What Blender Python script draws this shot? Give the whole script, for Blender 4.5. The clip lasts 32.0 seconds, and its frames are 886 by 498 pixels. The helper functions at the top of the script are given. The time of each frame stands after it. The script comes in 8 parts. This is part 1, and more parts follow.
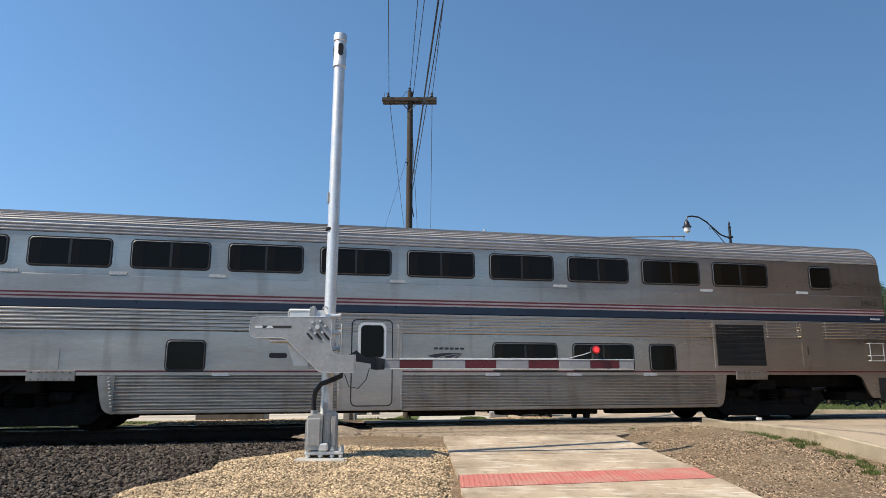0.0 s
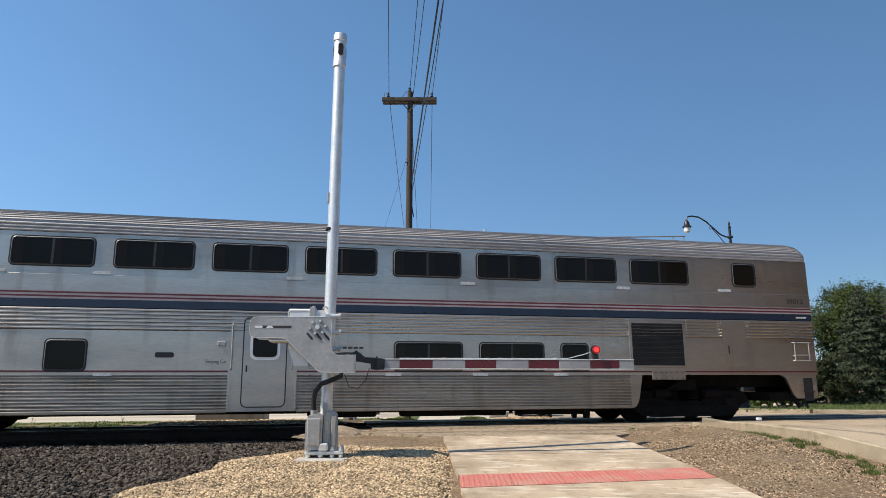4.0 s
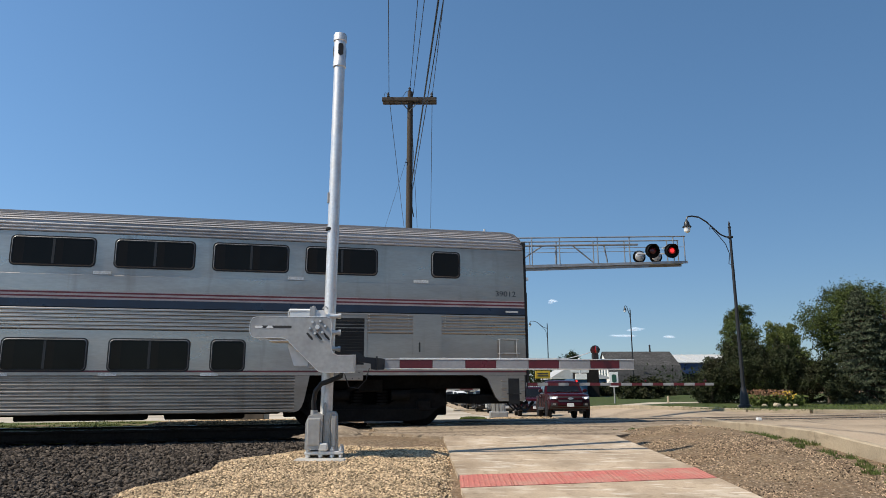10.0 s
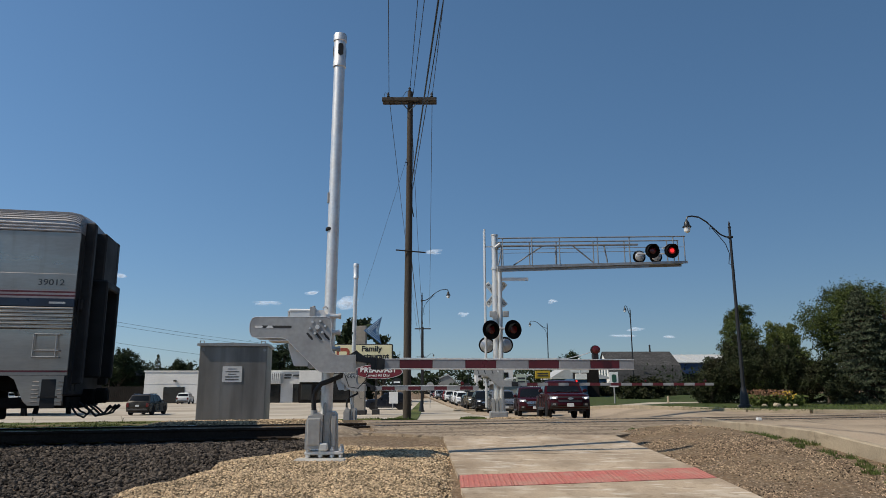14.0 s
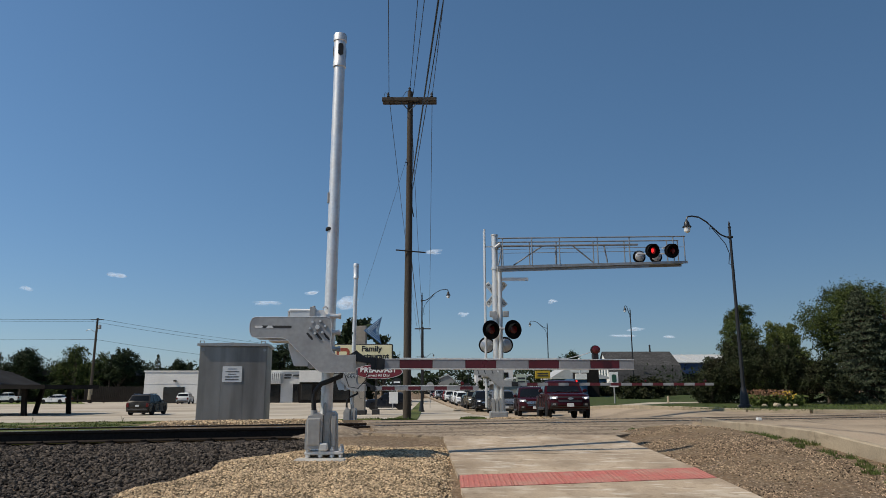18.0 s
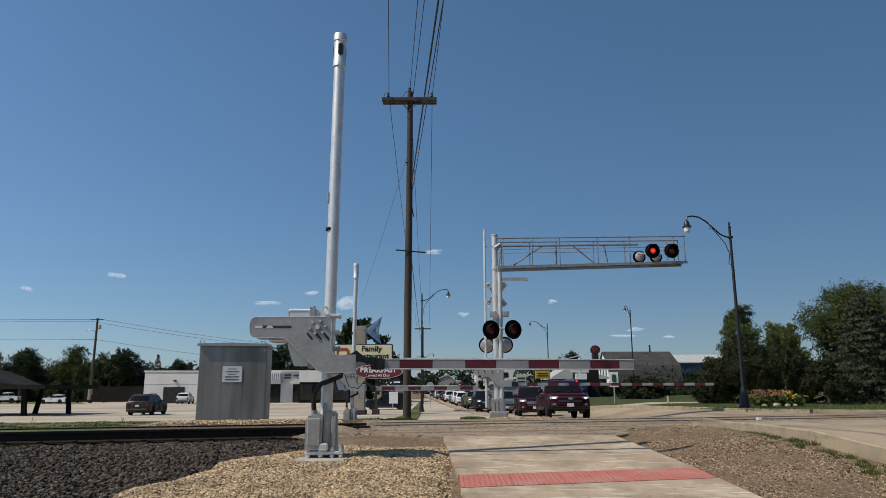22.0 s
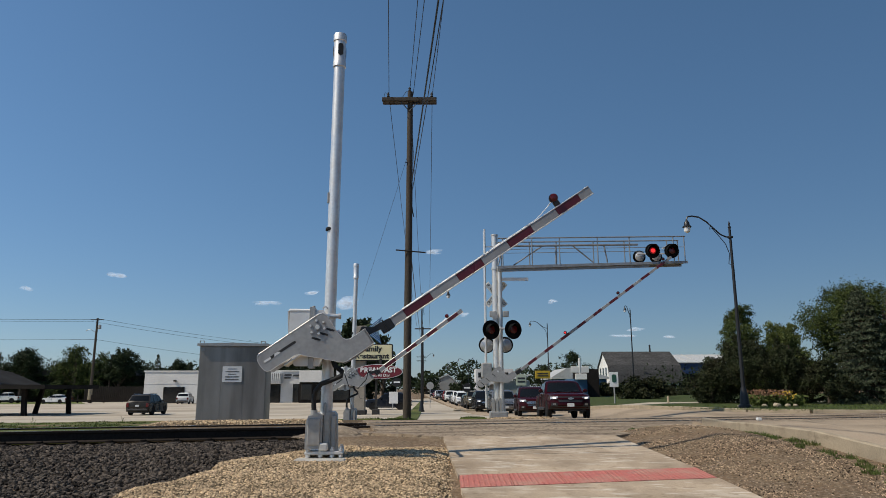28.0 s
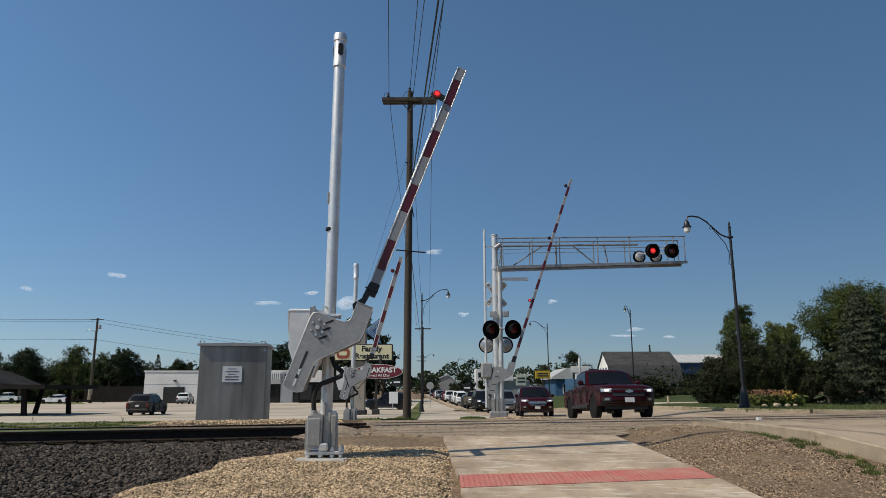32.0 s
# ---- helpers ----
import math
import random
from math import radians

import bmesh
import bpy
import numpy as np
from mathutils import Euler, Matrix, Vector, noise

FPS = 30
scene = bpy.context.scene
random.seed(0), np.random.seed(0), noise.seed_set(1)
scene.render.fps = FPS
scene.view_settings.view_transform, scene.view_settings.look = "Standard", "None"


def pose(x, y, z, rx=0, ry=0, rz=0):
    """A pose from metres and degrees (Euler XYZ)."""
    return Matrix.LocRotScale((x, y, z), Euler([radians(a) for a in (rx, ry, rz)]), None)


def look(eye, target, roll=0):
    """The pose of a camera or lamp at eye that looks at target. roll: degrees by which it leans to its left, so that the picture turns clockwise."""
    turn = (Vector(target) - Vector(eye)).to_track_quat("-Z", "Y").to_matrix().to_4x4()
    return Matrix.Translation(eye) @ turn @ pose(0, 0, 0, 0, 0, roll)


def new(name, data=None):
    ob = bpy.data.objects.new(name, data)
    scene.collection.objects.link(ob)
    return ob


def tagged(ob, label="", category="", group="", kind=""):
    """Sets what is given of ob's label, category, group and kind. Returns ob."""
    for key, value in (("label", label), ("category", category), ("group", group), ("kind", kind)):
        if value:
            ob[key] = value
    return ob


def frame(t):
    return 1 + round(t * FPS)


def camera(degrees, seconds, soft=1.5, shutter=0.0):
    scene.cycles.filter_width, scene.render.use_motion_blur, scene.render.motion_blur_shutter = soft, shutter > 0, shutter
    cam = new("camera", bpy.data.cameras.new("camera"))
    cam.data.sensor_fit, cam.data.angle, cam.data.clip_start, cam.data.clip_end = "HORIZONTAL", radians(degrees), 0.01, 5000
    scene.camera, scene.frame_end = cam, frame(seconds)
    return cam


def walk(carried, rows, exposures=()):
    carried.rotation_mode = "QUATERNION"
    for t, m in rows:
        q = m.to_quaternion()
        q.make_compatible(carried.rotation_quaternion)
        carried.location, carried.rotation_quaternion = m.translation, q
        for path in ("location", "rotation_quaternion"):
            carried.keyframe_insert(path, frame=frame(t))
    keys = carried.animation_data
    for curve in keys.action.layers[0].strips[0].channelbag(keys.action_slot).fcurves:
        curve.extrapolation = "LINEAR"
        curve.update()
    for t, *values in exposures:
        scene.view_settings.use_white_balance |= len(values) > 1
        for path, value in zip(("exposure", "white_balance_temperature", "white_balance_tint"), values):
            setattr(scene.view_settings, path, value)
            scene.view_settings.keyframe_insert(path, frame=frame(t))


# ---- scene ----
# ---------------- camera ----------------
cam = camera(65.6, 32.0, soft=0.55)
EYE = pose(0, 0, 0.861, 90 + 11.54, 0, 0) @ pose(0, 0, 0, 0, 0, -0.1)
walk(cam, [(0.0, EYE), (32.0, EYE)],
     exposures=[(0.0, 0.40), (6.0, 0.36), (9.0, 0.30), (11.0, 0.07), (13.0, -0.2), (19.0, -0.31), (32.0, -0.31)])

# ---------------- light ----------------
SUN_FROM = Vector((-0.935, -0.355, 0.0)).normalized()      # sun stands high on the left, a little behind the camera
SUN_EL = radians(50)
sun_dir = Vector((SUN_FROM.x * math.cos(SUN_EL), SUN_FROM.y * math.cos(SUN_EL), math.sin(SUN_EL)))
sun = new("sun", bpy.data.lights.new("sun", "SUN"))
sun.data.energy, sun.data.angle, sun.data.color = 5.0, radians(0.53), (1.0, 0.915, 0.785)
sun.matrix_world = look(sun_dir * 50, (0, 0, 0))
world = bpy.data.worlds.new("sky")
scene.world = world
world.use_nodes = True
wn = world.node_tree
sky = wn.nodes.new("ShaderNodeTexSky")
sky.sky_type, sky.sun_disc = "NISHITA", False
sky.sun_elevation, sky.sun_rotation = SUN_EL, math.atan2(SUN_FROM.x, SUN_FROM.y)
sky.air_density, sky.dust_density, sky.ozone_density, sky.altitude = 1.0, 0.35, 2.3, 200
wn.nodes["Background"].inputs[1].default_value = 0.109
deep = wn.nodes.new("ShaderNodeHueSaturation")
deep.inputs["Saturation"].default_value, deep.inputs["Hue"].default_value = 1.13, 0.506
wn.links.new(sky.outputs[0], deep.inputs["Color"])
clear = wn.nodes.new("ShaderNodeMix")
clear.data_type = "RGBA"
clear.inputs[0].default_value = 0.45
wn.links.new(deep.outputs[0], clear.inputs[6])
aloft, split, rise = wn.nodes.new("ShaderNodeTexCoord"), wn.nodes.new("ShaderNodeSeparateXYZ"), wn.nodes.new("ShaderNodeMapRange")
air = wn.nodes.new("ShaderNodeVectorMath")
air.operation, air.inputs[0].default_value = "SCALE", (0.91, 2.2, 3.88)
rise.inputs[1].default_value, rise.inputs[2].default_value, rise.inputs[3].default_value, rise.inputs[4].default_value = 0.05, 0.6, 1.48, 0.72
wn.links.new(aloft.outputs["Generated"], split.inputs[0])
wn.links.new(split.outputs[2], rise.inputs[0])
wn.links.new(rise.outputs[0], air.inputs["Scale"])
wn.links.new(air.outputs[0], clear.inputs[7])
# thin haze: the sky is brighter on the sun's side
way, toward, haze, hazy = wn.nodes.new("ShaderNodeTexCoord"), wn.nodes.new("ShaderNodeVectorMath"), wn.nodes.new("ShaderNodeMapRange"), wn.nodes.new("ShaderNodeVectorMath")
toward.operation, toward.inputs[1].default_value = "DOT_PRODUCT", sun_dir
hazy.operation = "SCALE"
haze.inputs[1].default_value, haze.inputs[2].default_value, haze.inputs[3].default_value, haze.inputs[4].default_value = -0.5, 0.5, 0.70, 1.31
wn.links.new(way.outputs["Generated"], toward.inputs[0])
wn.links.new(toward.outputs["Value"], haze.inputs[0])
wn.links.new(haze.outputs[0], hazy.inputs["Scale"])
wn.links.new(clear.outputs[2], hazy.inputs[0])
wn.links.new(hazy.outputs[0], wn.nodes["Background"].inputs[0])


# ---------------- materials ----------------
def mat(name, color, rough=0.6, metal=0.0, vary=0.15, fine=40.0, coarse=2.0, bump=0.0, other=None, patch=0.5, stretch=(1, 1, 1),
        coat=0.0, rnd=0.0, space="Object", bscale=None, island=False):
    """A surface with grain and stains: fine and coarse noise per metre, other is the stain colour."""
    m = bpy.data.materials.new(name)
    m.use_nodes = True
    nt = m.node_tree
    N, L = nt.nodes, nt.links
    b = N["Principled BSDF"]
    b.inputs["Roughness"].default_value = rough
    b.inputs["Metallic"].default_value = metal
    b.inputs["Coat Weight"].default_value = coat
    if rough > 0.78:
        b.inputs["Specular IOR Level"].default_value = 0.12
    b.inputs["Coat Roughness"].default_value = 0.08
    tc = N.new("ShaderNodeTexCoord")
    mp = N.new("ShaderNodeMapping")
    mp.inputs["Scale"].default_value = stretch
    L.new(tc.outputs[space], mp.inputs[0])
    n1 = N.new("ShaderNodeTexNoise")
    n1.inputs["Scale"].default_value, n1.inputs["Detail"].default_value = fine, 4
    n2 = N.new("ShaderNodeTexNoise")
    n2.inputs["Scale"].default_value, n2.inputs["Detail"].default_value = coarse, 5
    L.new(mp.outputs[0], n1.inputs[0])
    L.new(mp.outputs[0], n2.inputs[0])
    oc = other or tuple(c * 0.55 for c in color)
    mx = N.new("ShaderNodeMix")
    mx.data_type = "RGBA"
    mx.inputs[6].default_value, mx.inputs[7].default_value = (*color, 1), (*oc, 1)
    rp = N.new("ShaderNodeMapRange")
    rp.inputs[1].default_value, rp.inputs[2].default_value = 0.42, 0.72
    rp.inputs[3].default_value, rp.inputs[4].default_value = 0.0, patch
    L.new(n2.outputs[0], rp.inputs[0])
    L.new(rp.outputs[0], mx.inputs[0])
    hs = N.new("ShaderNodeHueSaturation")
    v = N.new("ShaderNodeMapRange")
    v.inputs[1].default_value, v.inputs[2].default_value = 0.3, 0.7
    v.inputs[3].default_value, v.inputs[4].default_value = 1 - vary, 1 + vary
    L.new(n1.outputs[0], v.inputs[0])
    last = v.outputs[0]
    if rnd:
        if island:
            src = N.new("ShaderNodeNewGeometry").outputs["Random Per Island"]
        else:
            src = N.new("ShaderNodeObjectInfo").outputs["Random"]
        r = N.new("ShaderNodeMapRange")
        r.inputs[3].default_value, r.inputs[4].default_value = 1 - rnd, 1 + rnd
        L.new(src, r.inputs[0])
        mu = N.new("ShaderNodeMath")
        mu.operation = "MULTIPLY"
        L.new(r.outputs[0], mu.inputs[0])
        L.new(last, mu.inputs[1])
        last = mu.outputs[0]
    L.new(last, hs.inputs["Value"])
    L.new(mx.outputs[2], hs.inputs["Color"])
    L.new(hs.outputs[0], b.inputs["Base Color"])
    rr = N.new("ShaderNodeMapRange")
    rr.inputs[1].default_value, rr.inputs[2].default_value = 0.3, 0.7
    rr.inputs[3].default_value, rr.inputs[4].default_value = max(0.02, rough - 0.1), min(1, rough + 0.1)
    L.new(n2.outputs[0], rr.inputs[0])
    L.new(rr.outputs[0], b.inputs["Roughness"])
    if bump:
        bp = N.new("ShaderNodeBump")
        bp.inputs["Strength"].default_value, bp.inputs["Distance"].default_value = 1.0, bump
        if bscale:
            n3 = N.new("ShaderNodeTexNoise")
            n3.inputs["Scale"].default_value, n3.inputs["Detail"].default_value = bscale, 3
            L.new(mp.outputs[0], n3.inputs[0])
            L.new(n3.outputs[0], bp.inputs["Height"])
        else:
            L.new(n1.outputs[0], bp.inputs["Height"])
        L.new(bp.outputs[0], b.inputs["Normal"])
    return m


def overlay(m, color, scale, lo, hi, amount, stretch=(1, 1, 1), space="Object", detail=5.0, turn=0.0):
    """A second layer on a surface: smears or specks of another colour where a noise runs high."""
    nt = m.node_tree
    N, L = nt.nodes, nt.links
    tc, mp, nz = N.new("ShaderNodeTexCoord"), N.new("ShaderNodeMapping"), N.new("ShaderNodeTexNoise")
    mp.inputs["Scale"].default_value = stretch
    mp.inputs["Rotation"].default_value = (0, 0, radians(turn))
    nz.inputs["Scale"].default_value, nz.inputs["Detail"].default_value = scale, detail
    L.new(tc.outputs[space], mp.inputs[0])
    L.new(mp.outputs[0], nz.inputs[0])
    rp = N.new("ShaderNodeMapRange")
    rp.inputs[1].default_value, rp.inputs[2].default_value, rp.inputs[3].default_value, rp.inputs[4].default_value = lo, hi, 0.0, amount
    L.new(nz.outputs[0], rp.inputs[0])
    b = N["Principled BSDF"]
    old = b.inputs["Base Color"].links[0].from_socket
    mx = N.new("ShaderNodeMix")
    mx.data_type = "RGBA"
    mx.inputs[7].default_value = (*color, 1)
    L.new(rp.outputs[0], mx.inputs[0])
    L.new(old, mx.inputs[6])
    L.new(mx.outputs[2], b.inputs["Base Color"])
    return m


def glow(name, color, strength, base=(0.2, 0.01, 0.01)):
    m = mat(name, base, 0.3, vary=0.05)
    b = m.node_tree.nodes["Principled BSDF"]
    b.inputs["Emission Color"].default_value = (*color, 1)
    b.inputs["Emission Strength"].default_value = strength
    return m


def glassy(name, color, rough=0.05, spec=0.5):
    m = mat(name, color, rough, vary=0.1, fine=3, coarse=0.7, patch=0.3)
    m.node_tree.nodes["Principled BSDF"].inputs["Specular IOR Level"].default_value = spec
    return m


STEEL = mat("stainless_steel", (0.485, 0.425, 0.372), 0.34, 0.9, 0.06, 12, 0.5, other=(0.31, 0.29, 0.265), patch=0.9, stretch=(0.6, 1, 2.5), bump=0.006, bscale=1.1)
STEEL_LOW = mat("dusty_stainless_steel", (0.375, 0.335, 0.295), 0.40, 0.82, 0.08, 9, 0.7, other=(0.24, 0.205, 0.165), patch=0.9, stretch=(0.6, 1, 2.5))
STEEL_DARK = mat("end_steel_grey", (0.022, 0.021, 0.020), 0.75, 0.0, 0.25, 8, 1.2)
RED_STRIPE = mat("red_stripe", (0.12, 0.016, 0.022), 0.4, vary=0.1)
WHITE_STRIPE = mat("white_stripe", (0.36, 0.30, 0.30), 0.4, vary=0.1)
BLUE_STRIPE = mat("blue_stripe", (0.012, 0.022, 0.046), 0.35, vary=0.1)
TRAIN_GLASS = glassy("dark_window_glass", (0.010, 0.009, 0.007), 0.07, 0.12)
RUBBER = mat("black_rubber", (0.012, 0.012, 0.012), 0.7, vary=0.3)
UNDER = mat("sooty_running_gear", (0.0095, 0.0085, 0.0075), 0.85, 0.0, 0.3, 15, 3)
LETTER_DARK = mat("dark_grey_lettering", (0.03, 0.032, 0.036), 0.5, vary=0.1)
TAG = mat("pale_decal", (0.6, 0.6, 0.58), 0.6, vary=0.35, fine=60)
GALV = mat("galvanised_steel", (0.75, 0.735, 0.70), 0.42, 0.6, 0.08, 25, 4, other=(0.52, 0.52, 0.52), patch=0.6, bump=0.0006)
# darker copy for the truss: shade on its undersides is put into the colour
GALV_SHADED = mat("shaded_galvanised_steel", (0.30, 0.305, 0.31), 0.5, 0.6, 0.12, 18, 3, other=(0.19, 0.19, 0.19), patch=0.7)
ALU = mat("dull_aluminium", (0.40, 0.385, 0.36), 0.45, 0.4, 0.10, 18, 3, other=(0.34, 0.34, 0.335), patch=0.8)
ALU_BOX = mat("cabinet_aluminium", (0.31, 0.285, 0.255), 0.42, 0.55, 0.06, 5, 1.1, other=(0.19, 0.175, 0.155), patch=0.75, stretch=(1, 1, 0.35), bump=0.003, bscale=1.3)
WHITE_PAINT = mat("white_paint", (0.74, 0.74, 0.72), 0.45, vary=0.06, fine=10, other=(0.55, 0.54, 0.5), patch=0.3)
BLACK_PAINT = mat("black_paint", (0.010, 0.010, 0.011), 0.5, vary=0.2)
SIGNAL_BLACK = mat("matt_signal_black", (0.006, 0.006, 0.006), 0.85, vary=0.2)
GATE_RED = mat("red_reflective_stripe", (0.095, 0.008, 0.014), 0.35, vary=0.12, fine=30)
GATE_WHITE = mat("grey_white_reflective_stripe", (0.28, 0.285, 0.29), 0.35, vary=0.08, fine=30)
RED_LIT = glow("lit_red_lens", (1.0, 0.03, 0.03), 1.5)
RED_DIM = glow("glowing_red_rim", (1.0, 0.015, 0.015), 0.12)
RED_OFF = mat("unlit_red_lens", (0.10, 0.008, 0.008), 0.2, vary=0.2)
LENS_BACK = mat("pale_lamp_back", (0.5, 0.5, 0.5), 0.35, 0.6, vary=0.1)
WOOD_POLE = mat("weathered_pole_wood", (0.074, 0.063, 0.051), 0.85, 0, 0.35, 30, 1.5, 0.006, other=(0.05, 0.037, 0.027), patch=0.8, stretch=(3, 3, 0.25))
RAIL = mat("rail_steel", (0.026, 0.020, 0.016), 0.8, 0.1, 0.25, 20, 2)
RAIL_TOP = mat("polished_rail_head", (0.35, 0.33, 0.31), 0.3, 0.9, 0.1)
TIE = mat("creosoted_tie_wood", (0.05, 0.042, 0.036), 0.9, 0, 0.3, 30, 3, 0.004, rnd=0.25)
BALLAST = mat("grey_ballast_stone", (0.082, 0.066, 0.052), 0.80, 0, 0.3, 50, 3, other=(0.030, 0.025, 0.021), rnd=0.95, island=True)
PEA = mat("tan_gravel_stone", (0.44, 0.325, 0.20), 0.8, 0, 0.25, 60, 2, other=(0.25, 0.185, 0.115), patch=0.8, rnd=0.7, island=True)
# darker than its stones: shade in their gaps is put into the colour
PEA_BED_SHADED = mat("shaded_gravel_bed", (0.125, 0.09, 0.055), 0.95, 0, 0.45, 45, 3, 0.03, bscale=30)
CONCRETE = mat("path_concrete", (0.445, 0.348, 0.245), 0.85, 0, 0.14, 60, 1.6, 0.003, other=(0.265, 0.205, 0.145), patch=0.95, stretch=(1.0, 0.7, 1))
KERB = mat("kerb_concrete", (0.361, 0.298, 0.210), 0.85, 0, 0.12, 40, 2, 0.003, other=(0.252, 0.210, 0.151), patch=0.7)
TACTILE = mat("red_tactile_plate", (0.45, 0.135, 0.105), 0.75, 0, 0.15, 25, 3, other=(0.40, 0.19, 0.14), patch=0.8)
ASPHALT = mat("sunbleached_asphalt", (0.311, 0.239, 0.164), 0.9, 0, 0.18, 70, 0.8, 0.004, other=(0.168, 0.130, 0.092), patch=0.8)
ROAD_GREY = mat("worn_road_concrete", (0.378, 0.294, 0.206), 0.9, 0, 0.12, 30, 0.35, 0.003, other=(0.202, 0.160, 0.113), patch=0.8)
LOT = mat("pale_concrete_lot", (0.470, 0.403, 0.311), 0.9, 0, 0.10, 10, 0.15, other=(0.252, 0.218, 0.168), patch=0.8)
EARTH = mat("dusty_earth", (0.155, 0.102, 0.059), 0.95, 0, 0.3, 25, 1.2, 0.02, other=(0.160, 0.118, 0.077), patch=0.9, bscale=18)
overlay(CONCRETE, (0.612, 0.535, 0.425), 2.4, 0.54, 0.70, 0.5, (0.8, 1.0, 1), turn=30, detail=10)
overlay(CONCRETE, (0.646, 0.578, 0.476), 8.0, 0.57, 0.66, 0.75, (0.35, 1.6, 1), turn=24, detail=9)
overlay(CONCRETE, (0.204, 0.153, 0.102), 1.1, 0.48, 0.68, 0.55, (1.2, 0.8, 1), detail=8)
overlay(CONCRETE, (0.187, 0.136, 0.085), 9.0, 0.58, 0.70, 0.5)
overlay(ASPHALT, (0.391, 0.323, 0.238), 14.0, 0.52, 0.62, 0.8, (1, 0.5, 1), detail=6)
overlay(ASPHALT, (0.064, 0.051, 0.038), 9.0, 0.54, 0.64, 0.8, (1, 0.45, 1), detail=6)
overlay(ASPHALT, (0.119, 0.089, 0.064), 0.8, 0.48, 0.62, 0.7, (0.5, 1.6, 1), turn=-12)
overlay(ROAD_GREY, (0.383, 0.315, 0.230), 8.0, 0.54, 0.66, 0.6, (1, 0.4, 1), detail=6)
overlay(ROAD_GREY, (0.145, 0.111, 0.076), 0.5, 0.54, 0.70, 0.5, (1.6, 0.25, 1))
overlay(EARTH, (0.264, 0.191, 0.115), 0.9, 0.50, 0.68, 0.6, detail=7)
overlay(EARTH, (0.391, 0.323, 0.238), 30.0, 0.54, 0.64, 0.6, detail=4)
overlay(EARTH, (0.085, 0.064, 0.043), 18.0, 0.54, 0.66, 0.75, detail=4)
overlay(LOT, (0.255, 0.212, 0.162), 0.16, 0.44, 0.64, 0.6, (0.6, 1.0, 1))
overlay(LOT, (0.527, 0.468, 0.383), 0.09, 0.46, 0.64, 0.6, (0.6, 1.0, 1))
overlay(TACTILE, (0.40, 0.29, 0.21), 2.2, 0.50, 0.72, 0.7, detail=8)
overlay(KERB, (0.170, 0.128, 0.085), 2.2, 0.55, 0.72, 0.6, (1, 1, 3))
overlay(ALU_BOX, (0.11, 0.10, 0.09), 0.9, 0.50, 0.66, 0.55, (2.5, 1, 0.25))
overlay(STEEL_LOW, (0.16, 0.12, 0.085), 1.1, 0.52, 0.70, 0.5, (2.5, 1, 0.4))
overlay(STEEL, (0.24, 0.19, 0.145), 1.2, 0.58, 0.72, 0.45, (2.2, 1, 0.3))


def painted_reflection(m, axis_from, axis_to, color, amount):
    """A reflection painted into the colour, growing towards one end of a long thing, along its own x."""
    nt = m.node_tree
    N, L = nt.nodes, nt.links
    tc, sx, nz = N.new("ShaderNodeTexCoord"), N.new("ShaderNodeSeparateXYZ"), N.new("ShaderNodeTexNoise")
    nz.inputs["Scale"].default_value, nz.inputs["Detail"].default_value = 0.5, 4
    L.new(tc.outputs["Object"], sx.inputs[0])
    L.new(tc.outputs["Object"], nz.inputs[0])
    rp, ad, mx = N.new("ShaderNodeMapRange"), N.new("ShaderNodeMath"), N.new("ShaderNodeMix")
    rp.inputs[1].default_value, rp.inputs[2].default_value, rp.inputs[3].default_value, rp.inputs[4].default_value = axis_from, axis_to, 0.0, amount * 1.6
    L.new(sx.outputs[0], rp.inputs[0])
    ad.operation = "MULTIPLY"
    L.new(rp.outputs[0], ad.inputs[0])
    L.new(nz.outputs[0], ad.inputs[1])
    ad.use_clamp = True
    mx.data_type = "RGBA"
    b = N["Principled BSDF"]
    old = b.inputs["Base Color"].links[0].from_socket
    mx.inputs[7].default_value = (*color, 1)
    L.new(ad.outputs[0], mx.inputs[0])
    L.new(old, mx.inputs[6])
    L.new(mx.outputs[2], b.inputs["Base Color"])


# brown reflection painted over the steel towards the car's right end
painted_reflection(STEEL, 3.5, 14.5, (0.15, 0.118, 0.085), 0.42)
painted_reflection(STEEL_LOW, 3.5, 14.5, (0.125, 0.10, 0.075), 0.42)
overlay(ALU, (0.24, 0.235, 0.225), 3.0, 0.52, 0.68, 0.6, (1, 1, 0.5), detail=7)
overlay(GALV, (0.36, 0.355, 0.35), 2.0, 0.56, 0.70, 0.35, (4, 4, 0.25), detail=7)
GRASS_BED = mat("mown_grass", (0.105, 0.14, 0.036), 0.95, 0, 0.45, 8, 0.7, 0.03, other=(0.15, 0.135, 0.06), patch=0.8)
LAWN = mat("mown_lawn_turf", (0.046, 0.064, 0.019), 0.95, 0, 0.45, 8, 0.7, 0.03, other=(0.075, 0.078, 0.03), patch=0.8)
VERGE = mat("verge_turf", (0.075, 0.095, 0.028), 0.95, 0, 0.45, 8, 0.7, 0.03, other=(0.17, 0.15, 0.06), patch=0.8)
PAD = mat("pale_pad_concrete", (0.420, 0.399, 0.361), 0.85, 0, 0.1, 20, 2)
GRASS = mat("grass_blade", (0.075, 0.105, 0.027), 0.8, 0, 0.2, 3, 1, other=(0.16, 0.15, 0.06), rnd=0.35, island=True)


# ---------------- mesh helpers ----------------
class Mesh:
    """Collects vertices and faces, with a material slot per face."""

    def __init__(self):
        self.v, self.f, self.s = [], [], []

    def add(self, vs, fs, slot=0):
        o = len(self.v)
        self.v += [tuple(p) for p in vs]
        self.f += [tuple(i + o for i in q) for q in fs]
        self.s += [slot] * len(fs)
        return self

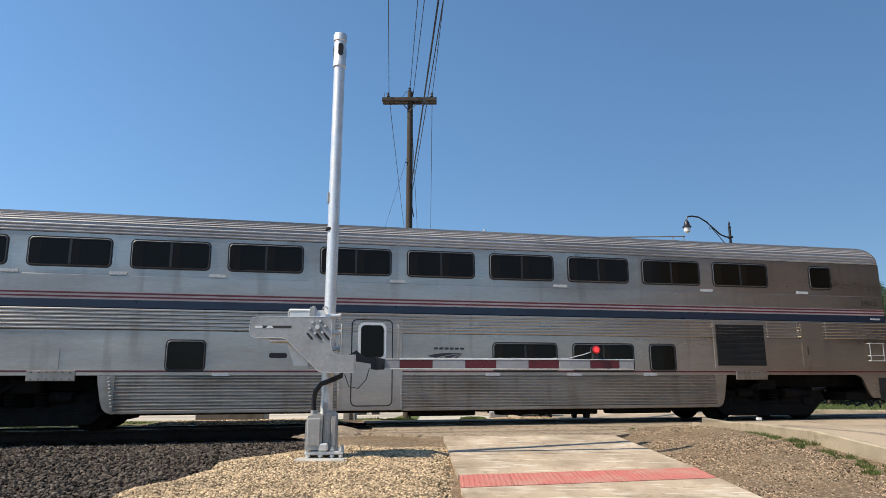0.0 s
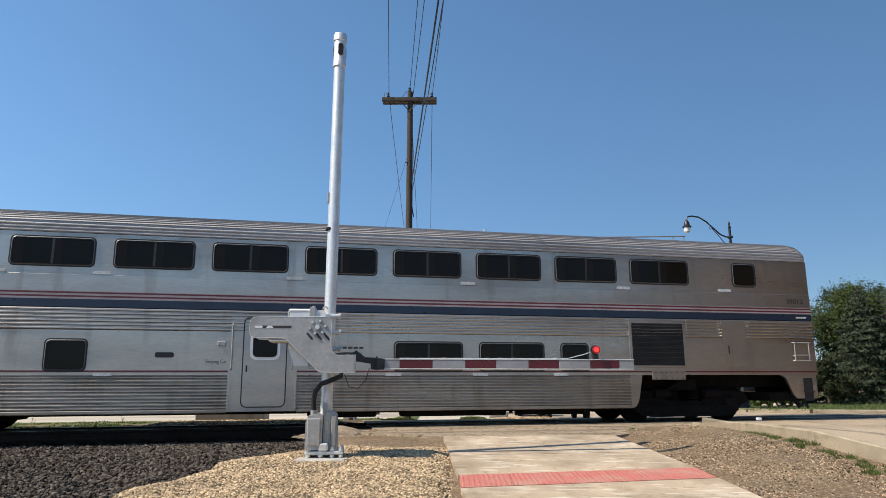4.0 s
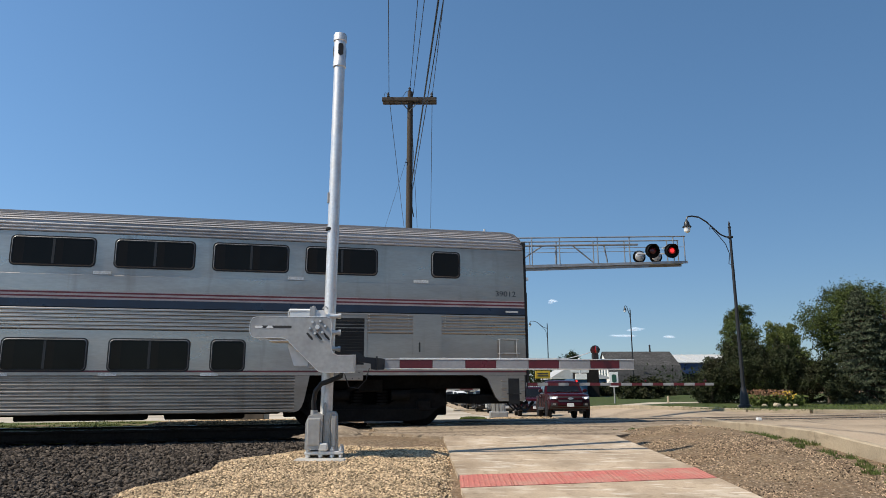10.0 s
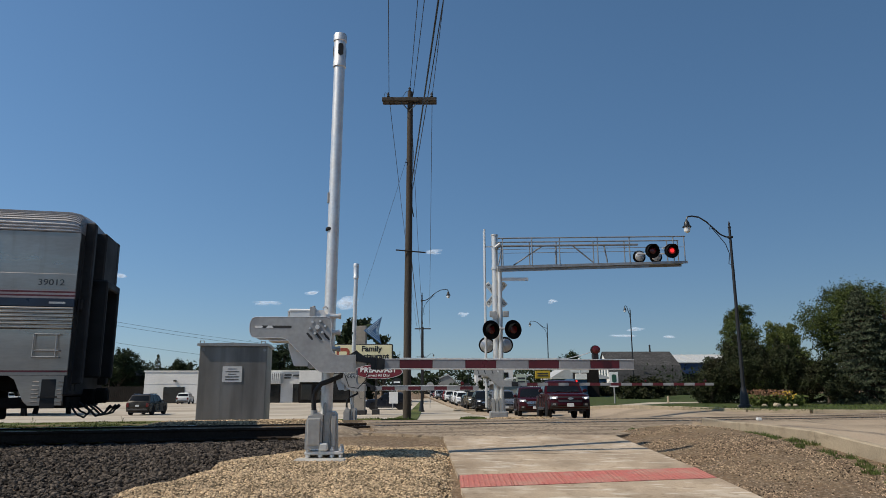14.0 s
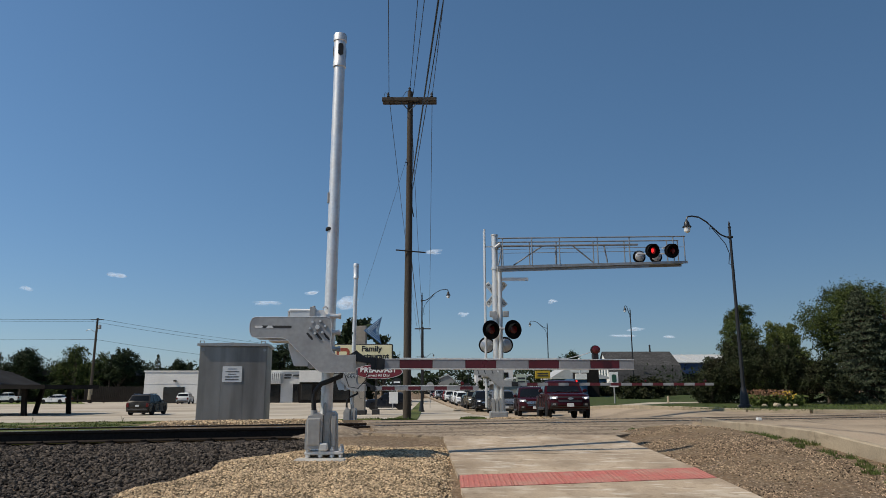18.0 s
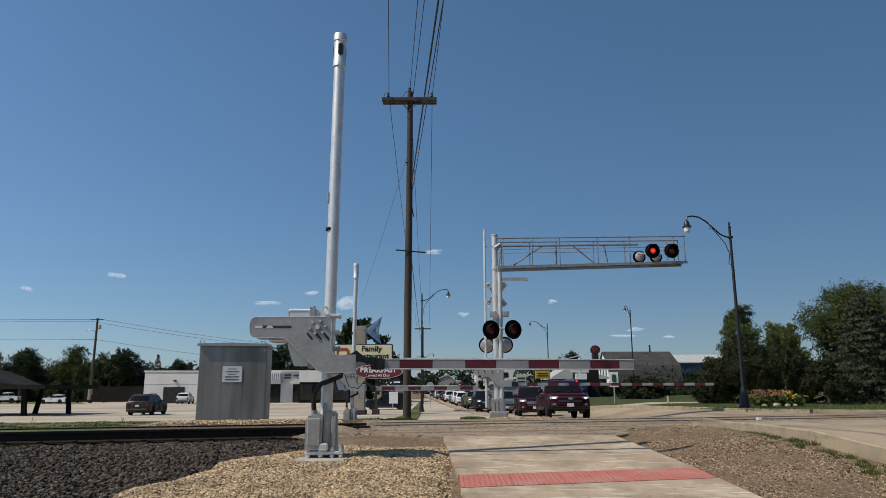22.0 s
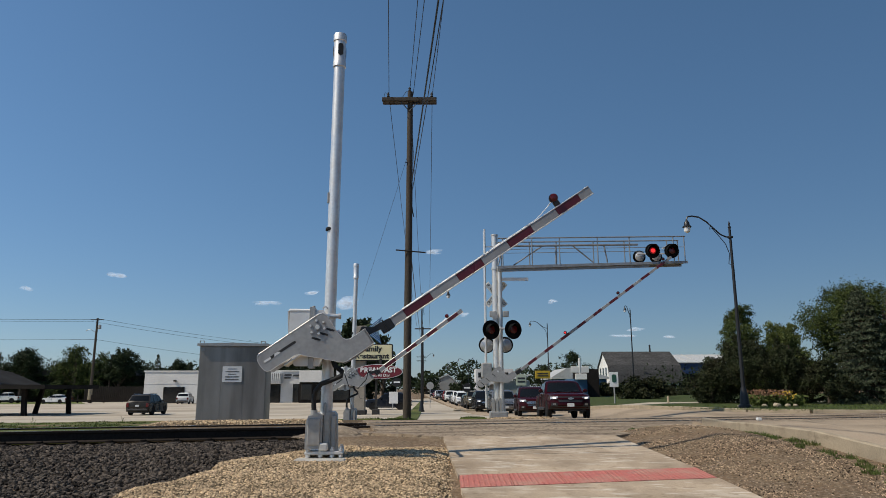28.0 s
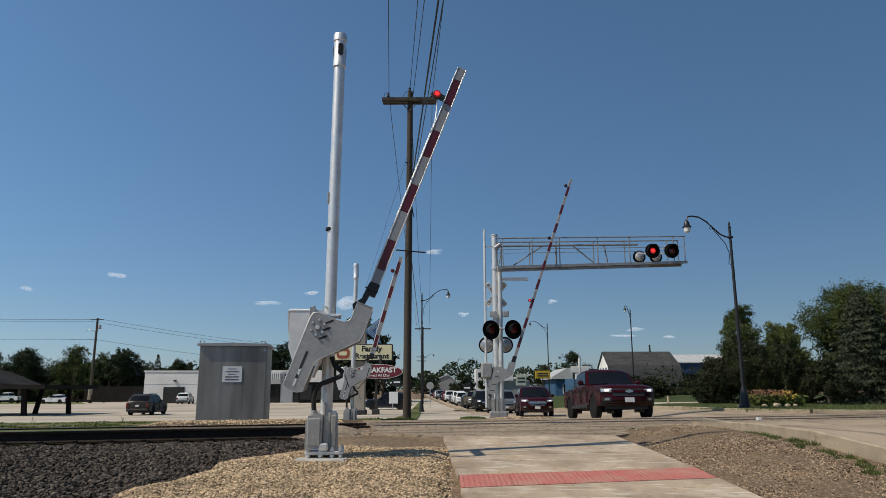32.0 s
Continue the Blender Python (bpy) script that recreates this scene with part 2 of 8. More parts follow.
    def box(self, x0, x1, y0, y1, z0, z1, c=0.0, slot=0, m=None):
        """A box; c chamfers its edges."""
        if c <= 0:
            vs = [(x, y, z) for x in (x0, x1) for y in (y0, y1) for z in (z0, z1)]
            fs = [(0, 1, 3, 2), (4, 6, 7, 5), (0, 4, 5, 1), (2, 3, 7, 6), (0, 2, 6, 4), (1, 5, 7, 3)]
        else:
            c = min(c, (x1 - x0) * 0.45, (y1 - y0) * 0.45, (z1 - z0) * 0.45)
            vs, idx = [], {}
            for i, (x, sx) in enumerate(((x0, 1), (x1, -1))):
                for j, (y, sy) in enumerate(((y0, 1), (y1, -1))):
                    for k, (z, sz) in enumerate(((z0, 1), (z1, -1))):
                        idx[i, j, k, 0] = len(vs); vs.append((x, y + sy * c, z + sz * c))
                        idx[i, j, k, 1] = len(vs); vs.append((x + sx * c, y, z + sz * c))
                        idx[i, j, k, 2] = len(vs); vs.append((x + sx * c, y + sy * c, z))
            I = idx
            fs = []
            for i in (0, 1):
                q = [I[i, 0, 0, 0], I[i, 0, 1, 0], I[i, 1, 1, 0], I[i, 1, 0, 0]]
                fs.append(q if i == 0 else q[::-1])
                q = [I[0, i, 0, 1], I[1, i, 0, 1], I[1, i, 1, 1], I[0, i, 1, 1]]
                fs.append(q if i == 0 else q[::-1])
                q = [I[0, 0, i, 2], I[0, 1, i, 2], I[1, 1, i, 2], I[1, 0, i, 2]]
                fs.append(q if i == 0 else q[::-1])
            for i in (0, 1):
                for j in (0, 1):
                    fs.append([I[i, j, 0, 0], I[i, j, 0, 1], I[i, j, 1, 1], I[i, j, 1, 0]][:: (1 if i != j else -1)])
                    fs.append([I[i, 0, j, 0], I[i, 1, j, 0], I[i, 1, j, 2], I[i, 0, j, 2]][:: (1 if i != j else -1)])
                    fs.append([I[0, i, j, 1], I[0, i, j, 2], I[1, i, j, 2], I[1, i, j, 1]][:: (1 if i != j else -1)])
                    for k in (0, 1):
                        fs.append([I[i, j, k, 0], I[i, j, k, 1], I[i, j, k, 2]][:: (1 if (i + j + k) % 2 else -1)])
        if m is not None:
            vs = [m @ Vector(p) for p in vs]
        return self.add(vs, fs, slot)

    def rod(self, p0, p1, r0, r1=None, seg=10, slot=0, caps=True):
        """A round bar from p0 to p1."""
        r1 = r0 if r1 is None else r1
        p0, p1 = Vector(p0), Vector(p1)
        d = (p1 - p0).normalized()
        u = d.orthogonal().normalized()
        w = d.cross(u)
        vs = []
        for p, r in ((p0, r0), (p1, r1)):
            for i in range(seg):
                t = 2 * math.pi * i / seg
                vs.append(p + (u * math.cos(t) + w * math.sin(t)) * r)
        fs = [(i, (i + 1) % seg, seg + (i + 1) % seg, seg + i) for i in range(seg)]
        if caps:
            fs += [tuple(range(seg))[::-1], tuple(range(seg, 2 * seg))]
        return self.add(vs, fs, slot)

    def pipe(self, pts, r, seg=7, slot=0):
        """A bent round bar; r is one radius or one for each point."""
        pts = [Vector(p) for p in pts]
        rs = r if isinstance(r, (list, tuple)) else [r] * len(pts)
        vs, fs = [], []
        u = None
        for k, p in enumerate(pts):
            d = (pts[min(k + 1, len(pts) - 1)] - pts[max(k - 1, 0)]).normalized()
            u = d.orthogonal().normalized() if u is None else (u - d * u.dot(d)).normalized()
            w = d.cross(u)
            for i in range(seg):
                t = 2 * math.pi * i / seg
                vs.append(p + (u * math.cos(t) + w * math.sin(t)) * rs[k])
        for k in range(len(pts) - 1):
            for i in range(seg):
                a, b = k * seg + i, k * seg + (i + 1) % seg
                fs.append((a, b, b + seg, a + seg))
        fs += [tuple(range(seg))[::-1], tuple(range(len(vs) - seg, len(vs)))]
        return self.add(vs, fs, slot)

    def lathe(self, prof, seg=16, slot=0, m=None):
        """Turns (radius, z) pairs about the z axis."""
        vs, fs = [], []
        for r, z in prof:
            for i in range(seg):
                t = 2 * math.pi * i / seg
                vs.append(Vector((r * math.cos(t), r * math.sin(t), z)))
        for k in range(len(prof) - 1):
            for i in range(seg):
                a, b = k * seg + i, k * seg + (i + 1) % seg
                fs.append((a, b, b + seg, a + seg))
        fs += [tuple(range(seg))[::-1], tuple(range(len(vs) - seg, len(vs)))]
        if m is not None:
            vs = [m @ p for p in vs]
        return self.add(vs, fs, slot)

    def slab(self, poly, y0, y1, slot=0, c=0.0):
        """A plate: the outline (x, z) with thickness along y."""
        n = len(poly)
        vs = [(x, y0, z) for x, z in poly] + [(x, y1, z) for x, z in poly]
        fs = [tuple(range(n)), tuple(range(n, 2 * n))[::-1]]
        fs += [(i, i + n, (i + 1) % n + n, (i + 1) % n) for i in range(n)]
        return self.add(vs, fs, slot)

    def prism(self, poly, z0, z1, slot=0):
        """A plate lying flat: the outline (x, y), from z0 to z1."""
        n = len(poly)
        vs = [(x, y, z0) for x, y in poly] + [(x, y, z1) for x, y in poly]
        fs = [tuple(range(n))[::-1], tuple(range(n, 2 * n))]
        fs += [(i, (i + 1) % n, (i + 1) % n + n, i + n) for i in range(n)]
        return self.add(vs, fs, slot)

    def data(self, name, mats, smooth=None):
        me = bpy.data.meshes.new(name)
        me.from_pydata(self.v, [], self.f)
        for m in mats if isinstance(mats, (list, tuple)) else [mats]:
            me.materials.append(m)
        if any(self.s):
            me.polygons.foreach_set("material_index", self.s)
        bm = bmesh.new()
        bm.from_mesh(me)
        if len(bm.faces) < 60000:
            bmesh.ops.recalc_face_normals(bm, faces=bm.faces)
        bm.to_mesh(me)
        bm.free()
        if smooth:
            me.polygons.foreach_set("use_smooth", [True] * len(me.polygons))
            me.set_sharp_from_angle(angle=radians(smooth))
        me.update()
        return me


def part(name, mesh, material, parent=None, label="", m=None, smooth=35, kind=""):
    """Links a mesh as one object, under a thing or a part."""
    data = mesh.data(name, material, smooth) if isinstance(mesh, Mesh) else mesh
    ob = new(name, data)
    if parent is not None:
        ob.parent = parent
    if m is not None:
        ob.matrix_basis = m
    if label:
        ob["label"] = label
    if kind:
        ob["kind"] = kind
    return ob


def thing(name, m, label, category, group="", kind=""):
    ob = new(name)
    ob.empty_display_size = 0.1
    ob.matrix_basis = m
    return tagged(ob, label, category, group, kind)


def lettering(text, size, material, parent, m, name="lettering", label="", width=None, thick=0.003, bold=0.0):
    """Raised letters in the built-in font, on the plane that m gives (x along, y up)."""
    cu = bpy.data.curves.new(name, "FONT")
    cu.body, cu.size, cu.extrude, cu.offset = text, size, thick, bold
    cu.align_x, cu.align_y = "CENTER", "CENTER"
    tmp = new(name, cu)
    me = bpy.data.meshes.new_from_object(tmp.evaluated_get(bpy.context.evaluated_depsgraph_get()))
    bpy.data.objects.remove(tmp)
    if width:
        xs = [v.co.x for v in me.vertices]
        k = width / (max(xs) - min(xs))
        for v in me.vertices:
            v.co.x *= k
    me.materials.clear()
    me.materials.append(material)
    return part(name, me, material, parent, label, m)


def arc(cx, cz, r, a0, a1, n=5):
    return [(cx + r * math.cos(radians(a0 + (a1 - a0) * i / n)), cz + r * math.sin(radians(a0 + (a1 - a0) * i / n))) for i in range(n + 1)]


def rounded(x0, x1, z0, z1, r, n=4):
    """The outline of a rounded rectangle."""
    return (arc(x1 - r, z0 + r, r, -90, 0, n) + arc(x1 - r, z1 - r, r, 0, 90, n)
            + arc(x0 + r, z1 - r, r, 90, 180, n) + arc(x0 + r, z0 + r, r, 180, 270, n))


def smooth01(t):
    t = min(1.0, max(0.0, t))
    return t * t * (3 - 2 * t)


FRONT = pose(0, 0, 0, 90, 0, 0)      # lays a flat text or plate upright, facing the camera's side
# ---------------- the plan of the ground ----------------
YAW = 12.82                     # the track runs at this angle to the road
CA, SA = math.cos(radians(YAW)), math.sin(radians(YAW))
MID = 17.79                     # from the camera square across to the track's middle
GRADE = 0.00342
TRACK = pose(-SA * MID, CA * MID, 0, 0, -math.degrees(math.atan(GRADE)), YAW)


def along(x, y):
    return x * CA + y * SA


def across(x, y):
    return -x * SA + y * CA


def plan(al, p):
    """World x, y of a place along and across the track."""
    return al * CA - p * SA, al * SA + p * CA


def gz(x, y):
    """Height of the ground."""
    p, al = across(x, y), along(x, y)
    near = -0.133 + 0.062 * (y - 8.05)
    if y > 11.6:
        near = 0.0871 - 0.10 * smooth01((y - 11.6) / 4.4)
    if y < 0:
        near = -0.632
    right = smooth01((x - 7.5 - max(0, y - 40) * 0.05) / 4)
    dip = float(np.interp(y - 0.12 * x, (20.5, 23.5, 27, 31, 42, 52, 65, 90), (0, 0.19, 0.335, 0.47, 0.74, 0.95, 1.08, 1.13)))
    b = smooth01((p - 14.0) / 1.6)
    return near * (1 - b) + (-0.012 + GRADE * al) * b - dip * (1 - 0.82 * right)


def ballast_z(x, y):
    """Height of the stone bed beside the track, left of the crossing."""
    p, al = across(x, y), along(x, y)
    return -0.315 - 0.21 * smooth01((15.9 - p) / 6.0) + GRADE * al


def heap_edge(y):
    """The ragged line between the dark ballast and what lies right of it."""
    if y > 10.3:
        e = -2.15
    elif y > 9.3:
        e = -2.15 - 0.95 * (10.3 - y)
    else:
        e = -3.1 - 0.22 * (9.3 - y)
    return e + 0.10 * math.sin(y * 3.1) + 0.06 * math.sin(y * 7.3)


def bed_mask(x, y):
    """1 where the open track bed lies, 0 on the crossing."""
    p, al = across(x, y), along(x, y)
    m = 1 - smooth01((al - 1.5 - 0.25 * (p - 17) + 0.35) / 0.7)
    if p < 15.6:
        m = min(m, 1 - smooth01((x - heap_edge(y) + 0.15) / 0.5))
    return m * (1 - smooth01((p - 19.6) / 0.8))


def surface(x, y):
    b = bed_mask(x, y)
    z = gz(x, y)
    return z * (1 - b) + ballast_z(x, y) * b


def sheet(name, xs, ys, zf, material, lift=0.0, keep=None, label="", category="", kind="structure"):
    """A sheet of ground over a grid of x and y."""
    me = Mesh()
    idx = {}
    for i, x in enumerate(xs):
        for j, y in enumerate(ys):
            idx[i, j] = len(me.v)
            me.v.append((x, y, zf(x, y) + lift))
    for i in range(len(xs) - 1):
        for j in range(len(ys) - 1):
            if keep is None or keep((xs[i] + xs[i + 1]) / 2, (ys[j] + ys[j + 1]) / 2):
                me.f.append((idx[i, j], idx[i + 1, j], idx[i + 1, j + 1], idx[i, j + 1]))
                me.s.append(0)
    ob = part(name, me, material, smooth=60)
    return tagged(ob, label, category, "", kind)


def spread(stops):
    """Grid lines: (from, to, step) stretches."""
    out = []
    for a, b, s in stops:
        n = max(1, round((b - a) / s))
        out += [a + (b - a) * i / n for i in range(n)]
    return out + [stops[-1][1]]


GX = spread([(-3000, -300, 540), (-300, -60, 40), (-60, -16, 4), (-16, 2.8, 0.4), (2.8, 6.0, 0.16), (6.0, 18, 0.4), (18, 60, 4), (60, 300, 40), (300, 3000, 540)])
GY = spread([(-3000, -60, 600), (-60, -2, 6), (-2, 5, 1), (5, 22, 0.35), (22, 60, 1.5), (60, 300, 30), (300, 4500, 700)])


def bank(x, y):
    """The low heap of earth and stones between the footpath and the kerb."""
    k = smooth01((x - 3.02) / 1.25) * (1 - smooth01((x - 4.55) / 1.05)) * smooth01((y - 7.6) / 2.2) * (1 - smooth01((y - 13.2) / 2.4))
    return 0.165 * k + 0.03 * k * noise.noise((x * 1.9, y * 1.9, 5)) - 0.03 * (1 if x < 3.1 and 8 < y < 12 else 0)


def ground_z(x, y):
    b = bed_mask(x, y)
    z = gz(x, y) - 0.035 - 0.10 * smooth01((y - 20) / 5) + (bank(x, y) if 2.9 < x < 5.75 and 7 < y < 16 else 0.0)
    return z * (1 - b) + (ballast_z(x, y) - 0.06) * b


ground = sheet("ground", GX, GY, ground_z, EARTH, label="dusty bare earth with thin weeds along the railway", category="ground")


def strip(name, poly_l, poly_r, material, lift, label, category, n=1, zf=None, thick=0.0):
    """A paved strip between two lines of (x, y), following the ground."""
    zf = zf or gz
    me = Mesh()
    m = len(poly_l)
    for (ax, ay), (bx, by) in zip(poly_l, poly_r):
        for k in range(n + 1):
            x, y = ax + (bx - ax) * k / n, ay + (by - ay) * k / n
            me.v.append((x, y, zf(x, y) + lift))
    for i in range(m - 1):
        for k in range(n):
            a = i * (n + 1) + k
            me.f.append((a, a + 1, a + n + 2, a + n + 1))
            me.s.append(0)
    rim = [i * (n + 1) for i in range(m)] + [(m - 1) * (n + 1) + k for k in range(1, n + 1)] + [i * (n + 1) + n for i in range(m - 2, -1, -1)] + list(range(n - 1, 0, -1))
    o = len(me.v)
    me.v += [(me.v[i][0], me.v[i][1], me.v[i][2] - 0.25) for i in rim]
    for i in range(len(rim)):
        j = (i + 1) % len(rim)
        me.f.append((rim[i], rim[j], o + j, o + i))
        me.s.append(0)
    ob = part(name, me, material, smooth=60)
    return tagged(ob, label, category, "", "structure")


# paved crossing between the path and the track, and beyond it
def line(x0, y0, x1, y1, n):
    return [(x0 + (x1 - x0) * i / n, y0 + (y1 - y0) * i / n) for i in range(n + 1)]


def track_line(al0, al1, p, n):
    return [plan(al0 + (al1 - al0) * i / n, p) for i in range(n + 1)]


crossing = strip("crossing_pavement", track_line(1.9, 40, 14.2, 40), track_line(2.3, 40, 20.9, 40), ASPHALT, 0.004,
                 "sun-bleached asphalt of the level crossing", "pavement", 14)
strip("apron", [(-0.05, 11.70), (-0.7, 12.6), (-1.55, 13.4), (-2.0, 14.3)], [(2.95, 12.0), (3.3, 12.6), (4.4, 13.8), (5.9, 15.7)], ASPHALT, 0.010,
      "sun-bleached asphalt between the footpath and the rails", "pavement", 12)


def heap(x, y):
    """A low ridge of broken asphalt at the open end of the crossing."""
    d = math.hypot((x + 2.05) / 0.75, (y - 14.0) / 2.1)
    return gz(x, y) - 0.04 + 0.17 * (1 - smooth01(d)) + 0.03 * noise.noise((x * 3, y * 3, 1))


sheet("asphalt_heap", [-3.0 + 0.15 * i for i in range(16)], [11.6 + 0.2 * i for i in range(24)], heap, ASPHALT, label="low ridge of broken asphalt at the rails", category="pavement",
      keep=lambda x, y: math.hypot((x + 2.05) / 0.75, (y - 14.0) / 2.1) < 1.0)
# ---------------- pavements, kerbs, road, grass ----------------
def path_x(y, side):
    return (0.0 if side < 0 else 2.87) + (11.8 - y) * 0.048


PATH = thing("path", pose(0, 0, 0), "tan concrete footpath sloping up to the level crossing", "path", kind="structure")
for k, (y0, y1) in enumerate([(-3.0, -0.6), (-0.59, 1.8), (1.81, 4.2), (4.21, 6.6)]):
    me = Mesh()
    c = [(path_x(y0, -1), y0), (path_x(y0, 1), y0), (path_x(y1, 1), y1), (path_x(y1, -1), y1)]
    me.add([(x, y, gz(x, y) + 0.02) for x, y in c] + [(x, y, gz(x, y) - 0.1) for x, y in c],
           [(0, 1, 2, 3), (0, 4, 5, 1), (1, 5, 6, 2), (2, 6, 7, 3), (3, 7, 4, 0)])
    part("slab", me, CONCRETE, PATH)
TAC = [(0.17, 7.52, 8.22), (3.06, 8.04, 8.68)]


def tac_y(x, far):
    t = (x - TAC[0][0]) / (TAC[1][0] - TAC[0][0])
    i = 2 if far else 1
    return TAC[0][i] + (TAC[1][i] - TAC[0][i]) * t


def slab_between(name, corners, material, lift, parent, label="", down=0.12):
    me = Mesh()
    me.add([(x, y, gz(x, y) + lift) for x, y in corners] + [(x, y, gz(x, y) + lift - down) for x, y in corners],
           [(0, 1, 2, 3), (0, 4, 5, 1), (1, 5, 6, 2), (2, 6, 7, 3), (3, 7, 4, 0)])
    return part(name, me, material, parent, label)


slab_between("slab", [(path_x(6.61, -1), 6.61), (path_x(6.61, 1), 6.61), (3.08, tac_y(3.08, 0) - .01), (0.18, tac_y(0.18, 0) - .01)], CONCRETE, 0.02, PATH)
slab_between("slab", [(0.17, tac_y(0.17, 1) + .01), (3.06, tac_y(3.06, 1) + .01), (path_x(9.9, 1), 9.95), (path_x(9.9, -1), 9.65)], CONCRETE, 0.02, PATH)
slab_between("slab", [(path_x(9.9, -1), 9.67), (path_x(9.9, 1), 9.97), (2.87, 11.95), (0.0, 11.65)], CONCRETE, 0.02, PATH)
tactile = thing("tactile_strip", pose(0, 0, 0), "red tactile warning strip with raised domes set in concrete", "tactile paving", kind="structure")
for i in range(5):
    xa, xb = 0.18 + 2.88 * i / 5 + 0.004, 0.18 + 2.88 * (i + 1) / 5 - 0.004
    plate = slab_between("plate", [(xa, tac_y(xa, 0)), (xb, tac_y(xb, 0)), (xb, tac_y(xb, 1)), (xa, tac_y(xa, 1))], TACTILE, 0.024, tactile)
    me = Mesh()
    for u in range(10):
        for w in range(11):
            x = xa + (xb - xa) * (u + 0.5) / 10
            y = tac_y(x, 0) + (tac_y(x, 1) - tac_y(x, 0)) * (w + 0.5) / 11
            me.lathe([(0.016, 0), (0.010, 0.006)], 6, m=Matrix.Translation((x, y, gz(x, y) + 0.023)))
    part("domes", me, TACTILE, plate)

# footpath and verge beyond the track
strip("far_footpath", line(-1.05, 20.9, -1.2, 26, 6) + line(-1.3, 30, -4.5, 150, 20), line(0.95, 21.4, 0.8, 26, 6) + line(3.3, 30, -3.2, 150, 20),
      LOT, 0.0, "pale concrete footpath beyond the railway", "footpath", 3)
ROAD_L = [(4.2, 20.6), (4.0, 24), (3.6, 30), (2.9, 42), (1.9, 60), (-1.0, 120), (-9, 300), (-40, 1000)]
ROAD_R = [(14.5, 23.0), (12.6, 25.5), (11.2, 30), (10.4, 42), (9.4, 60), (6.4, 120), (-1, 300), (-30, 1000)]
strip("road", ROAD_L, ROAD_R, ROAD_GREY, -0.03, "worn pale two-lane road running away from the crossing", "road", 8)
NEAR_KERB = [(5.75, 4.0), (5.75, 7.0), (5.76, 8.8), (5.8, 11), (5.95, 13.5), (6.16, 15.2), (6.26, 16.2), (6.22, 16.9)]
strip("near_road", NEAR_KERB + [(6.0, 17.1)], [(22, 4), (22, 7), (22, 8.8), (22, 11), (22, 13.5), (22, 15.5), (22, 17), (22, 18.5), (22, 20.0)],
      ROAD_GREY, 0.055, "worn pale roadway at the crossing, edged by a kerb", "road", 10, zf=lambda x, y: gz(x, y) + 0.085 * (1 - smooth01((y - 13.0) / 4.0)))

def kerb(name, pts, h, w, label, base=0.0, nose=0.02, shift=0.0):
    """A kerb in single stones along a line of (x, y)."""
    k = thing(name, pose(0, 0, 0), label, "kerb", kind="structure")
    for (ax, ay), (bx, by) in zip(pts, pts[1:]):
        d = math.hypot(bx - ax, by - ay)
        n = max(1, round(d / 2.4))
        for i in range(n):
            x0, y0 = ax + (bx - ax) * i / n, ay + (by - ay) * i / n
            x1, y1 = ax + (bx - ax) * (i + 1) / n, ay + (by - ay) * (i + 1) / n
            ux, uy = (x1 - x0), (y1 - y0)
            l = math.hypot(ux, uy)
            nx, ny = uy / l, -ux / l
            g = 0.006 / l
            x0, y0, x1, y1 = x0 + ux * g, y0 + uy * g, x1 - ux * g, y1 - uy * g
            prof = [(0, -0.25), (0, h - nose), (nose, h), (w - nose, h), (w, h - nose), (w, -0.25)]
            me = Mesh()
            for x, y in ((x0, y0), (x1, y1)):
                me.v += [(x + nx * (o + shift), y + ny * (o + shift), gz(x, y) + base + z) for o, z in prof]
            q = len(prof)
            me.f += [(a, a + 1, a + 1 + q, a + q) for a in range(q - 1)] + [tuple(range(q))[::-1], tuple(range(q, 2 * q))]
            me.s += [0] * (q + 1)
            part("kerb_stone", me, KERB, k)
    return k


kerb("near_kerb", NEAR_KERB, 0.175, 0.12, "pale worn concrete kerb beside the roadway", shift=-0.05)
FAR_KERB = [(22.0, 25.2), (18.0, 24.6), (15.6, 24.9), (13.6, 26.0), (12.2, 28.0), (11.5, 31), (10.9, 36), (10.4, 44), (9.4, 62), (6.6, 120)]
kerb("far_kerb", FAR_KERB, 0.10, 0.2, "pale concrete kerb round the grass corner", base=0.0, shift=-0.21)
strip("lawn", [(22.0, 25.2), (18.0, 24.6), (15.6, 24.9), (13.6, 26.0), (12.2, 28.0), (11.5, 31), (10.9, 36), (10.4, 44), (9.4, 62), (6.6, 120)],
      [(60, 26), (60, 28), (60, 30), (60, 33), (60, 36), (60, 40), (60, 45), (60, 55), (60, 75), (60, 130)], LAWN, 0.08,
      "mown green lawn at the street corner", "lawn", 12)
strip("lot_grass", line(-80, 112, -57, 112, 10), line(-92, 128, -66, 128, 10), GRASS_BED, 0.0, "strip of grass behind the parking lot", "grass", 4)
strip("side_drive", [(10.4, 41), (10.2, 44.5)], [(40, 47), (40, 51)], LOT, 0.10, "pale driveway across the lawn", "driveway", 10)
for nm, a0, a1, m_, lb, ct in (("grass_infill", -60, -3.75, VERGE, "grass grown between the rails", "verge"), ("gravel_infill", -3.74, 1.2, PEA_BED_SHADED, "tan gravel filled in between the rails", "gravel")):
    strip(nm, track_line(a0, a1, 17.15, 30), track_line(a0, a1, 18.44, 30), m_, 0.0, lb, ct, 3, zf=lambda x, y: -0.035 + GRADE * along(x, y))
strip("left_verge", track_line(-60, -3.6, 18.63, 40), track_line(-60, -3.1, 22.9, 40), VERGE, 0.0, "ragged strip of grass beside the railway", "verge", 6,
      zf=lambda x, y: -0.05 + GRADE * along(x, y))
strip("parking_lot", line(-160, -8, -1.9, 24.0, 40), line(-160, 140, -3.6, 140, 40), LOT, -0.03, "pale concrete parking lot", "parking lot", 16)
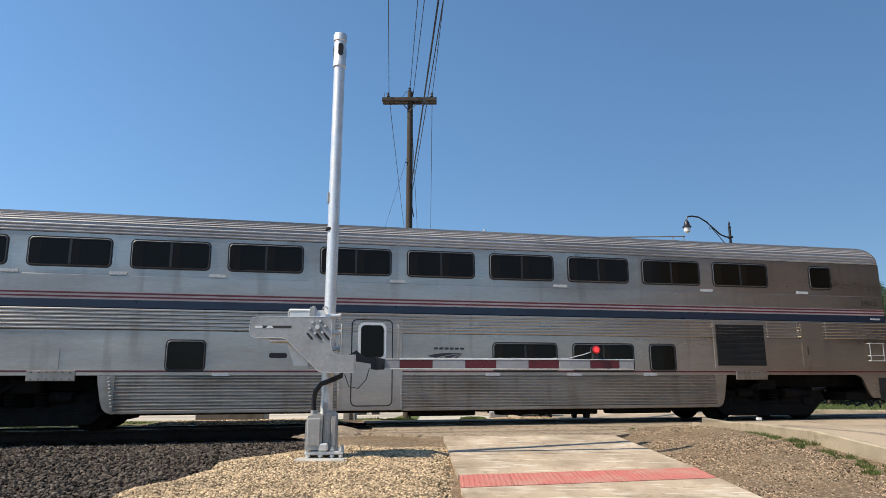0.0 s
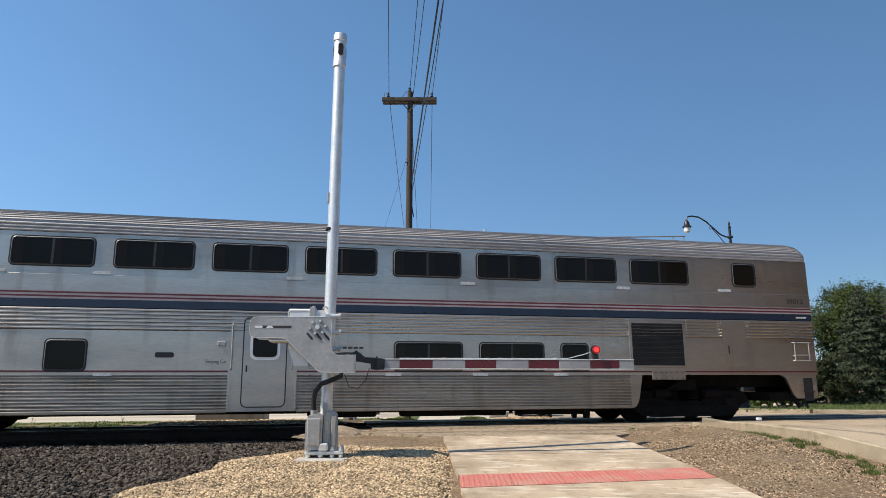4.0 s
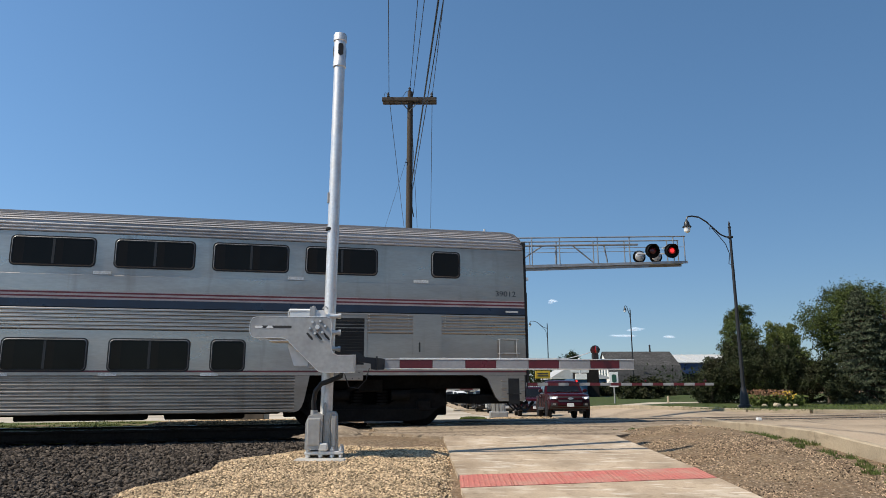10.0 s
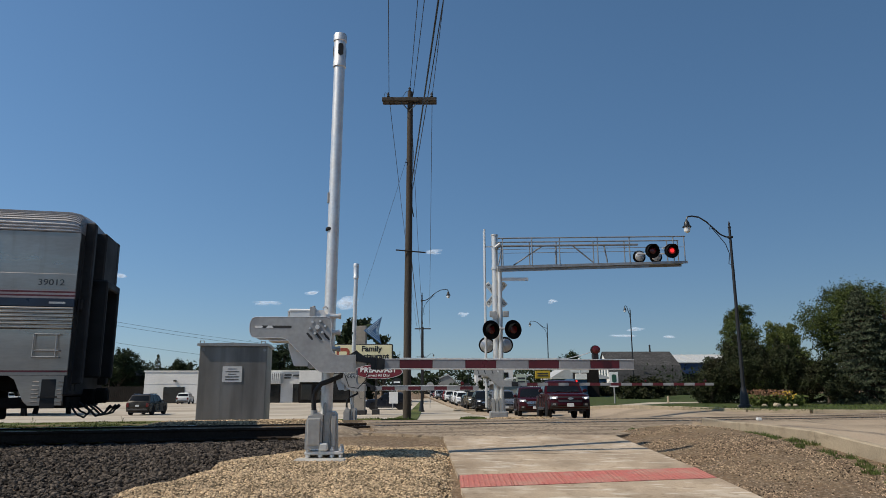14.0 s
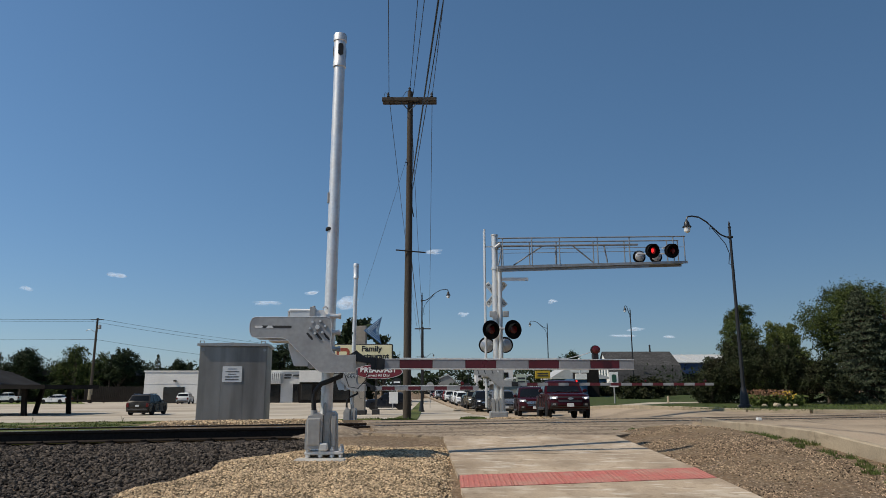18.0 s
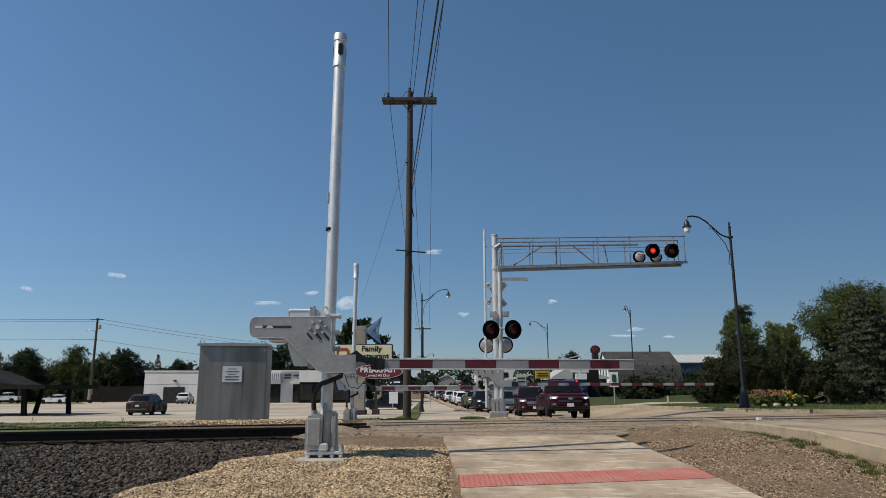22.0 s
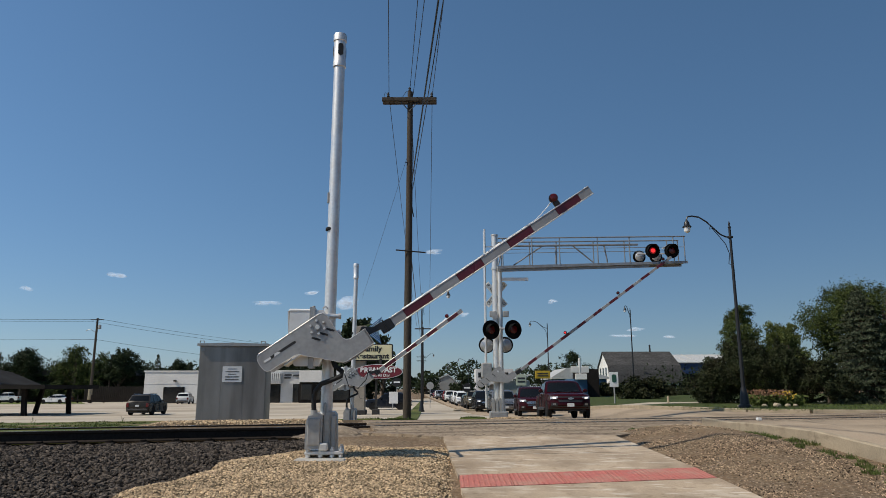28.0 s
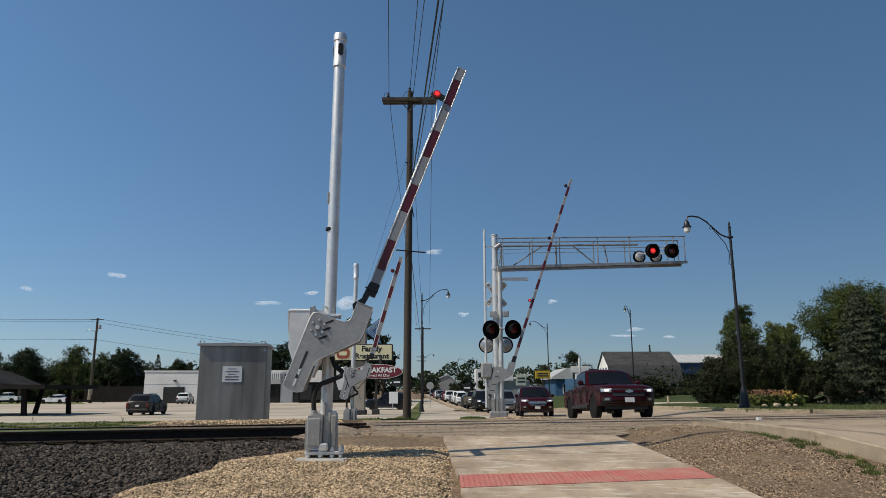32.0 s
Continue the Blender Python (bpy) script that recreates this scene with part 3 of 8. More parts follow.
strip("path_verge", line(-2.3, 23.6, -4.2, 140, 30), line(-0.98, 24.0, -3.9, 140, 30), VERGE, 0.035, "narrow strip of grass beside the far footpath", "verge", 3)
for q in ([(-2.0, 23.6), (-0.95, 24.0), (-1.0, 26.5), (-2.2, 26)], [(0.55, 23.7), (1.45, 23.5), (1.75, 28.6), (0.75, 28.8)], [(-5.6, 27.5), (-2.4, 27.2), (-2.4, 28.6), (-5.2, 29)]):
    me = Mesh()
    me.add([(x, y, gz(x, y) + 0.10) for x, y in q] + [(x, y, gz(x, y) - 0.2) for x, y in q], [(0, 1, 2, 3), (0, 4, 5, 1), (1, 5, 6, 2), (2, 6, 7, 3), (3, 7, 4, 0)])
    tagged(part("grass_patch", me, GRASS_BED), "small patch of grass beside the footpath", "grass", "grass patches", "structure")


def apron_z(x, y):
    """Height of the gravel bank between the far rail and the cabinet."""
    p, al = across(x, y), along(x, y)
    crest = smooth01((al + 3.9) / 0.9) * (1 - smooth01((al - 1.0) / 1.6)) * (1 - smooth01((p - 20.4) / 1.2)) * smooth01((p - 18.9) / 0.5)
    return -0.10 + GRADE * al + 0.13 * crest + 0.02 * noise.noise((x * 1.3, y * 1.3, 4))


strip("gravel_apron", track_line(-3.8, 2.4, 18.63, 24), track_line(-3.2, 3.0, 22.6, 24), PEA_BED_SHADED, 0.0, "tan gravel bank round the signal cabinet", "gravel", 12, zf=apron_z)


def island_z(x, y):
    d = max(abs(x - 2.65) / 1.25, abs(y - 25.3) / 2.9)
    return gz(x, y) - 0.03 + 0.12 * (1 - smooth01((d - 0.6) / 0.4)) + 0.02 * noise.noise((x * 2, y * 2, 8))


sheet("gravel_island", [1.4 + 0.125 * i for i in range(21)], [22.4 + 0.24 * i for i in range(25)], island_z, PEA_BED_SHADED, label="pale gravel round the foot of the signal", category="gravel")


# the pile of tan gravel under the gate
def mound_z(x, y):
    """Height of the gravel pile over the ground round the gate."""
    edge = 0.35 - x                                # to the path
    dl = x - heap_edge(y)
    db = 11.2 - y + 0.2 * math.sin(x * 2.3)
    k = smooth01(dl / 0.7) * smooth01(db / 1.0) * smooth01((edge - 0.12) / 0.5)
    return k


def pile(x, y):
    k = mound_z(x, y)
    b = surface(x, y)
    return b - 0.06 + k * (0.10 + max(0.0, gz(x, y) - b)) + 0.015 * noise.noise((x * 2.2, y * 2.2, 0)) * k


MX = [-6.6 + 0.14 * i for i in range(50)]
MY = [3.0 + 0.14 * i for i in range(60)]
tagged(sheet("gravel_pile", MX, MY, pile, PEA_BED_SHADED, keep=lambda x, y: mound_z(x, y) > 0.03), "pile of tan gravel round the gate's foot", "gravel")


def stones(name, places, material, lo, hi, label, seed, lift=0.0):
    """Loose stones, each a rough lump, at (x, y, z) places."""
    rng = np.random.RandomState(seed)
    bm = bmesh.new()
    bmesh.ops.create_icosphere(bm, subdivisions=1, radius=1.0)
    bm.verts.index_update()
    iv = np.array([v.co[:] for v in bm.verts])
    it = np.array([[v.index for v in f.verts] for f in bm.faces])
    bm.free()
    n = len(places)
    P = np.array(places)
    size = rng.uniform(lo, hi, n) * rng.choice([0.7, 1, 1, 1.25], n)
    sc = rng.uniform(0.65, 1.25, (n, 1, 3))
    lump = rng.uniform(0.66, 1.28, (n, len(iv), 1))
    ang = rng.uniform(0, 6.28, n)
    ca, sa = np.cos(ang), np.sin(ang)
    v = iv[None] * lump * sc * size[:, None, None]
    tilt = rng.uniform(-1.2, 1.2, n)
    ct, st = np.cos(tilt)[:, None], np.sin(tilt)[:, None]
    v = np.stack([v[..., 0], v[..., 1] * ct - v[..., 2] * st, v[..., 1] * st + v[..., 2] * ct], -1)
    x = v[..., 0] * ca[:, None] - v[..., 1] * sa[:, None]
    y = v[..., 0] * sa[:, None] + v[..., 1] * ca[:, None]
    v = np.stack([x, y, v[..., 2] * 0.8], -1) + P[:, None, :] + np.array([0, 0, lift])
    f = it[None] + (np.arange(n) * len(iv))[:, None, None]
    me = bpy.data.meshes.new(name)
    me.from_pydata(v.reshape(-1, 3).tolist(), [], f.reshape(-1, 3).tolist())
    me.materials.append(material)
    return tagged(part(name, me, material), label, "stones", "", "stuff")


rng = np.random.RandomState(3)
pl = []
while len(pl) < 36000:
    x, y = rng.uniform(-4.8, 0.25), rng.uniform(5.9, 11.3)
    if abs(x) < 0.68 * y + 0.3 and rng.rand() < mound_z(x, y) * 1.5 and rng.rand() < 1.3 - 0.07 * (y - 6):
        pl.append((x, y, pile(x, y) + 0.004))
stones("gravel_stones", pl, PEA, 0.010, 0.018, "loose tan gravel stones", 4)
pl = []
while len(pl) < 30000:
    al, p = rng.uniform(-16, 1.4), 16.85 - 10.5 * rng.rand() ** 1.15
    x, y = plan(al, p)
    if bed_mask(x, y) > 0.5 and mound_z(x, y) < 0.4 and abs(x) < 0.72 * y + 0.5:
        pl.append((x, y, surface(x, y) - 0.025 + 0.045 * rng.rand()))
stones("ballast_stones", pl, BALLAST, 0.020, 0.040, "loose grey ballast stones along the track", 5)
pl = []
while len(pl) < 6500:
    al, p = rng.uniform(-3.7, 1.6), rng.uniform(19.0, 21.0)
    x, y = plan(al, p)
    pl.append((x, y, apron_z(x, y)))
stones("gravel_stones", pl, PEA, 0.016, 0.03, "loose tan gravel stones by the cabinet", 14)
pl = []
while len(pl) < 3500:
    x, y = rng.uniform(1.45, 3.85), 22.5 + 5.5 * rng.rand() ** 1.4
    pl.append((x, y, island_z(x, y)))
stones("gravel_stones", pl, PEA, 0.02, 0.038, "loose pale gravel stones round the signal", 15)
pl = []
while len(pl) < 15000:
    x, y = rng.uniform(2.9, 6.5), rng.uniform(7, 16)
    if path_x(y, 1) + 0.03 < x < 5.75 and rng.rand() < 0.06 + 0.94 * smooth01((noise.noise((x * 1.1, y * 1.1, 3)) + 0.3) / 0.5) * (1 - 0.85 * smooth01((x - 4.5 + 0.12 * (y - 9)) / 1.0)):
        pl.append((x, y, ground_z(x, y) + 0.004))
stones("roadside_stones", pl, mat("brown_roadside_stone", (0.30, 0.22, 0.145), 0.9, 0, 0.25, 50, 3, rnd=0.95, island=True), 0.004, 0.013,
       "scattered stones on the bare earth by the kerb", 6)


# ---------------- track ----------------
track = thing("railway_track", TRACK, "single railway track with dark steel rails on ties", "railway track", kind="structure")
RAIL_PROF = [(-0.07, -0.17), (0.07, -0.17), (0.07, -0.158), (0.012, -0.135), (0.010, -0.05), (0.035, -0.035), (0.037, -0.008),
             (0.028, 0.0), (-0.028, 0.0), (-0.037, -0.008), (-0.035, -0.035), (-0.010, -0.05), (-0.012, -0.135), (-0.07, -0.158)]
for y in (-0.7525, 0.7525):
    me = Mesh()
    q = len(RAIL_PROF)
    for x in (-120, 160):
        me.v += [(x, y + a, b * 1.5) for a, b in RAIL_PROF]
    for i in range(q):
        me.f.append((i, (i + 1) % q, (i + 1) % q + q, i + q))
        me.s.append(1 if i in (7,) else 0)
    part("rail", me, [RAIL, RAIL_TOP], track, smooth=20)
tie_me = Mesh().box(-0.11, 0.11, -1.3, 1.3, -0.45, -0.268, 0.012).data("tie", TIE)
plate_me = Mesh().box(-0.09, 0.09, -0.17, 0.17, -0.182, -0.166, 0.004).rod((-0.05, -0.1, -0.17), (-0.05, -0.1, -0.135), 0.016, seg=6) \
    .rod((0.05, 0.1, -0.17), (0.05, 0.1, -0.135), 0.016, seg=6).box(-0.05, 0.05, -0.15, -0.03, -0.165, -0.12, 0.01).data("tie_plate", RAIL)
for i in range(46):
    x = 1.2 - 0.70 * i
    t = part("tie", tie_me, TIE, track, m=pose(x, 0.0, 0, 0, 0, (i * 37 % 5 - 2) * 0.4))
    part("tie_plate", plate_me, RAIL, t, m=pose(0, -0.7525, -0.087))
    part("tie_plate", plate_me, RAIL, t, m=pose(0, 0.7525, -0.087))
# flange gaps and timber panels of the crossing
for y0, y1 in ((-0.66, -0.60), (0.60, 0.66)):
    part("flange_gap", Mesh().box(2.2, 60, y0, y1, -0.05, 0.004, 0), RUBBER, track)
# ---------------- the train's last car ----------------
car = thing("passenger_car", pose(0, 0, 0), "double-deck stainless steel passenger railway car with red and blue stripes", "train car")
CAR_L, CAR_R = -9.36, 16.55
HW = 1.55


def flutes(z0, z1, n, out, depth=0.016):
    """A run of ribs on the side wall from z0 up to z1: (y outwards, z)."""
    pts = []
    h = (z1 - z0) / n
    for i in range(n):
        b = z0 + i * h
        pts += [(out, b + h * 0.05), (out + depth, b + h * 0.3), (out + depth, b + h * 0.6), (out, b + h * 0.85)]
    return pts


def shell(name, prof, x0, x1, material, label="", both=True):
    """A wall of the car: the section (outwards, z) swept from x0 to x1, with depth."""
    for s in ((-1, 1) if both else (-1,)):
        me = Mesh()
        q = len(prof)
        for x in (x0, x1):
            me.v += [(x, s * o, z) for o, z in prof]
        for i in range(q - 1):
            me.f.append((i, i + 1, i + 1 + q, i + q))
            me.s.append(0)
        k = len(me.v)
        for x in (x0, x1):
            me.v += [(x, s * (prof[0][0] - 0.06), prof[0][1]), (x, s * (prof[-1][0] - 0.06), prof[-1][1])]
        me.f += [(0, q, k + 2, k), (q - 1, k + 1, k + 3, 2 * q - 1), (k, k + 2, k + 3, k + 1),
                 tuple(range(q)) + (k + 1, k), tuple(range(2 * q - 1, q - 1, -1)) + (k + 2, k + 3)]
        me.s += [0] * 5
        part(name, me, material, car, label, smooth=28)


shell("upper_wall", [(HW, 3.05), (HW, 3.35), (HW - 0.006, 3.36), (HW - 0.006, 4.28)], CAR_L, CAR_R, STEEL, "brushed stainless upper side wall")
shell("fluted_band", flutes(2.155, 2.64, 6, HW), CAR_L, CAR_R, STEEL, "fluted stainless band under the blue stripe")
shell("lower_wall", [(HW, 1.18), (HW, 2.15)], CAR_L, CAR_R, STEEL, "brushed stainless lower side wall")
shell("blue_stripe", [(HW + 0.004, 2.645), (HW + 0.004, 2.815)], CAR_L, CAR_R, BLUE_STRIPE, "dark blue stripe")
for z, h, m_, nm, lb in ((2.820, 0.036, WHITE_STRIPE, "white_stripe", "thin pale stripe"), (2.858, 0.036, RED_STRIPE, "red_stripe", "thin red stripe"),
                         (2.896, 0.040, WHITE_STRIPE, "white_stripe", "thin pale stripe"), (2.938, 0.036, RED_STRIPE, "red_stripe", "thin red stripe"),
                         (2.976, 0.016, WHITE_STRIPE, "white_stripe", "thin pale stripe")):
    shell(nm, [(HW + 0.004, z), (HW + 0.004, z + h)], CAR_L, CAR_R, m_, lb)
shell("belt_wall", [(HW, 2.802), (HW, 3.049)], CAR_L, CAR_R, STEEL, "stainless belt behind the thin stripes")
shell("red_stripe", [(HW + 0.004, 1.245), (HW + 0.004, 1.285)], CAR_L, CAR_R, RED_STRIPE, "thin red stripe")
# roof: ribs low on its shoulder, then a smooth crown
roof_prof = flutes(4.285, 4.50, 3, HW - 0.006, 0.014)
for i in range(9):
    t = i / 8
    ang = radians(12 + 70 * t)
    o, z = HW - 0.50 + 0.50 * math.cos(ang), 4.46 + 0.36 * math.sin(ang)
    roof_prof += [(o, z), (o + 0.012 * math.cos(ang), z + 0.012 * math.sin(ang) + 0.012)]
roof_prof += [(0.6, 4.89), (0.0, 4.93)]
me = Mesh()
full = [(-o, z) for o, z in roof_prof] + [(o, z) for o, z in reversed(roof_prof[:-1])]
q = len(full)
for x, k in ((CAR_L, 1.0), (CAR_R - 0.34, 1.0), (CAR_R - 0.15, 0.93), (CAR_R - 0.04, 0.75), (CAR_R, 0.5)):
    me.v += [(x, o * (1 - 0.04 * (1 - k)), 4.285 + (z - 4.285) * k) for o, z in full]
for r in range(4):
    me.f += [(r * q + i, r * q + i + 1, (r + 1) * q + i + 1, (r + 1) * q + i) for i in range(q - 1)]
me.f += [tuple(range(q)), tuple(range(5 * q - 1, 4 * q - 1, -1))]
me.s = [0] * len(me.f)
ROOF_STEEL = mat("weathered_roof_steel", (0.40, 0.385, 0.38), 0.6, 0.5, 0.08, 9, 0.5, other=(0.21, 0.21, 0.215), patch=0.8, stretch=(0.5, 1, 2))
part("roof", me, ROOF_STEEL, car, "ribbed stainless roof", smooth=28)
# dark inside, so that no light passes through
part("inner_body", Mesh().box(CAR_L + 0.05, CAR_R - 0.12, -HW + 0.07, HW - 0.07, 1.2, 4.4, 0.02), UNDER, car)


BEAD = mat("dull_window_bead", (0.16, 0.155, 0.15), 0.45, 0.6, vary=0.1)
MULLION = mat("grey_window_bar", (0.022, 0.021, 0.02), 0.5, vary=0.1)
CURTAIN = glassy("dim_curtain_behind_glass", (0.016, 0.013, 0.010), 0.12, 0.1)


def pane(x0, x1, z0, z1, mull=True, name="window"):
    """A flush dark window: a wide black rubber surround, a thin bright bead in it, and the glass."""
    x0, x1, z0, z1 = x0 - 0.02, x1 + 0.035, z0 - 0.03, z1 + 0.012
    w = part(name, Mesh().slab(rounded(x0, x1, z0, z1, 0.11, 5), -HW - 0.012, -HW + 0.02), RUBBER, car, "black rubber window surround")
    part("pane", Mesh().slab(rounded(x0 + 0.06, x1 - 0.06, z0 + 0.06, z1 - 0.06, 0.07, 5), -HW - 0.016, -HW), TRAIN_GLASS, w, "dark tinted glass")
    me = Mesh()
    o, i = rounded(x0 + 0.026, x1 - 0.026, z0 + 0.026, z1 - 0.026, 0.09, 5), rounded(x0 + 0.042, x1 - 0.042, z0 + 0.042, z1 - 0.042, 0.08, 5)
    n = len(o)
    me.v = [(x, -HW - 0.013, z) for x, z in o] + [(x, -HW - 0.022, z) for x, z in i]
    me.f = [(k, (k + 1) % n, (k + 1) % n + n, k + n) for k in range(n)]
    me.s = [0] * n
    part("bead", me, BEAD, w, "thin dull metal bead")
    if mull:
        xm = (x0 + x1) / 2
        part("mullion", Mesh().box(xm - 0.026, xm + 0.026, -HW - 0.018, -HW, z0 + 0.062, z1 - 0.062), MULLION, w, "dark grey window bar")
        part("curtain", Mesh().box(x0 + 0.07, x0 + 0.07 + 0.12 * (x1 - x0), -HW - 0.0175, -HW - 0.012, z0 + 0.066, z1 - 0.066), CURTAIN, w, "dim curtain seen through the glass")
        part("curtain", Mesh().box(xm + 0.04, xm + 0.04 + 0.09 * (x1 - x0), -HW - 0.0175, -HW - 0.012, z0 + 0.066, z1 - 0.066), CURTAIN, w, "dim curtain seen through the glass")
    return w


for i in range(-3, 7):
    x = -1.346 + 2.085 * i + 0.0
    pane(x, x + 1.66, 3.55, 4.18)
pane(14.19, 14.87, 3.55, 4.17, False)
for x0, x1 in ((4.95, 6.59), (7.04, 8.675)):
    pane(x0, x1, 1.285, 1.965)
pane(9.15, 9.86, 1.29, 1.965, False)
pane(-2.55, -1.75, 1.29, 1.95, False)
part("slot", Mesh().slab(rounded(-0.35, 0.05, 1.565, 1.68, 0.05), -HW - 0.008, -HW), RUBBER, car, "small dark oval slot")


def skirt(x0, x1, l0, l1):
    """The fluted skirt, slanting at the truck openings: from x0..x1 at its foot, l0..l1 at its top."""
    me = Mesh()
    pr = flutes(0.44, 1.17, 10, HW - 0.02, 0.018)
    q = len(pr)
    for s in (0, 1):
        for o, z in pr:
            t = (z - 0.38) / 0.79
            me.v.append(((x0 + (l0 - x0) * t) if s == 0 else (x1 + (l1 - x1) * t), -o, z))
    me.f = [(i, i + 1, i + 1 + q, i + q) for i in range(q - 1)]
    me.s = [0] * len(me.f)
    part("fluted_skirt", me, STEEL_LOW, car, "dusty fluted stainless skirt", smooth=28)
    part("skirt_edge", Mesh().slab([(x0, 0.36), (x1, 0.36), (l1, 1.175), (l0, 1.175)], -HW + 0.03, -HW + 0.12), STEEL_LOW, car)
    part("skirt_lip", Mesh().box(x0, x1, -HW - 0.004, -HW + 0.1, 0.365, 0.435, 0.01), STEEL_LOW, car)


skirt(-3.60, 1.2, -3.71, 1.2)
skirt(2.72, 11.02, 2.72, 11.24)
part("end_skirt", Mesh().slab([(15.42, 1.175), (15.55, 1.10), (15.75, 0.66), (15.85, 0.56), (16.5, 0.56), (16.5, 1.175)], -HW, -HW + 0.08), STEEL, car)
part("step_well", Mesh().box(16.08, 16.36, -HW - 0.006, -HW + 0.05, 0.5, 1.1), RUBBER, car, "dark step opening")
for z in (0.62, 0.70, 0.78, 0.86, 0.94, 1.02):
    for x0, x1 in ((15.9, 16.04), (16.4, 16.49)):
        part("louvre", Mesh().box(x0, x1, -HW - 0.014, -HW + 0.01, z, z + 0.035, 0.008), STEEL, car)
part("end_step", Mesh().box(16.05, 16.4, -HW - 0.02, -HW + 0.2, 0.72, 0.75), STEEL_DARK, car)
part("skirt_end", Mesh().slab([(-3.90, 1.175), (-3.88, 1.0), (-3.80, 0.60), (-3.75, 0.47), (-3.66, 0.39), (-3.55, 0.365), (-3.55, 1.175)], -HW - 0.004, -HW + 0.1), STEEL_LOW, car, "plain riveted skirt end")
part("skirt_end", Mesh().slab([(11.00, 0.365), (11.10, 0.39), (11.17, 0.47), (11.22, 0.60), (11.30, 1.0), (11.33, 1.175), (11.00, 1.175)], -HW - 0.004, -HW + 0.1), STEEL_LOW, car, "plain riveted skirt end")
# rivets along the skirt ends
me = Mesh()
for x, z in [(-3.58 - 0.012 * k, 0.5 + 0.075 * k) for k in range(9)]:
    me.box(x - 0.02, x + 0.03, -HW - 0.024, -HW, z, z + 0.035, 0.01)
part("rivets", me, ALU, car, kind="stuff")

# the door with its pockets
part("door_panel", Mesh().box(1.2, 2.72, -HW - 0.006, -HW + 0.06, 0.38, 2.56, 0.01), STEEL, car)
door = part("door", Mesh().slab(rounded(1.51, 2.47, 0.48, 2.47, 0.12), -HW - 0.016, -HW), STEEL, car, "stainless entrance door")
o, i = rounded(1.50, 2.48, 0.47, 2.48, 0.13), rounded(1.525, 2.455, 0.495, 2.455, 0.11)
me = Mesh()
n_ = len(o)
me.v = [(x, -HW - 0.018, z) for x, z in o] + [(x, -HW - 0.018, z) for x, z in i]
me.f = [(k, (k + 1) % n_, (k + 1) % n_ + n_, k + n_) for k in range(n_)]
me.s = [0] * n_
part("seal", me, RUBBER, door)
part("surround", Mesh().slab(rounded(1.66, 2.32, 1.52, 2.40, 0.14, 6), -HW - 0.03, -HW), WHITE_PAINT, door, "white window surround")
part("pane", Mesh().slab(rounded(1.72, 2.26, 1.585, 2.34, 0.1, 6), -HW - 0.034, -HW), TRAIN_GLASS, door, "dark door glass")
part("handle", Mesh().rod((1.6, -HW - 0.05, 1.25), (1.6, -HW - 0.05, 1.4), 0.015), RUBBER, door)
for x in (1.27, 2.6):
    part("grab_rail", Mesh().pipe([(x, -HW - 0.01, 1.3), (x, -HW - 0.07, 1.34), (x, -HW - 0.07, 2.3), (x, -HW - 0.01, 2.34)], 0.016), ALU, car, "bright vertical grab rail")
    me = Mesh()
    for k in range(22):
        me.box(x + (0.07 if x > 2 else -0.05), x + (0.1 if x > 2 else -0.02), -HW - 0.02, -HW, 0.45 + k * 0.095, 0.475 + k * 0.095, 0.006)
    part("rivets", me, ALU, car, kind="stuff")

# logo and wording
for pts in ([(0.0, 0.125), (0.20, 0.165), (0.50, 0.185), (0.92, 0.18), (0.62, 0.155), (0.36, 0.12), (0.22, 0.085)],
            [(0.20, 0.07), (0.38, 0.11), (0.66, 0.15), (0.90, 0.168), (0.68, 0.12), (0.50, 0.06), (0.42, 0.02)],
            [(0.42, 0.005), (0.52, 0.05), (0.72, 0.115), (0.86, 0.15), (0.74, 0.085), (0.66, 0.03), (0.62, -0.02)]):
    part("emblem", Mesh().slab([(3.31 + x * 0.98, 1.475 + z * 1.25) for x, z in pts], -HW - 0.006, -HW), LETTER_DARK, car, "dark swept emblem")
for k in range(6):
    part("emblem", Mesh().slab([(3.47 + k * 0.128, 1.785), (3.57 + k * 0.128, 1.785), (3.585 + k * 0.128, 1.835), (3.485 + k * 0.128, 1.835)], -HW - 0.006, -HW), LETTER_DARK, car, "dark letter-sized bar")
lettering("Sleeping Car", 0.12, LETTER_DARK, car, pose(0.935, -HW - 0.006, 1.48) @ FRONT, label="small grey lettering", width=0.46)
part("door_light", Mesh().box(0.95, 1.14, -HW - 0.04, -HW, 1.82, 1.94, 0.02), ALU, car, "small bright door light")
lettering("39012", 0.185, LETTER_DARK, car, pose(16.06, -HW - 0.008, 3.16) @ FRONT, label="dark car number", width=0.52)
part("decal", Mesh().slab(rounded(16.05, 16.38, 2.70, 2.745, 0.01, 1), -HW - 0.008, -HW), TAG, car, "small pale wording on the blue stripe")
for x, z in ((-6.03, 3.41), (-3.85, 3.41), (-1.76, 3.41), (2.4, 3.41), (6.58, 3.41), (10.757, 3.41), (13.73, 3.42), (-1.56, 1.2), (6.87, 1.2), (8.95, 1.2), (4.75, 1.2)):
    part("decal", Mesh().box(x, x + 0.37, -HW - 0.008, -HW, z - 0.035, z + 0.035), TAG, car, "small pale instruction decal")
# grille
gr = part("grille", Mesh().box(11.02, 12.64, -HW - 0.012, -HW + 0.03, 1.36, 2.60, 0.01), STEEL, car, "framed air grille")
part("backing", Mesh().box(11.1, 12.56, -HW - 0.016, -HW, 1.42, 2.50), RUBBER, gr)
for k in range(17):
    z = 1.43 + k * 0.063
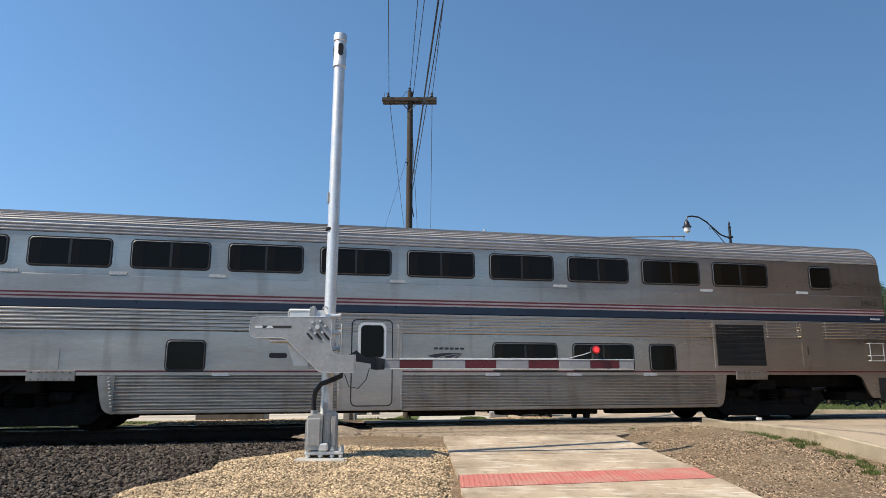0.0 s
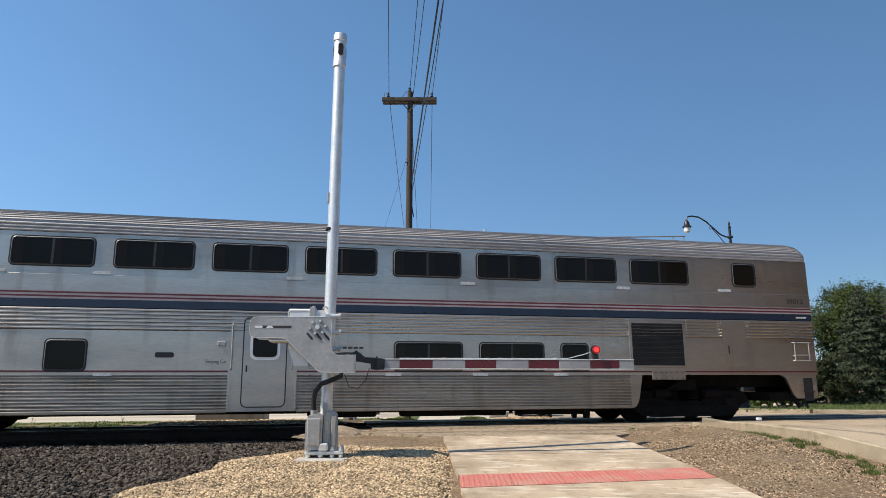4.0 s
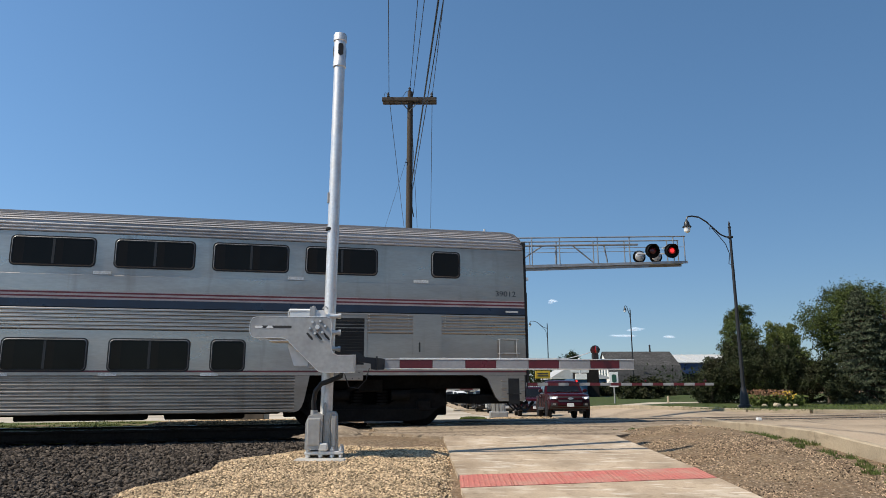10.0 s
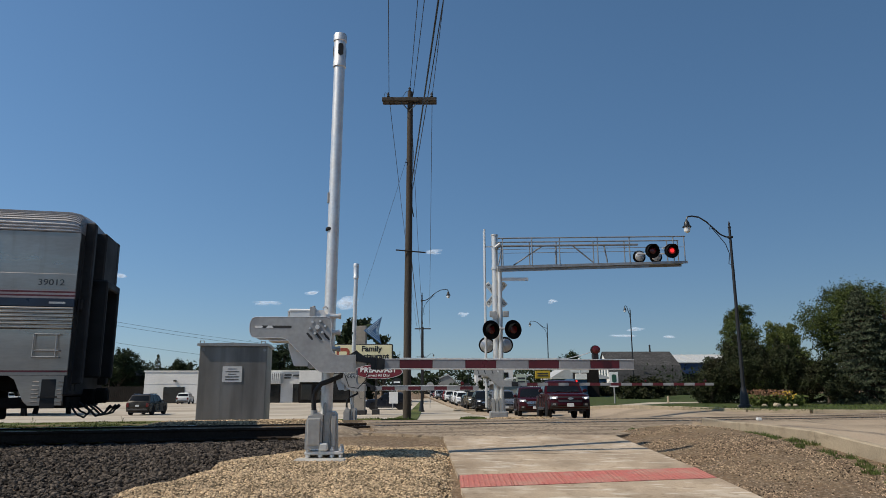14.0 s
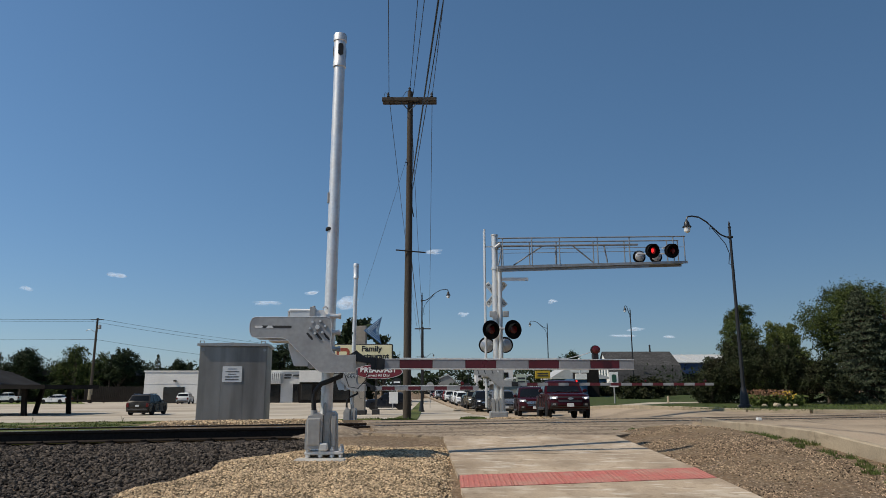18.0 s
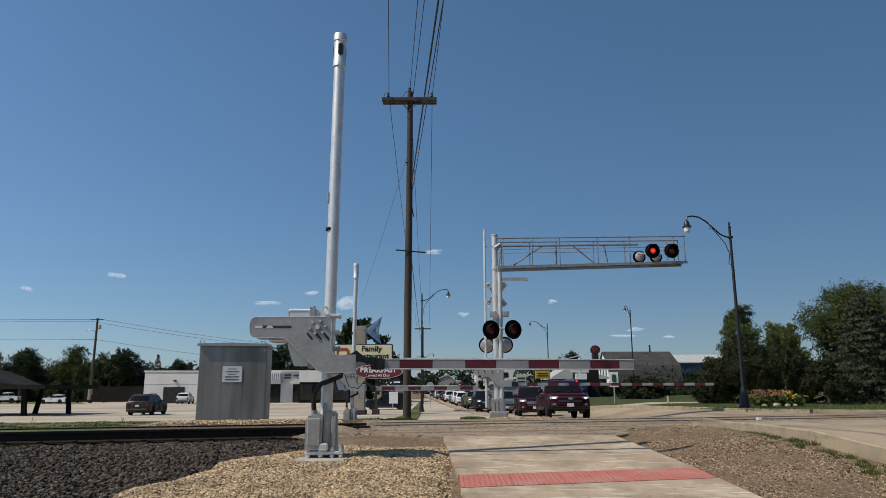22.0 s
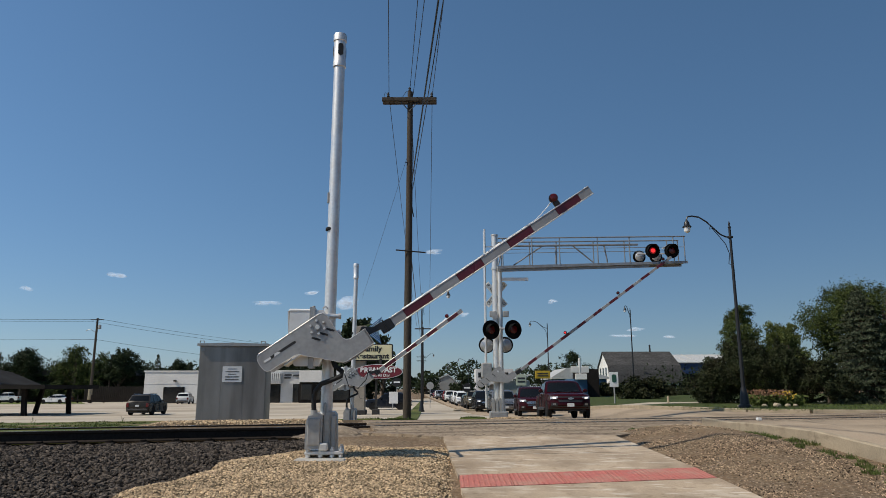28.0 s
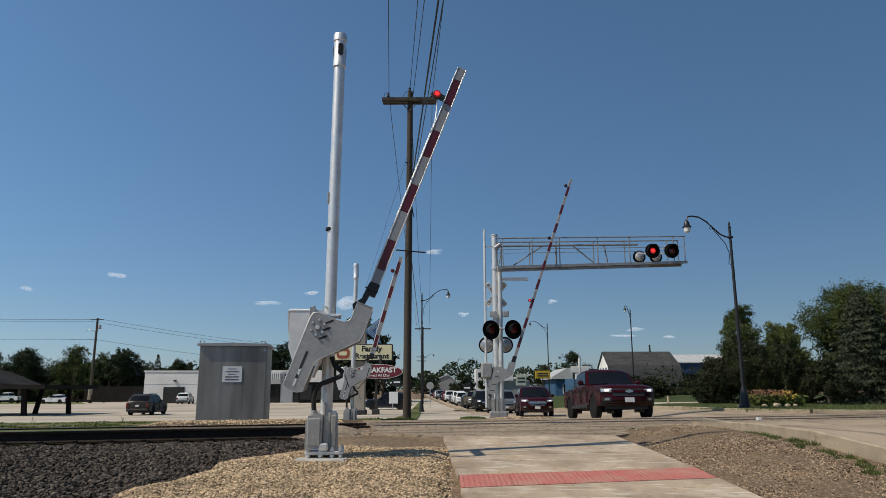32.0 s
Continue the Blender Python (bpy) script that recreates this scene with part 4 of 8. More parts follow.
    part("slat", Mesh().box(11.11, 12.55, -HW - 0.034, -HW - 0.012, z, z + 0.012), STEEL_DARK, gr)
part("hatch", Mesh().slab(rounded(13.72, 14.42, 1.38, 2.58, 0.02, 1), -HW - 0.026, -HW), STEEL, car, "plain stainless hatch")
part("latch", Mesh().box(13.86, 13.9, -HW - 0.04, -HW - 0.02, 1.72, 1.95, 0.008), STEEL_DARK, car)
part("access_panel", Mesh().slab(rounded(-5.28, -4.68, 1.30, 1.72, 0.02, 1), -HW - 0.016, -HW), STEEL, car, "square access panel")
for x0 in (-5.28, 11.60):
    me = Mesh().box(x0, x0 + 0.95, -HW - 0.03, -HW, 1.06, 1.28, 0.01)
    part("jacking_pad", me, STEEL_LOW, car, "bolted steel jacking pad")
    for k in range(6):
        for z in (1.10, 1.24):
            part("bolt", Mesh().rod((x0 + 0.1 + k * 0.15, -HW - 0.045, z), (x0 + 0.1 + k * 0.15, -HW - 0.02, z), 0.014, seg=6), STEEL_DARK, car)
for z in (1.56, 1.70, 2.04):
    part("hand_rail", Mesh().pipe([(15.84, -HW, z), (15.86, -HW - 0.07, z), (16.36, -HW - 0.07, z), (16.38, -HW, z)], 0.014), ALU, car, "bright horizontal grab rail")
for x in (15.86, 16.30):
    part("hand_rail", Mesh().rod((x, -HW - 0.07, 1.56), (x, -HW - 0.07, 2.04), 0.013, seg=8), ALU, car, "bright vertical grab rail")
me = Mesh()
for x in (13.6, 14.5, 11.0, 12.66):
    for k in range(7):
        me.box(x, x + 0.03, -HW - 0.03, -HW, 2.18 + k * 0.065, 2.205 + k * 0.065, 0.006)
part("rivets", me, ALU, car, kind="stuff")

# the dark end with its passage
part("end_wall", Mesh().box(CAR_R - 0.1, CAR_R, -HW + 0.02, HW - 0.02, 0.75, 4.50, 0.04), STEEL_DARK, car, "dark end wall")
part("end_post", Mesh().box(CAR_R - 0.02, CAR_R + 0.2, -1.2, -1.0, 1.0, 4.6, 0.03), STEEL_DARK, car)
part("end_post", Mesh().box(CAR_R - 0.02, CAR_R + 0.2, 1.0, 1.2, 1.0, 4.6, 0.03), STEEL_DARK, car)
me = Mesh()
me.box(CAR_R, CAR_R + 0.42, -0.62, -0.5, 1.15, 3.35, 0.03)
me.box(CAR_R, CAR_R + 0.42, 0.5, 0.62, 1.15, 3.35, 0.03)
me.box(CAR_R, CAR_R + 0.42, -0.62, 0.62, 3.2, 3.38, 0.03)
part("diaphragm", me, RUBBER, car, "black rubber passage diaphragm")
part("diaphragm", Mesh().box(CAR_R, CAR_R + 0.30, -0.55, 0.55, 3.36, 4.5, 0.03), STEEL_DARK, car, "dark upper passage hood")
part("end_door", Mesh().box(CAR_R, CAR_R + 0.03, -0.45, 0.45, 1.2, 3.2, 0.01), STEEL_DARK, car)
me = Mesh().box(CAR_R - 0.7, CAR_R + 0.25, -0.2, 0.2, 0.55, 0.9, 0.04).box(CAR_R + 0.2, CAR_R + 0.5, -0.13, 0.17, 0.58, 0.92, 0.06)
part("coupler", me, UNDER, car, "heavy dark coupler")
for y, dz in ((-0.9, 0.0), (-0.6, 0.06)):
    part("hose", Mesh().pipe([(CAR_R - 0.05, y, 0.55), (CAR_R + 0.1, y, 0.35 + dz), (CAR_R + 0.22, y + 0.1, 0.28 + dz), (CAR_R + 0.3, y + 0.2, 0.4 + dz), (CAR_R + 0.2, y + 0.3, 0.55)], 0.022), RUBBER, car, "black brake hose")
for y, r_ in ((-0.35, 0.03), (0.15, 0.026), (0.5, 0.022)):
    part("hose", Mesh().pipe([(CAR_R - 0.05, y, 0.62), (CAR_R + 0.18, y, 0.46), (CAR_R + 0.34, y + 0.05, 0.30), (CAR_R + 0.50, y + 0.1, 0.34), (CAR_R + 0.58, y + 0.12, 0.46)], r_), RUBBER, car, "black brake hose")
    part("hose_coupling", Mesh().rod((CAR_R + 0.56, y + 0.12, 0.44), (CAR_R + 0.64, y + 0.12, 0.52), 0.04, seg=8), UNDER, car)
part("cut_lever", Mesh().pipe([(CAR_R + 0.04, -1.3, 0.62), (CAR_R + 0.10, -1.3, 0.5), (CAR_R + 0.10, -0.4, 0.5), (CAR_R + 0.16, -0.2, 0.75)], 0.014), UNDER, car)
part("end_ladder", Mesh().rod((CAR_R + 0.06, -1.42, 0.85), (CAR_R + 0.06, -1.42, 4.1), 0.016, seg=6).rod((CAR_R + 0.06, -1.12, 0.85), (CAR_R + 0.06, -1.12, 4.1), 0.016, seg=6), STEEL_DARK, car)
part("buffer_beam", Mesh().box(CAR_R - 1.4, CAR_R - 0.02, -1.35, 1.35, 0.5, 0.72, 0.02), UNDER, car)
part("marker_lamp", Mesh().box(CAR_R, CAR_R + 0.1, -1.35, -1.2, 2.6, 2.85, 0.02), RUBBER, car)

# underframe
part("underframe", Mesh().box(-3.3, 10.7, -1.25, 1.25, 0.32, 1.2, 0.03), UNDER, car)
for cx in (-5.37, 12.77):
    part("underframe", Mesh().box(cx - 2.0, cx + 2.0, -0.55, 0.55, 0.22, 0.9, 0.03), UNDER, car)
part("underframe", Mesh().box(-8.9, 16.2, -0.9, 0.9, 0.86, 1.2, 0.03), UNDER, car)
for x0, x1, y in ((3.0, 4.6, -1.15), (5.2, 7.8, -1.2), (8.2, 9.9, -1.15)):
    part("equipment_box", Mesh().box(x0, x1, y, y + 0.5, 0.22, 0.5, 0.03), UNDER, car)

wheel_me = Mesh().lathe([(0.05, -0.02), (0.43, -0.02), (0.46, 0.0), (0.46, 0.10), (0.485, 0.105), (0.485, 0.135), (0.40, 0.14), (0.05, 0.14)], 28).data("wheel", UNDER, 35)
for cx in (-5.37, 12.77):
    truck = part("truck_frame", Mesh().slab([(cx - 1.9, 0.5), (cx - 1.75, 0.75), (cx - 0.9, 0.78), (cx - 0.45, 0.5), (cx + 0.45, 0.5), (cx + 0.9, 0.78), (cx + 1.75, 0.75),
                                            (cx + 1.9, 0.5), (cx + 1.6, 0.38), (cx + 0.9, 0.30), (cx - 0.9, 0.30), (cx - 1.6, 0.38)], -1.12, -0.96), UNDER, car, "sooty dark truck frame")
    part("side_frame", Mesh().slab([(cx - 1.9, 0.5), (cx - 1.0, 0.7), (cx + 1.0, 0.7), (cx + 1.9, 0.5), (cx + 1.0, 0.3), (cx - 1.0, 0.3)], 0.96, 1.12), UNDER, truck)
    for dx in (-1.295, 1.295):
        for s in (-1, 1):
            m = Matrix.Translation((cx + dx, s * 0.86, 0.46)) @ (pose(0, 0, 0, 90, 0, 0) if s > 0 else pose(0, 0, 0, -90, 0, 0)) @ pose(0, 0, 0)
            part("wheel", wheel_me, UNDER, truck, m=m)
        part("axle", Mesh().rod((cx + dx, -0.9, 0.46), (cx + dx, 0.9, 0.46), 0.08), UNDER, truck)
        part("journal_box", Mesh().box(cx + dx - 0.17, cx + dx + 0.17, -1.22, -1.0, 0.33, 0.62, 0.04), UNDER, truck)
        part("brake_disc", Mesh().rod((cx + dx, -0.5, 0.46), (cx + dx, -0.4, 0.46), 0.33, seg=20), UNDER, truck)
    for dx in (-0.3, 0.3):
        me = Mesh()
        for k in range(5):
            me.rod((cx + dx, -1.05, 0.5 + k * 0.07), (cx + dx, -1.05, 0.535 + k * 0.07), 0.13, seg=12)
        part("spring", me, UNDER, truck)
    part("equaliser_beam", Mesh().slab([(cx - 1.62, 0.40), (cx - 1.35, 0.16), (cx - 1.0, 0.12), (cx + 1.0, 0.12), (cx + 1.35, 0.16), (cx + 1.62, 0.40)], -1.2, -1.06), UNDER, truck, "deep sooty side beam")
    for dx in (-0.72, 0.72):
        part("brake_cylinder", Mesh().rod((cx + dx - 0.22, -1.18, 0.72), (cx + dx + 0.22, -1.18, 0.72), 0.12, seg=12), UNDER, truck)
    part("bolster", Mesh().box(cx - 0.3, cx + 0.3, -1.2, 1.2, 0.8, 1.1, 0.03), UNDER, truck)
    part("damper", Mesh().rod((cx - 0.9, -1.2, 0.62), (cx - 0.2, -1.2, 1.0), 0.05), UNDER, truck)
# ---------------- crossing gates ----------------
PLATE = [(-0.80, 0.125), (0.10, 0.138), (0.155, 0.12), (0.182, 0.06), (0.178, -0.20), (0.19, -0.29), (0.22, -0.34), (0.27, -0.362), (0.5, -0.357), (0.5, -0.578),
         (0.104, -0.583), (0.04, -0.57), (0.0, -0.54), (-0.34, -0.21), (-0.38, -0.165), (-0.44, -0.14), (-0.80, -0.135), (-0.835, -0.12), (-0.86, -0.07), (-0.865, 0.0),
         (-0.86, 0.06), (-0.835, 0.11)]
FAR_STOPS = [0.79, 1.03, 1.455, 1.90, 2.32, 2.765, 3.185, 3.63, 4.05, 4.24]      # where the stripes change
ARM_STOPS = [0.86, 1.10, 1.555, 2.015, 2.45, 2.915, 3.35, 3.81, 4.235, 4.45]
ARM_LAMP = Matrix.Translation((3.89, 0.38, -0.248))
UPPER_L, UPPER_R = Matrix.Translation((6.40, -0.56, 6.63)), Matrix.Translation((7.18, -0.56, 6.63))
# solid dark fill: the shade inside slots and the casting gap is put into its colour
SHADE = mat("slot_shade", (0.05, 0.05, 0.05), 0.8)


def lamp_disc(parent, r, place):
    """A disc glowing red on one face and dark on the other; turning about its upright axis stands in for switching the
    lamp.
    """
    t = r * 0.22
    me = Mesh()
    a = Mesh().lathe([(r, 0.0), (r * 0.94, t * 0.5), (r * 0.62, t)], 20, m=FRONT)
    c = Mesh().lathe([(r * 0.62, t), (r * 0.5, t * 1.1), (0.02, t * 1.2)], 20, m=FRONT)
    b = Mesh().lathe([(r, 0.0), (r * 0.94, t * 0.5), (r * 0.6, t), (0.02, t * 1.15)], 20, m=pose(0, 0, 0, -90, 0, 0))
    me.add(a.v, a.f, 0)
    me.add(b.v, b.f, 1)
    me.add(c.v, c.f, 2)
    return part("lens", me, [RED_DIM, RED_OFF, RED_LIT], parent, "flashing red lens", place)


def gate_box(parent, top=6.0):
    """The foot, mast and drive of a pedestrian gate."""
    me = Mesh().box(-0.25, 0.245, -0.2, 0.2, 0.0, 0.045, 0.012)
    foot = part("base_plate", me, GALV, parent, "galvanised base plate")
    for x in (-0.21, -0.05, 0.1, 0.21):
        for y in (-0.17, 0.17):
            part("bolt", Mesh().rod((x, y, -0.06), (x, y, 0.10), 0.018, seg=6).rod((x, y, 0.045), (x, y, 0.075), 0.032, seg=6).rod((x, y, -0.03), (x, y, -0.002), 0.032, seg=6), GALV, foot)
    jb = part("junction_box", Mesh().slab([(-0.25, 0.07), (-0.03, 0.07), (-0.03, 0.50), (-0.10, 0.53), (-0.17, 0.50), (-0.215, 0.49), (-0.25, 0.40)], -0.21, 0.05), ALU, parent, "cast aluminium junction box")
    part("lid", Mesh().box(-0.225, -0.055, -0.235, -0.2, 0.12, 0.46, 0.012), ALU, jb)
    part("gap", Mesh().box(-0.036, -0.022, -0.205, 0.0, 0.06, 0.5), SHADE, parent, "dark gap between the castings")
    part("boss", Mesh().box(-0.07, 0.05, -0.235, -0.15, 0.05, 0.15, 0.02), GALV, parent, "bright cast boss")
    ped = part("pedestal", Mesh().slab([(-0.03, 0.05), (0.17, 0.05), (0.15, 0.50), (0.12, 0.54), (0.0, 0.54), (-0.025, 0.5)], -0.16, 0.12), ALU, parent, "cast aluminium pedestal")
    part("rib", Mesh().box(0.055, 0.07, -0.18, -0.15, 0.06, 0.53, 0.004), ALU, ped)
    part("cover", Mesh().box(0.08, 0.145, -0.19, -0.16, 0.10, 0.5, 0.012), ALU, ped)
    part("ear", Mesh().box(-0.03, 0.01, -0.17, -0.1, 0.5, 0.66, 0.015), ALU, ped)
    part("mast", Mesh().rod((0, 0, 0.4), (0.035, 0, top - 0.44), 0.080 if top > 5.8 else 0.070, seg=24), GALV, parent, "tall bright galvanised mast")
    me = Mesh()
    prof = [(0.080, top - 0.53), (0.094, top - 0.52), (0.094, top - 0.44), (0.088, top - 0.43), (0.088, top - 0.12), (0.098, top - 0.11), (0.098, top - 0.015), (0.092, top), (0.02, top + 0.005)]
    me.lathe(prof, 24, m=Matrix.Translation((0.034, 0, 0)))
    cap = part("cap", me, GALV, parent, "slotted mast cap" if top > 5.8 else "plain mast cap")
    for a in (-78, 40, 160) if top > 5.8 else ():
        m = pose(0.034, 0, 0, 0, 0, a) @ Matrix.Translation((0.0, 0, 0))
        o = [m @ Vector((0.0905, -y, z)) for y, z in rounded(-0.038, 0.038, top - 0.36, top - 0.17, 0.037, 5)]
        q = [m @ Vector((0.078, -y, z)) for y, z in rounded(-0.038, 0.038, top - 0.36, top - 0.17, 0.037, 5)]
        me = Mesh()
        n = len(o)
        me.v = [tuple(p) for p in o + q]
        me.f = [tuple(range(n))] + [(k, (k + 1) % n, (k + 1) % n + n, k + n) for k in range(n)]
        me.s = [0] * len(me.f)
        part("slot", me, SHADE, cap)
    part("plug", Mesh().rod((-0.085, -0.03, 3.02), (-0.03, -0.03, 3.02), 0.026, seg=8).box(-0.07, 0.0, -0.075, -0.05, 3.0, 3.05, 0.01), RUBBER, parent)
    part("tag_plate", Mesh().box(-0.075, -0.055, -0.045, -0.02, 3.4, 3.56, 0.003), ALU, parent)
    # drive case in front of and beside the mast
    dr = part("drive_case", Mesh().slab([(-0.50, 1.36), (-0.42, 1.13), (-0.10, 1.13), (-0.02, 1.30), (-0.02, 1.80), (-0.06, 1.86), (-0.47, 1.85), (-0.50, 1.82)], -0.28, -0.02), WHITE_PAINT, parent, "white cast drive case")
    part("case_lid", Mesh().box(-0.515, -0.20, -0.285, 0.0, 1.83, 1.875, 0.015), WHITE_PAINT, dr)
    part("flange", Mesh().slab([(-0.24, 1.10), (-0.17, 1.10), (-0.17, 1.90), (-0.24, 1.90)], -0.30, 0.02), ALU, dr)
    part("lifting_eye", Mesh().pipe([(0.0 + 0.03 * math.cos(t) - 0.05, -0.12, 1.89 + 0.035 * math.sin(t)) for t in [i * math.pi / 6 for i in range(7)]], 0.009), ALU, dr)
    part("lock_lug", Mesh().rod((-0.20, -0.14, 1.87), (-0.20, -0.14, 1.93), 0.02, seg=8), ALU, dr)
    part("conduit_stub", Mesh().rod((-0.51, -0.12, 1.55), (-0.53, -0.12, 1.86), 0.018, seg=8), ALU, dr)
    for z in (1.36, 1.58, 1.80):
        cl = part("mast_clamp", Mesh().box(-0.09, 0.09, -0.10, 0.09, z - 0.035, z + 0.035, 0.015), GALV, parent)
        part("clamp_bolt", Mesh().rod((0.02, -0.09, z), (0.155, -0.09, z), 0.03, seg=10).rod((0.13, -0.09, z), (0.165, -0.09, z), 0.038, seg=6), GALV, cl)
    part("hose", Mesh().pipe([(-0.15, -0.13, 0.52), (-0.16, -0.14, 0.66), (-0.14, -0.16, 0.80), (-0.06, -0.2, 0.90), (0.08, -0.22, 0.95), (0.19, -0.2, 1.0), (0.20, -0.18, 1.06), (0.10, -0.16, 1.14), (0.06, -0.14, 1.25)], 0.033, 9), RUBBER, parent, "thick black cable hose")
    part("hose_collar", Mesh().rod((-0.15, -0.13, 0.48), (-0.15, -0.13, 0.56), 0.045, seg=10), ALU, parent)
    part("wire", Mesh().pipe([(0.24, -0.3, 1.02), (0.30, -0.33, 0.86), (0.42, -0.33, 0.84), (0.52, -0.33, 0.95), (0.56, -0.33, 1.1)], 0.006, 5), RUBBER, parent)


def gate_arm(parent, px, py, pz, off=0.45, stops=ARM_STOPS, za=-0.451, zl=-0.248, xl=3.89):
    """The swinging part: two cheek plates, weights and the striped arm, about its shaft at the origin. off: the arm behind the near plate; za: its height."""
    arm = part("gate_arm", Mesh().slab(PLATE, -0.10, -0.085), ALU, parent, "dull aluminium counterweight plate with red and white arm", pose(px, py, pz))
    part("plate_rim", Mesh().pipe([(x, -0.098, z) for x, z in PLATE + PLATE[:1]], 0.005, 5), GALV, arm, "bright worn plate edge")
    part("cheek_plate", Mesh().slab(PLATE, 0.36, 0.375), ALU, arm, "rear aluminium plate")
    part("slot", Mesh().slab(rounded(-0.80, -0.33, -0.017, 0.017, 0.016), -0.102, -0.09), SHADE, arm, "dark adjusting slot")
    part("slot_end", Mesh().slab(rounded(-0.80, -0.70, -0.015, 0.015, 0.014), -0.104, -0.1), WHITE_PAINT, arm)
    part("slot_end", Mesh().slab([(-0.66, -0.016), (-0.56, -0.016), (-0.585, 0.016), (-0.635, 0.016)], -0.104, -0.1), WHITE_PAINT, arm)
    for i in range(6):
        t = radians(60 * i + 10)
        x, z = 0.10 * math.cos(t), 0.085 * math.sin(t)
        part("bolt", Mesh().rod((x, -0.125, z), (x, -0.1, z), 0.016, seg=6), GALV, arm)
        part("bolt_washer", Mesh().rod((x, -0.106, z), (x, -0.1, z), 0.024, seg=10), ALU, arm)
    part("shaft", Mesh().rod((0, -0.13, 0), (0, 0.45, 0), 0.03, seg=12), GALV, arm)
    part("shaft_cap", Mesh().rod((0, -0.116, 0), (0, -0.1, 0), 0.042, seg=14), ALU, arm)
    for dx in (-0.115, 0.0, 0.10):
        part("curved_slot", Mesh().slab([(dx - 0.03, -0.075), (dx - 0.005, -0.07), (dx + 0.05, -0.13), (dx + 0.065, -0.16), (dx + 0.045, -0.165), (dx + 0.005, -0.125)], -0.102, -0.09), SHADE, arm)
    part("weight", Mesh().box(-0.72, -0.42, 0.27, 0.35, -0.12, 0.10, 0.015), ALU, arm)
    part("weight", Mesh().box(-0.62, -0.30, -0.08, 0.30, -0.185, -0.165, 0.006), GALV, arm, "bright weight shelf")
    part("edge_plate", Mesh().box(0.47, 0.5, -0.1, 0.37, -0.57, -0.37, 0.004), ALU, arm)
    b = stops[0]
    part("adapter", Mesh().slab([(0.40, -0.33), (0.50, -0.27), (0.62, -0.36), (b - 0.02, za + 0.075), (b + 0.02, za + 0.06), (b + 0.02, za - 0.08), (b - 0.12, za - 0.08), (b - 0.16, -0.45), (0.5, -0.42)], off - 0.06, off), BLACK_PAINT, arm, "black shear bracket")
    part("adapter", Mesh().box(b - 0.16, b + 0.03, off - 0.05, off + 0.08, za - 0.075, za + 0.07, 0.01), BLACK_PAINT, arm, "black arm clamp")
    part("adapter_pin", Mesh().rod((b - 0.08, off - 0.09, za - 0.09), (b - 0.08, off - 0.09, za + 0.10), 0.012, seg=6), BLACK_PAINT, arm)
    for i, (a, b) in enumerate(zip(stops, stops[1:])):
        part("stripe", Mesh().box(a, b, off - 0.028, off + 0.028, za - 0.062, za + 0.060, 0.006), GATE_RED if i % 2 else GATE_WHITE, arm, "dark red stripe" if i % 2 else "grey-white stripe")
    for z in (za + 0.058, za - 0.075):
        part("edging", Mesh().box(stops[0], stops[-1], off - 0.033, off + 0.033, z, z + 0.014, 0.003), GALV, arm, "bright metal edging")
    part("lamp_housing", Mesh().lathe([(0.03, -0.05), (0.055, -0.045), (0.066, 0.0), (0.066, 0.03)], 16, m=pose(xl, off, zl, 90, 0, 0)), BLACK_PAINT, arm, "small black arm lamp")
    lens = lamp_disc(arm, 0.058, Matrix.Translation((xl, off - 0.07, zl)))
    part("lamp_foot", Mesh().box(xl - 0.045, xl + 0.045, off - 0.03, off + 0.03, za + 0.07, zl - 0.05, 0.01), BLACK_PAINT, arm)
    part("lamp_cable", Mesh().pipe([(stops[1], off, za + 0.078), (2.6, off, za + 0.08), (xl - 0.4, off, za + 0.082), (xl - 0.15, off, zl - 0.06), (xl - 0.04, off, zl - 0.02)], 0.006, 5), GALV, arm)
    for x in (1.7, 2.5, 3.3):
        part("cable_clip", Mesh().box(x, x + 0.03, off - 0.035, off + 0.035, za + 0.07, za + 0.088), GALV, arm)
    return arm, lens


gate = thing("pedestrian_gate", pose(-1.558, 9.4, 0.036, 0, 0, 6.0), "tall galvanised mast with a red and white crossing gate arm", "crossing gate", "crossing gates")
gate_box(gate)
near_arm, arm_lamp = gate_arm(gate, -0.123, -0.3, 1.622)
gate_base = Mesh().box(-1.90, -1.24, 9.02, 9.75, -0.4, -0.004, 0.02)
tagged(part("gate_foundation", gate_base, PAD), "pale concrete pad under the gate mast", "foundation", "", "structure")
gate_b = thing("pedestrian_gate", pose(-3.046, 23.5, -0.283), "tall galvanised mast with a short red and white gate arm", "crossing gate", "crossing gates")
gate_box(gate_b, 5.42)
far_arm, far_lamp = gate_arm(gate_b, -0.02, -0.3, 1.672, 0.13, FAR_STOPS, -0.485, -0.335, 3.70)
far_lamp.matrix_basis = far_lamp.matrix_basis @ pose(0, 0, 0, 0, 0, 180)
tagged(part("gate_foundation", Mesh().box(-3.4, -2.7, 23.2, 23.9, -0.6, -0.28, 0.02), PAD), "pale concrete pad under the gate mast", "foundation", "", "structure")


# ---------------- cantilever signal with the road gate ----------------
def flasher(parent, x, y, z, facing, lit, r=0.30, flash=False, turn=0):
    """A round black signal head with a deep hood and red lens; facing -1 looks to the camera, turn swings it aside."""
    m = Matrix.Translation((x, y, z)) @ pose(0, 0, 0, 0, 0, turn) @ pose(0, 0, 0, 90 if facing < 0 else -90, 0, 0)
    hd = part("signal_head", Mesh().lathe([(0.02, -0.16), (0.14, -0.15), (0.19, -0.02), (r, 0.0), (r, 0.02), (0.16, 0.03)], 28, m=m), SIGNAL_BLACK, parent, "round black signal backboard")
